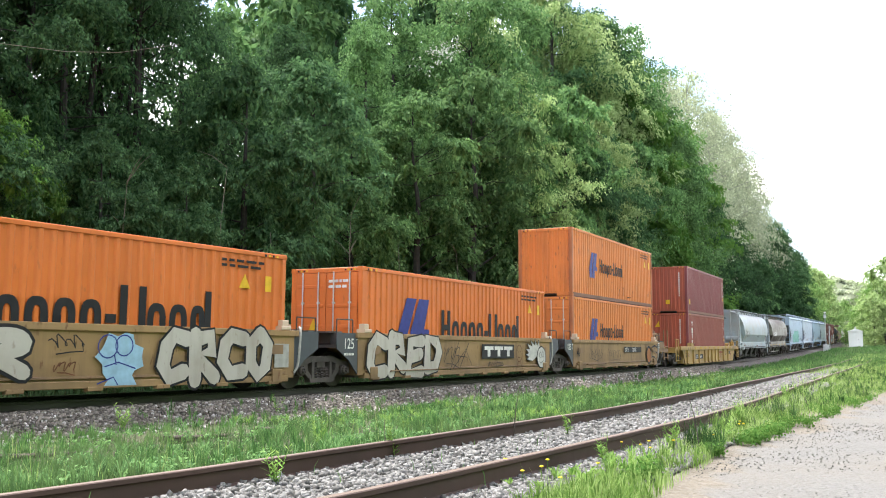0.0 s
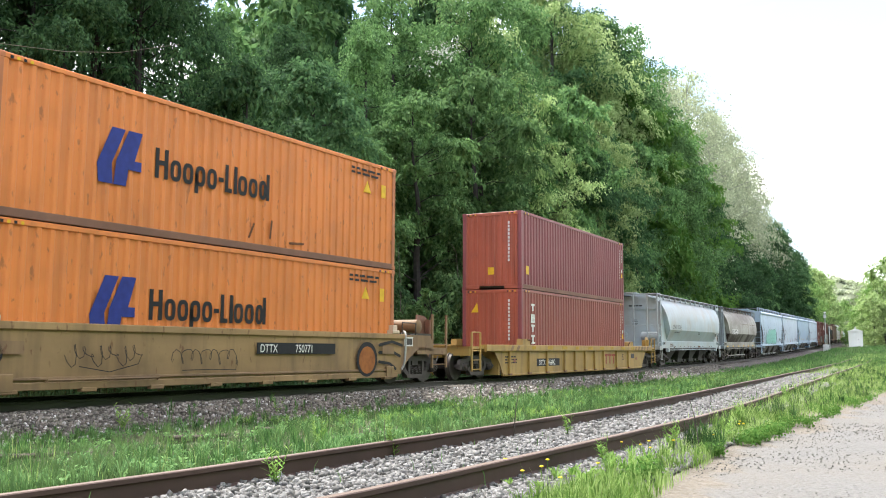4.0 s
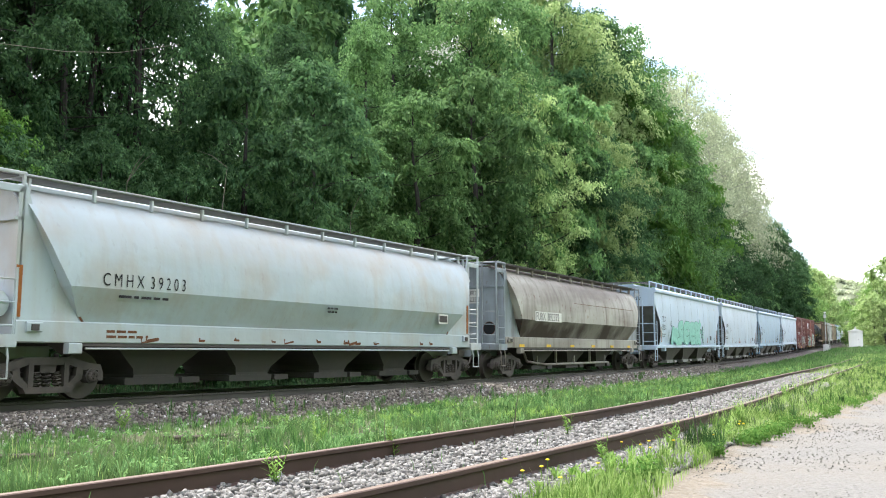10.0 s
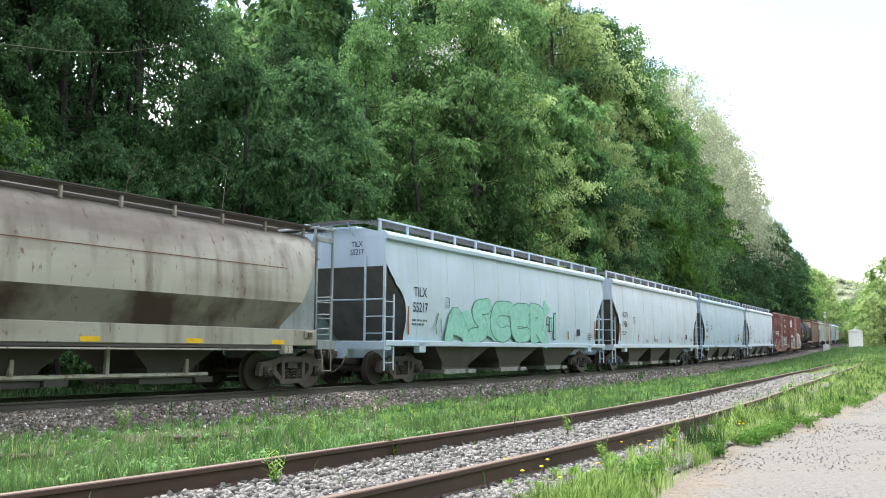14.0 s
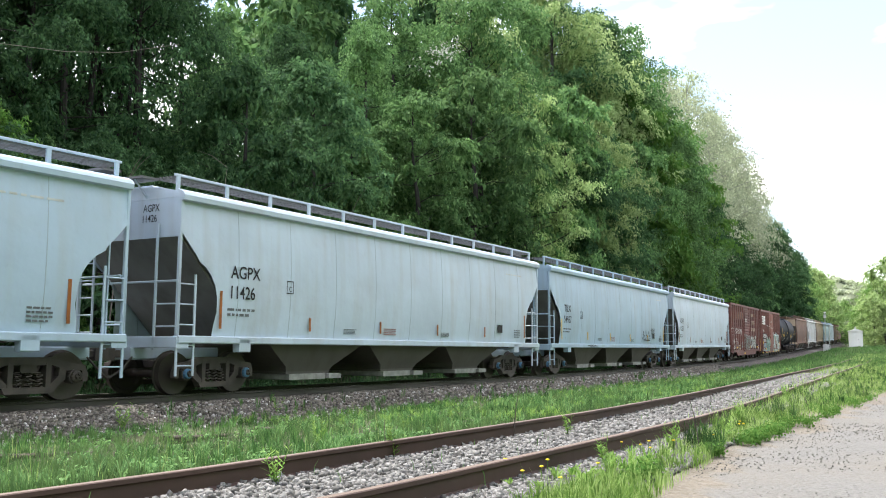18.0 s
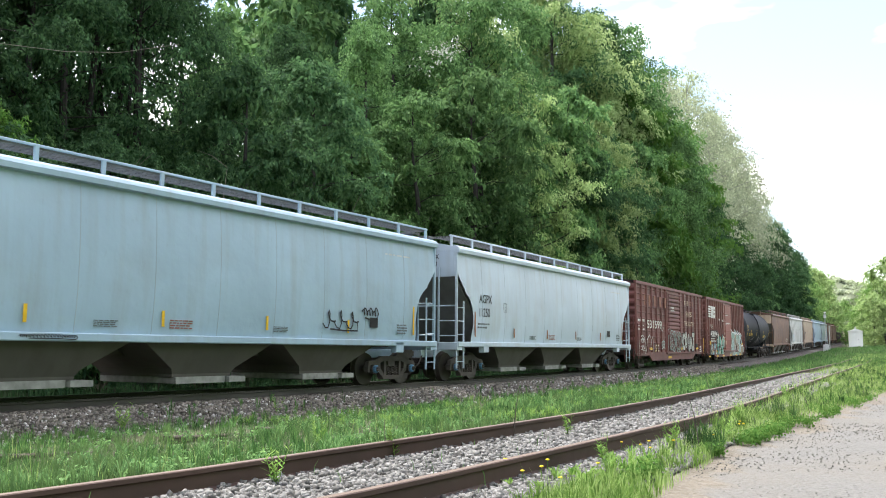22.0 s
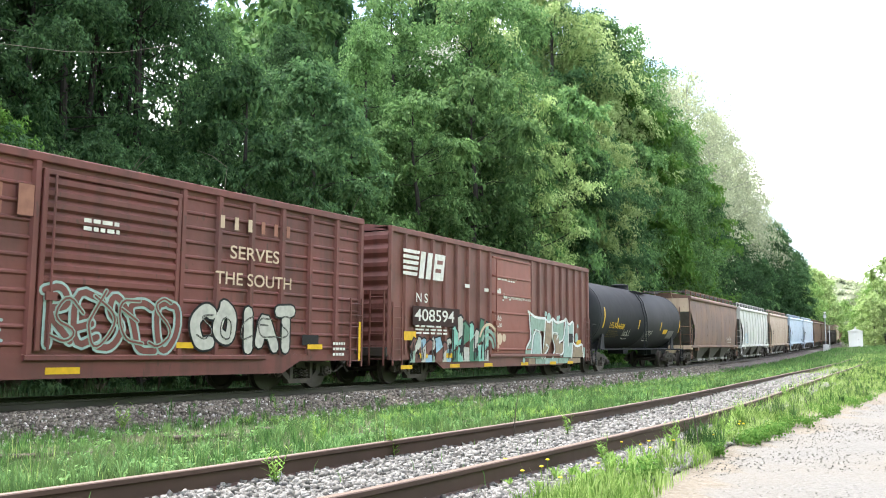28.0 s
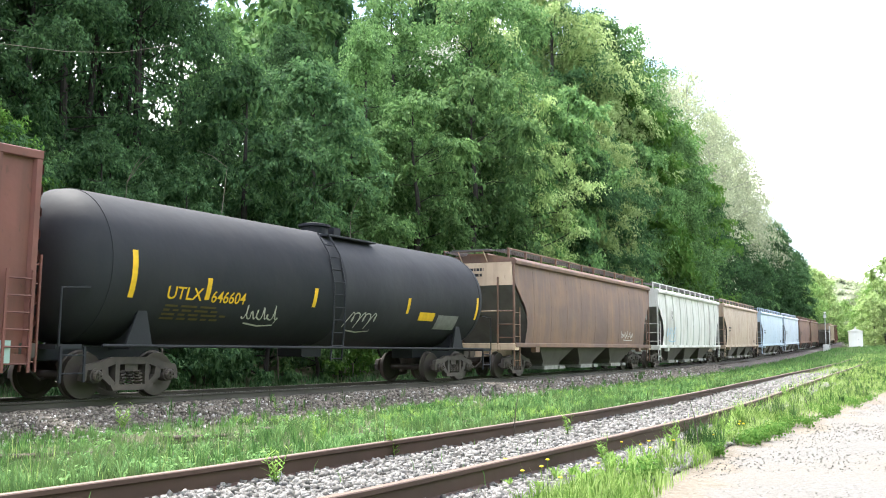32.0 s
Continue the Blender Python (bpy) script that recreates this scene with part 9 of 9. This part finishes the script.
def weed(s, lat, h, seed, mat, label):
    """A single leafy weed: thin stems with pointed leaves all the way up."""
    rnd, rng = random.Random(seed), np.random.default_rng(seed)
    p = on_line(s, lat)
    t = thing("weed", label, "plant", "weeds by the siding", Matrix.Translation((p.x, p.y, ground_at(p.x, p.y))))
    v = []
    for k in range(rnd.randint(4, 7)):
        a, l = rnd.uniform(0, 6.28), h * rnd.uniform(0.55, 1.0)
        tip = Vector((math.cos(a) * l * 0.35, math.sin(a) * l * 0.35, l))
        part("stem", G().tube([(0, 0, -0.05), tip * 0.5 + Vector((0, 0, 0.05 * l)), tip], [0.004, 0.003, 0.0015], 5), mat, t)
        for j in range(16):
            f = 0.2 + 0.8 * j / 15
            c, b = tip * f, rnd.uniform(0, 6.28)
            L = h * rnd.uniform(0.16, 0.30) * (1.15 - 0.5 * f)
            o, sd = Vector((math.cos(b), math.sin(b), rnd.uniform(0.1, 0.9))).normalized() * L, Vector((-math.sin(b), math.cos(b), 0)) * L * 0.13
            v += [c, c + o * 0.5 + sd, c + o, c + o * 0.5 - sd]
    part("leaves", raw_mesh("leaves", v, np.arange(len(v)).reshape(-1, 4), [mat]), None, t)


for k, (s, lat, h) in enumerate(((6.35, 11.05, 0.34), (4.55, 11.35, 0.32), (7.1, 12.75, 0.30), (8.4, 12.9, 0.35), (9.6, 13.1, 0.32), (11.2, 12.9, 0.36), (13.5, 13.0, 0.34), (6.2, 13.2, 0.3), (9.2, 11.4, 0.3), (12.6, 12.4, 0.3),
                                 (17.5, 12.2, 0.42), (21, 11.8, 0.4), (9.5, 3.1, 0.5), (13.5, 2.9, 0.4), (7.2, 9.4, 0.34), (9.3, 9.0, 0.3))):
    weed(s, lat, h, 100 + k, M_LIME, "bright green leafy weed in the stones")
for k in range(14):                                 # last year's dry stalks
    s, lat = random.uniform(4.5, 30), random.choice([random.uniform(2.4, 3.3), random.uniform(12.4, 13.4), 11.0])
    p = on_line(s, lat)
    z = ground_at(p.x, p.y)
    a = random.uniform(0, 6.28)
    h = random.uniform(0.35, 0.6)
    st = G().tube([(p.x, p.y, z - 0.03), (p.x + 0.06 * math.cos(a), p.y + 0.06 * math.sin(a), z + 0.6 * h), (p.x + 0.14 * math.cos(a), p.y + 0.14 * math.sin(a), z + h)], [0.006, 0.005, 0.002], 5)
    tagged(new("dry_stalk", st.mesh("dry_stalk", M_TWIG)), "thin dry stalk standing in the ballast", "plant", "dry stalks by the tracks")


# ---- at the crossing ----
def shed():
    p = on_line(131, 7.9)
    z = ground_at(p.x, p.y)
    t = thing("signal_shed", "small white metal signal shed beside the crossing", "shed", m=Matrix.Translation((p.x, p.y, z)) @ pose(0, 0, 0, 0, 0, 12))
    part("wall", G().cbox(-0.85, 0.85, -0.95, 0.95, 0.1, 2.1, 0.02), M_SHED, t)
    part("roof", G().prism([(-0.95, 2.1), (0.95, 2.1), (0.95, 2.16), (0, 2.5), (-0.95, 2.16)], "y", -1.05, 1.05), M_SHED, t)
    part("base", G().box(-0.9, 0.9, -1.0, 1.0, -0.2, 0.1), M_GREY2, t)
    door = part("door", G().box(-0.4, 0.4, -0.97, -0.95, 0.16, 1.85), M_SHED, t)
    part("handle", G().tube([(0.3, -0.99, 1.0), (0.3, -0.99, 1.15)], 0.015), M_DARK, door)
    part("vent", G().lathe([(0, 0.1), (0.25, 0.1), (0.3, 0.14)], 10, (0, 0, 2.42), "z"), M_ALU, t)


def crossing_signal():
    p = on_line(124, 4.6)
    z = ground_at(p.x, p.y)
    t = thing("signal_mast", "slim white signal mast with a low equipment box", "signal", m=Matrix.Translation((p.x, p.y, z)) @ pose(0, 0, 0, 0, 0, 8))
    part("mast", G().tube([(0, 0, 0), (0, 0, 4.9)], 0.05, 10), M_ALU, t)
    part("base_box", G().cbox(-0.35, 0.35, -0.3, 0.3, -0.1, 0.9, 0.03), M_ALU, t)
    part("lamp_head", G().cbox(-0.16, 0.16, -0.2, 0.05, 4.3, 4.75, 0.03), M_ALU, t)
    part("side_post", G().tube([(0.45, 0.1, 0), (0.45, 0.1, 3.3)], 0.05, 8), M_ALU, t)
    part("bell", G().lathe([(0, 0.05), (0.1, 0.16), (0.18, 0.05)], 12, (0, 0, 4.9), "z"), M_ALU, t)


shed()
crossing_signal()


for k, (x, y, a) in enumerate(((5.98, 6.6, 6), (5.5, 9.7, 10), (5.66, 11.4, 3))):
    o = new("old_tie", TIE.copy())
    o.matrix_basis = Matrix.Translation((x, y, ground_at(x, y) + 0.03)) @ pose(0, 0, 0, 0, 4, 84 + a)
    tagged(o, "rotten old tie half hidden in the grass", "tie", "old ties in the grass")


# ---- movement ----
SPEED, GAIN = 6.4873, 0.003066


def train_run(t):
    """How far the train has come at t seconds, from its place at 16 s."""
    return SPEED * (t - 16) + GAIN * (t - 16) ** 2 / 2


def car_pose(q, half, z, t):
    s = q - train_run(t)
    a, b = on_line(s - half), on_line(s + half)
    d = (b - a).normalized()
    x = d.cross(Vector((0, 0, 1))).normalized()
    up = x.cross(d)
    m = Matrix((x, d, up)).transposed().to_4x4()
    m.translation = (a + b) / 2 + up * z
    return m


NEAR_CARS = [c[0] for c in CARS if -100 < c[1] < 145]


def motions():
    for ob, q, half, z in CARS:
        walk(ob, [(float(t), car_pose(q, half, z, t)) for t in range(33)])
    for wheel, car in WHEELS:
        if car in NEAR_CARS:
            at = wheel.location.copy()
            walk(wheel, [(k / 15, Matrix.Translation(at) @ Matrix.Rotation(train_run(k / 15) / 0.452, 4, "X")) for k in range(481)])


motions()
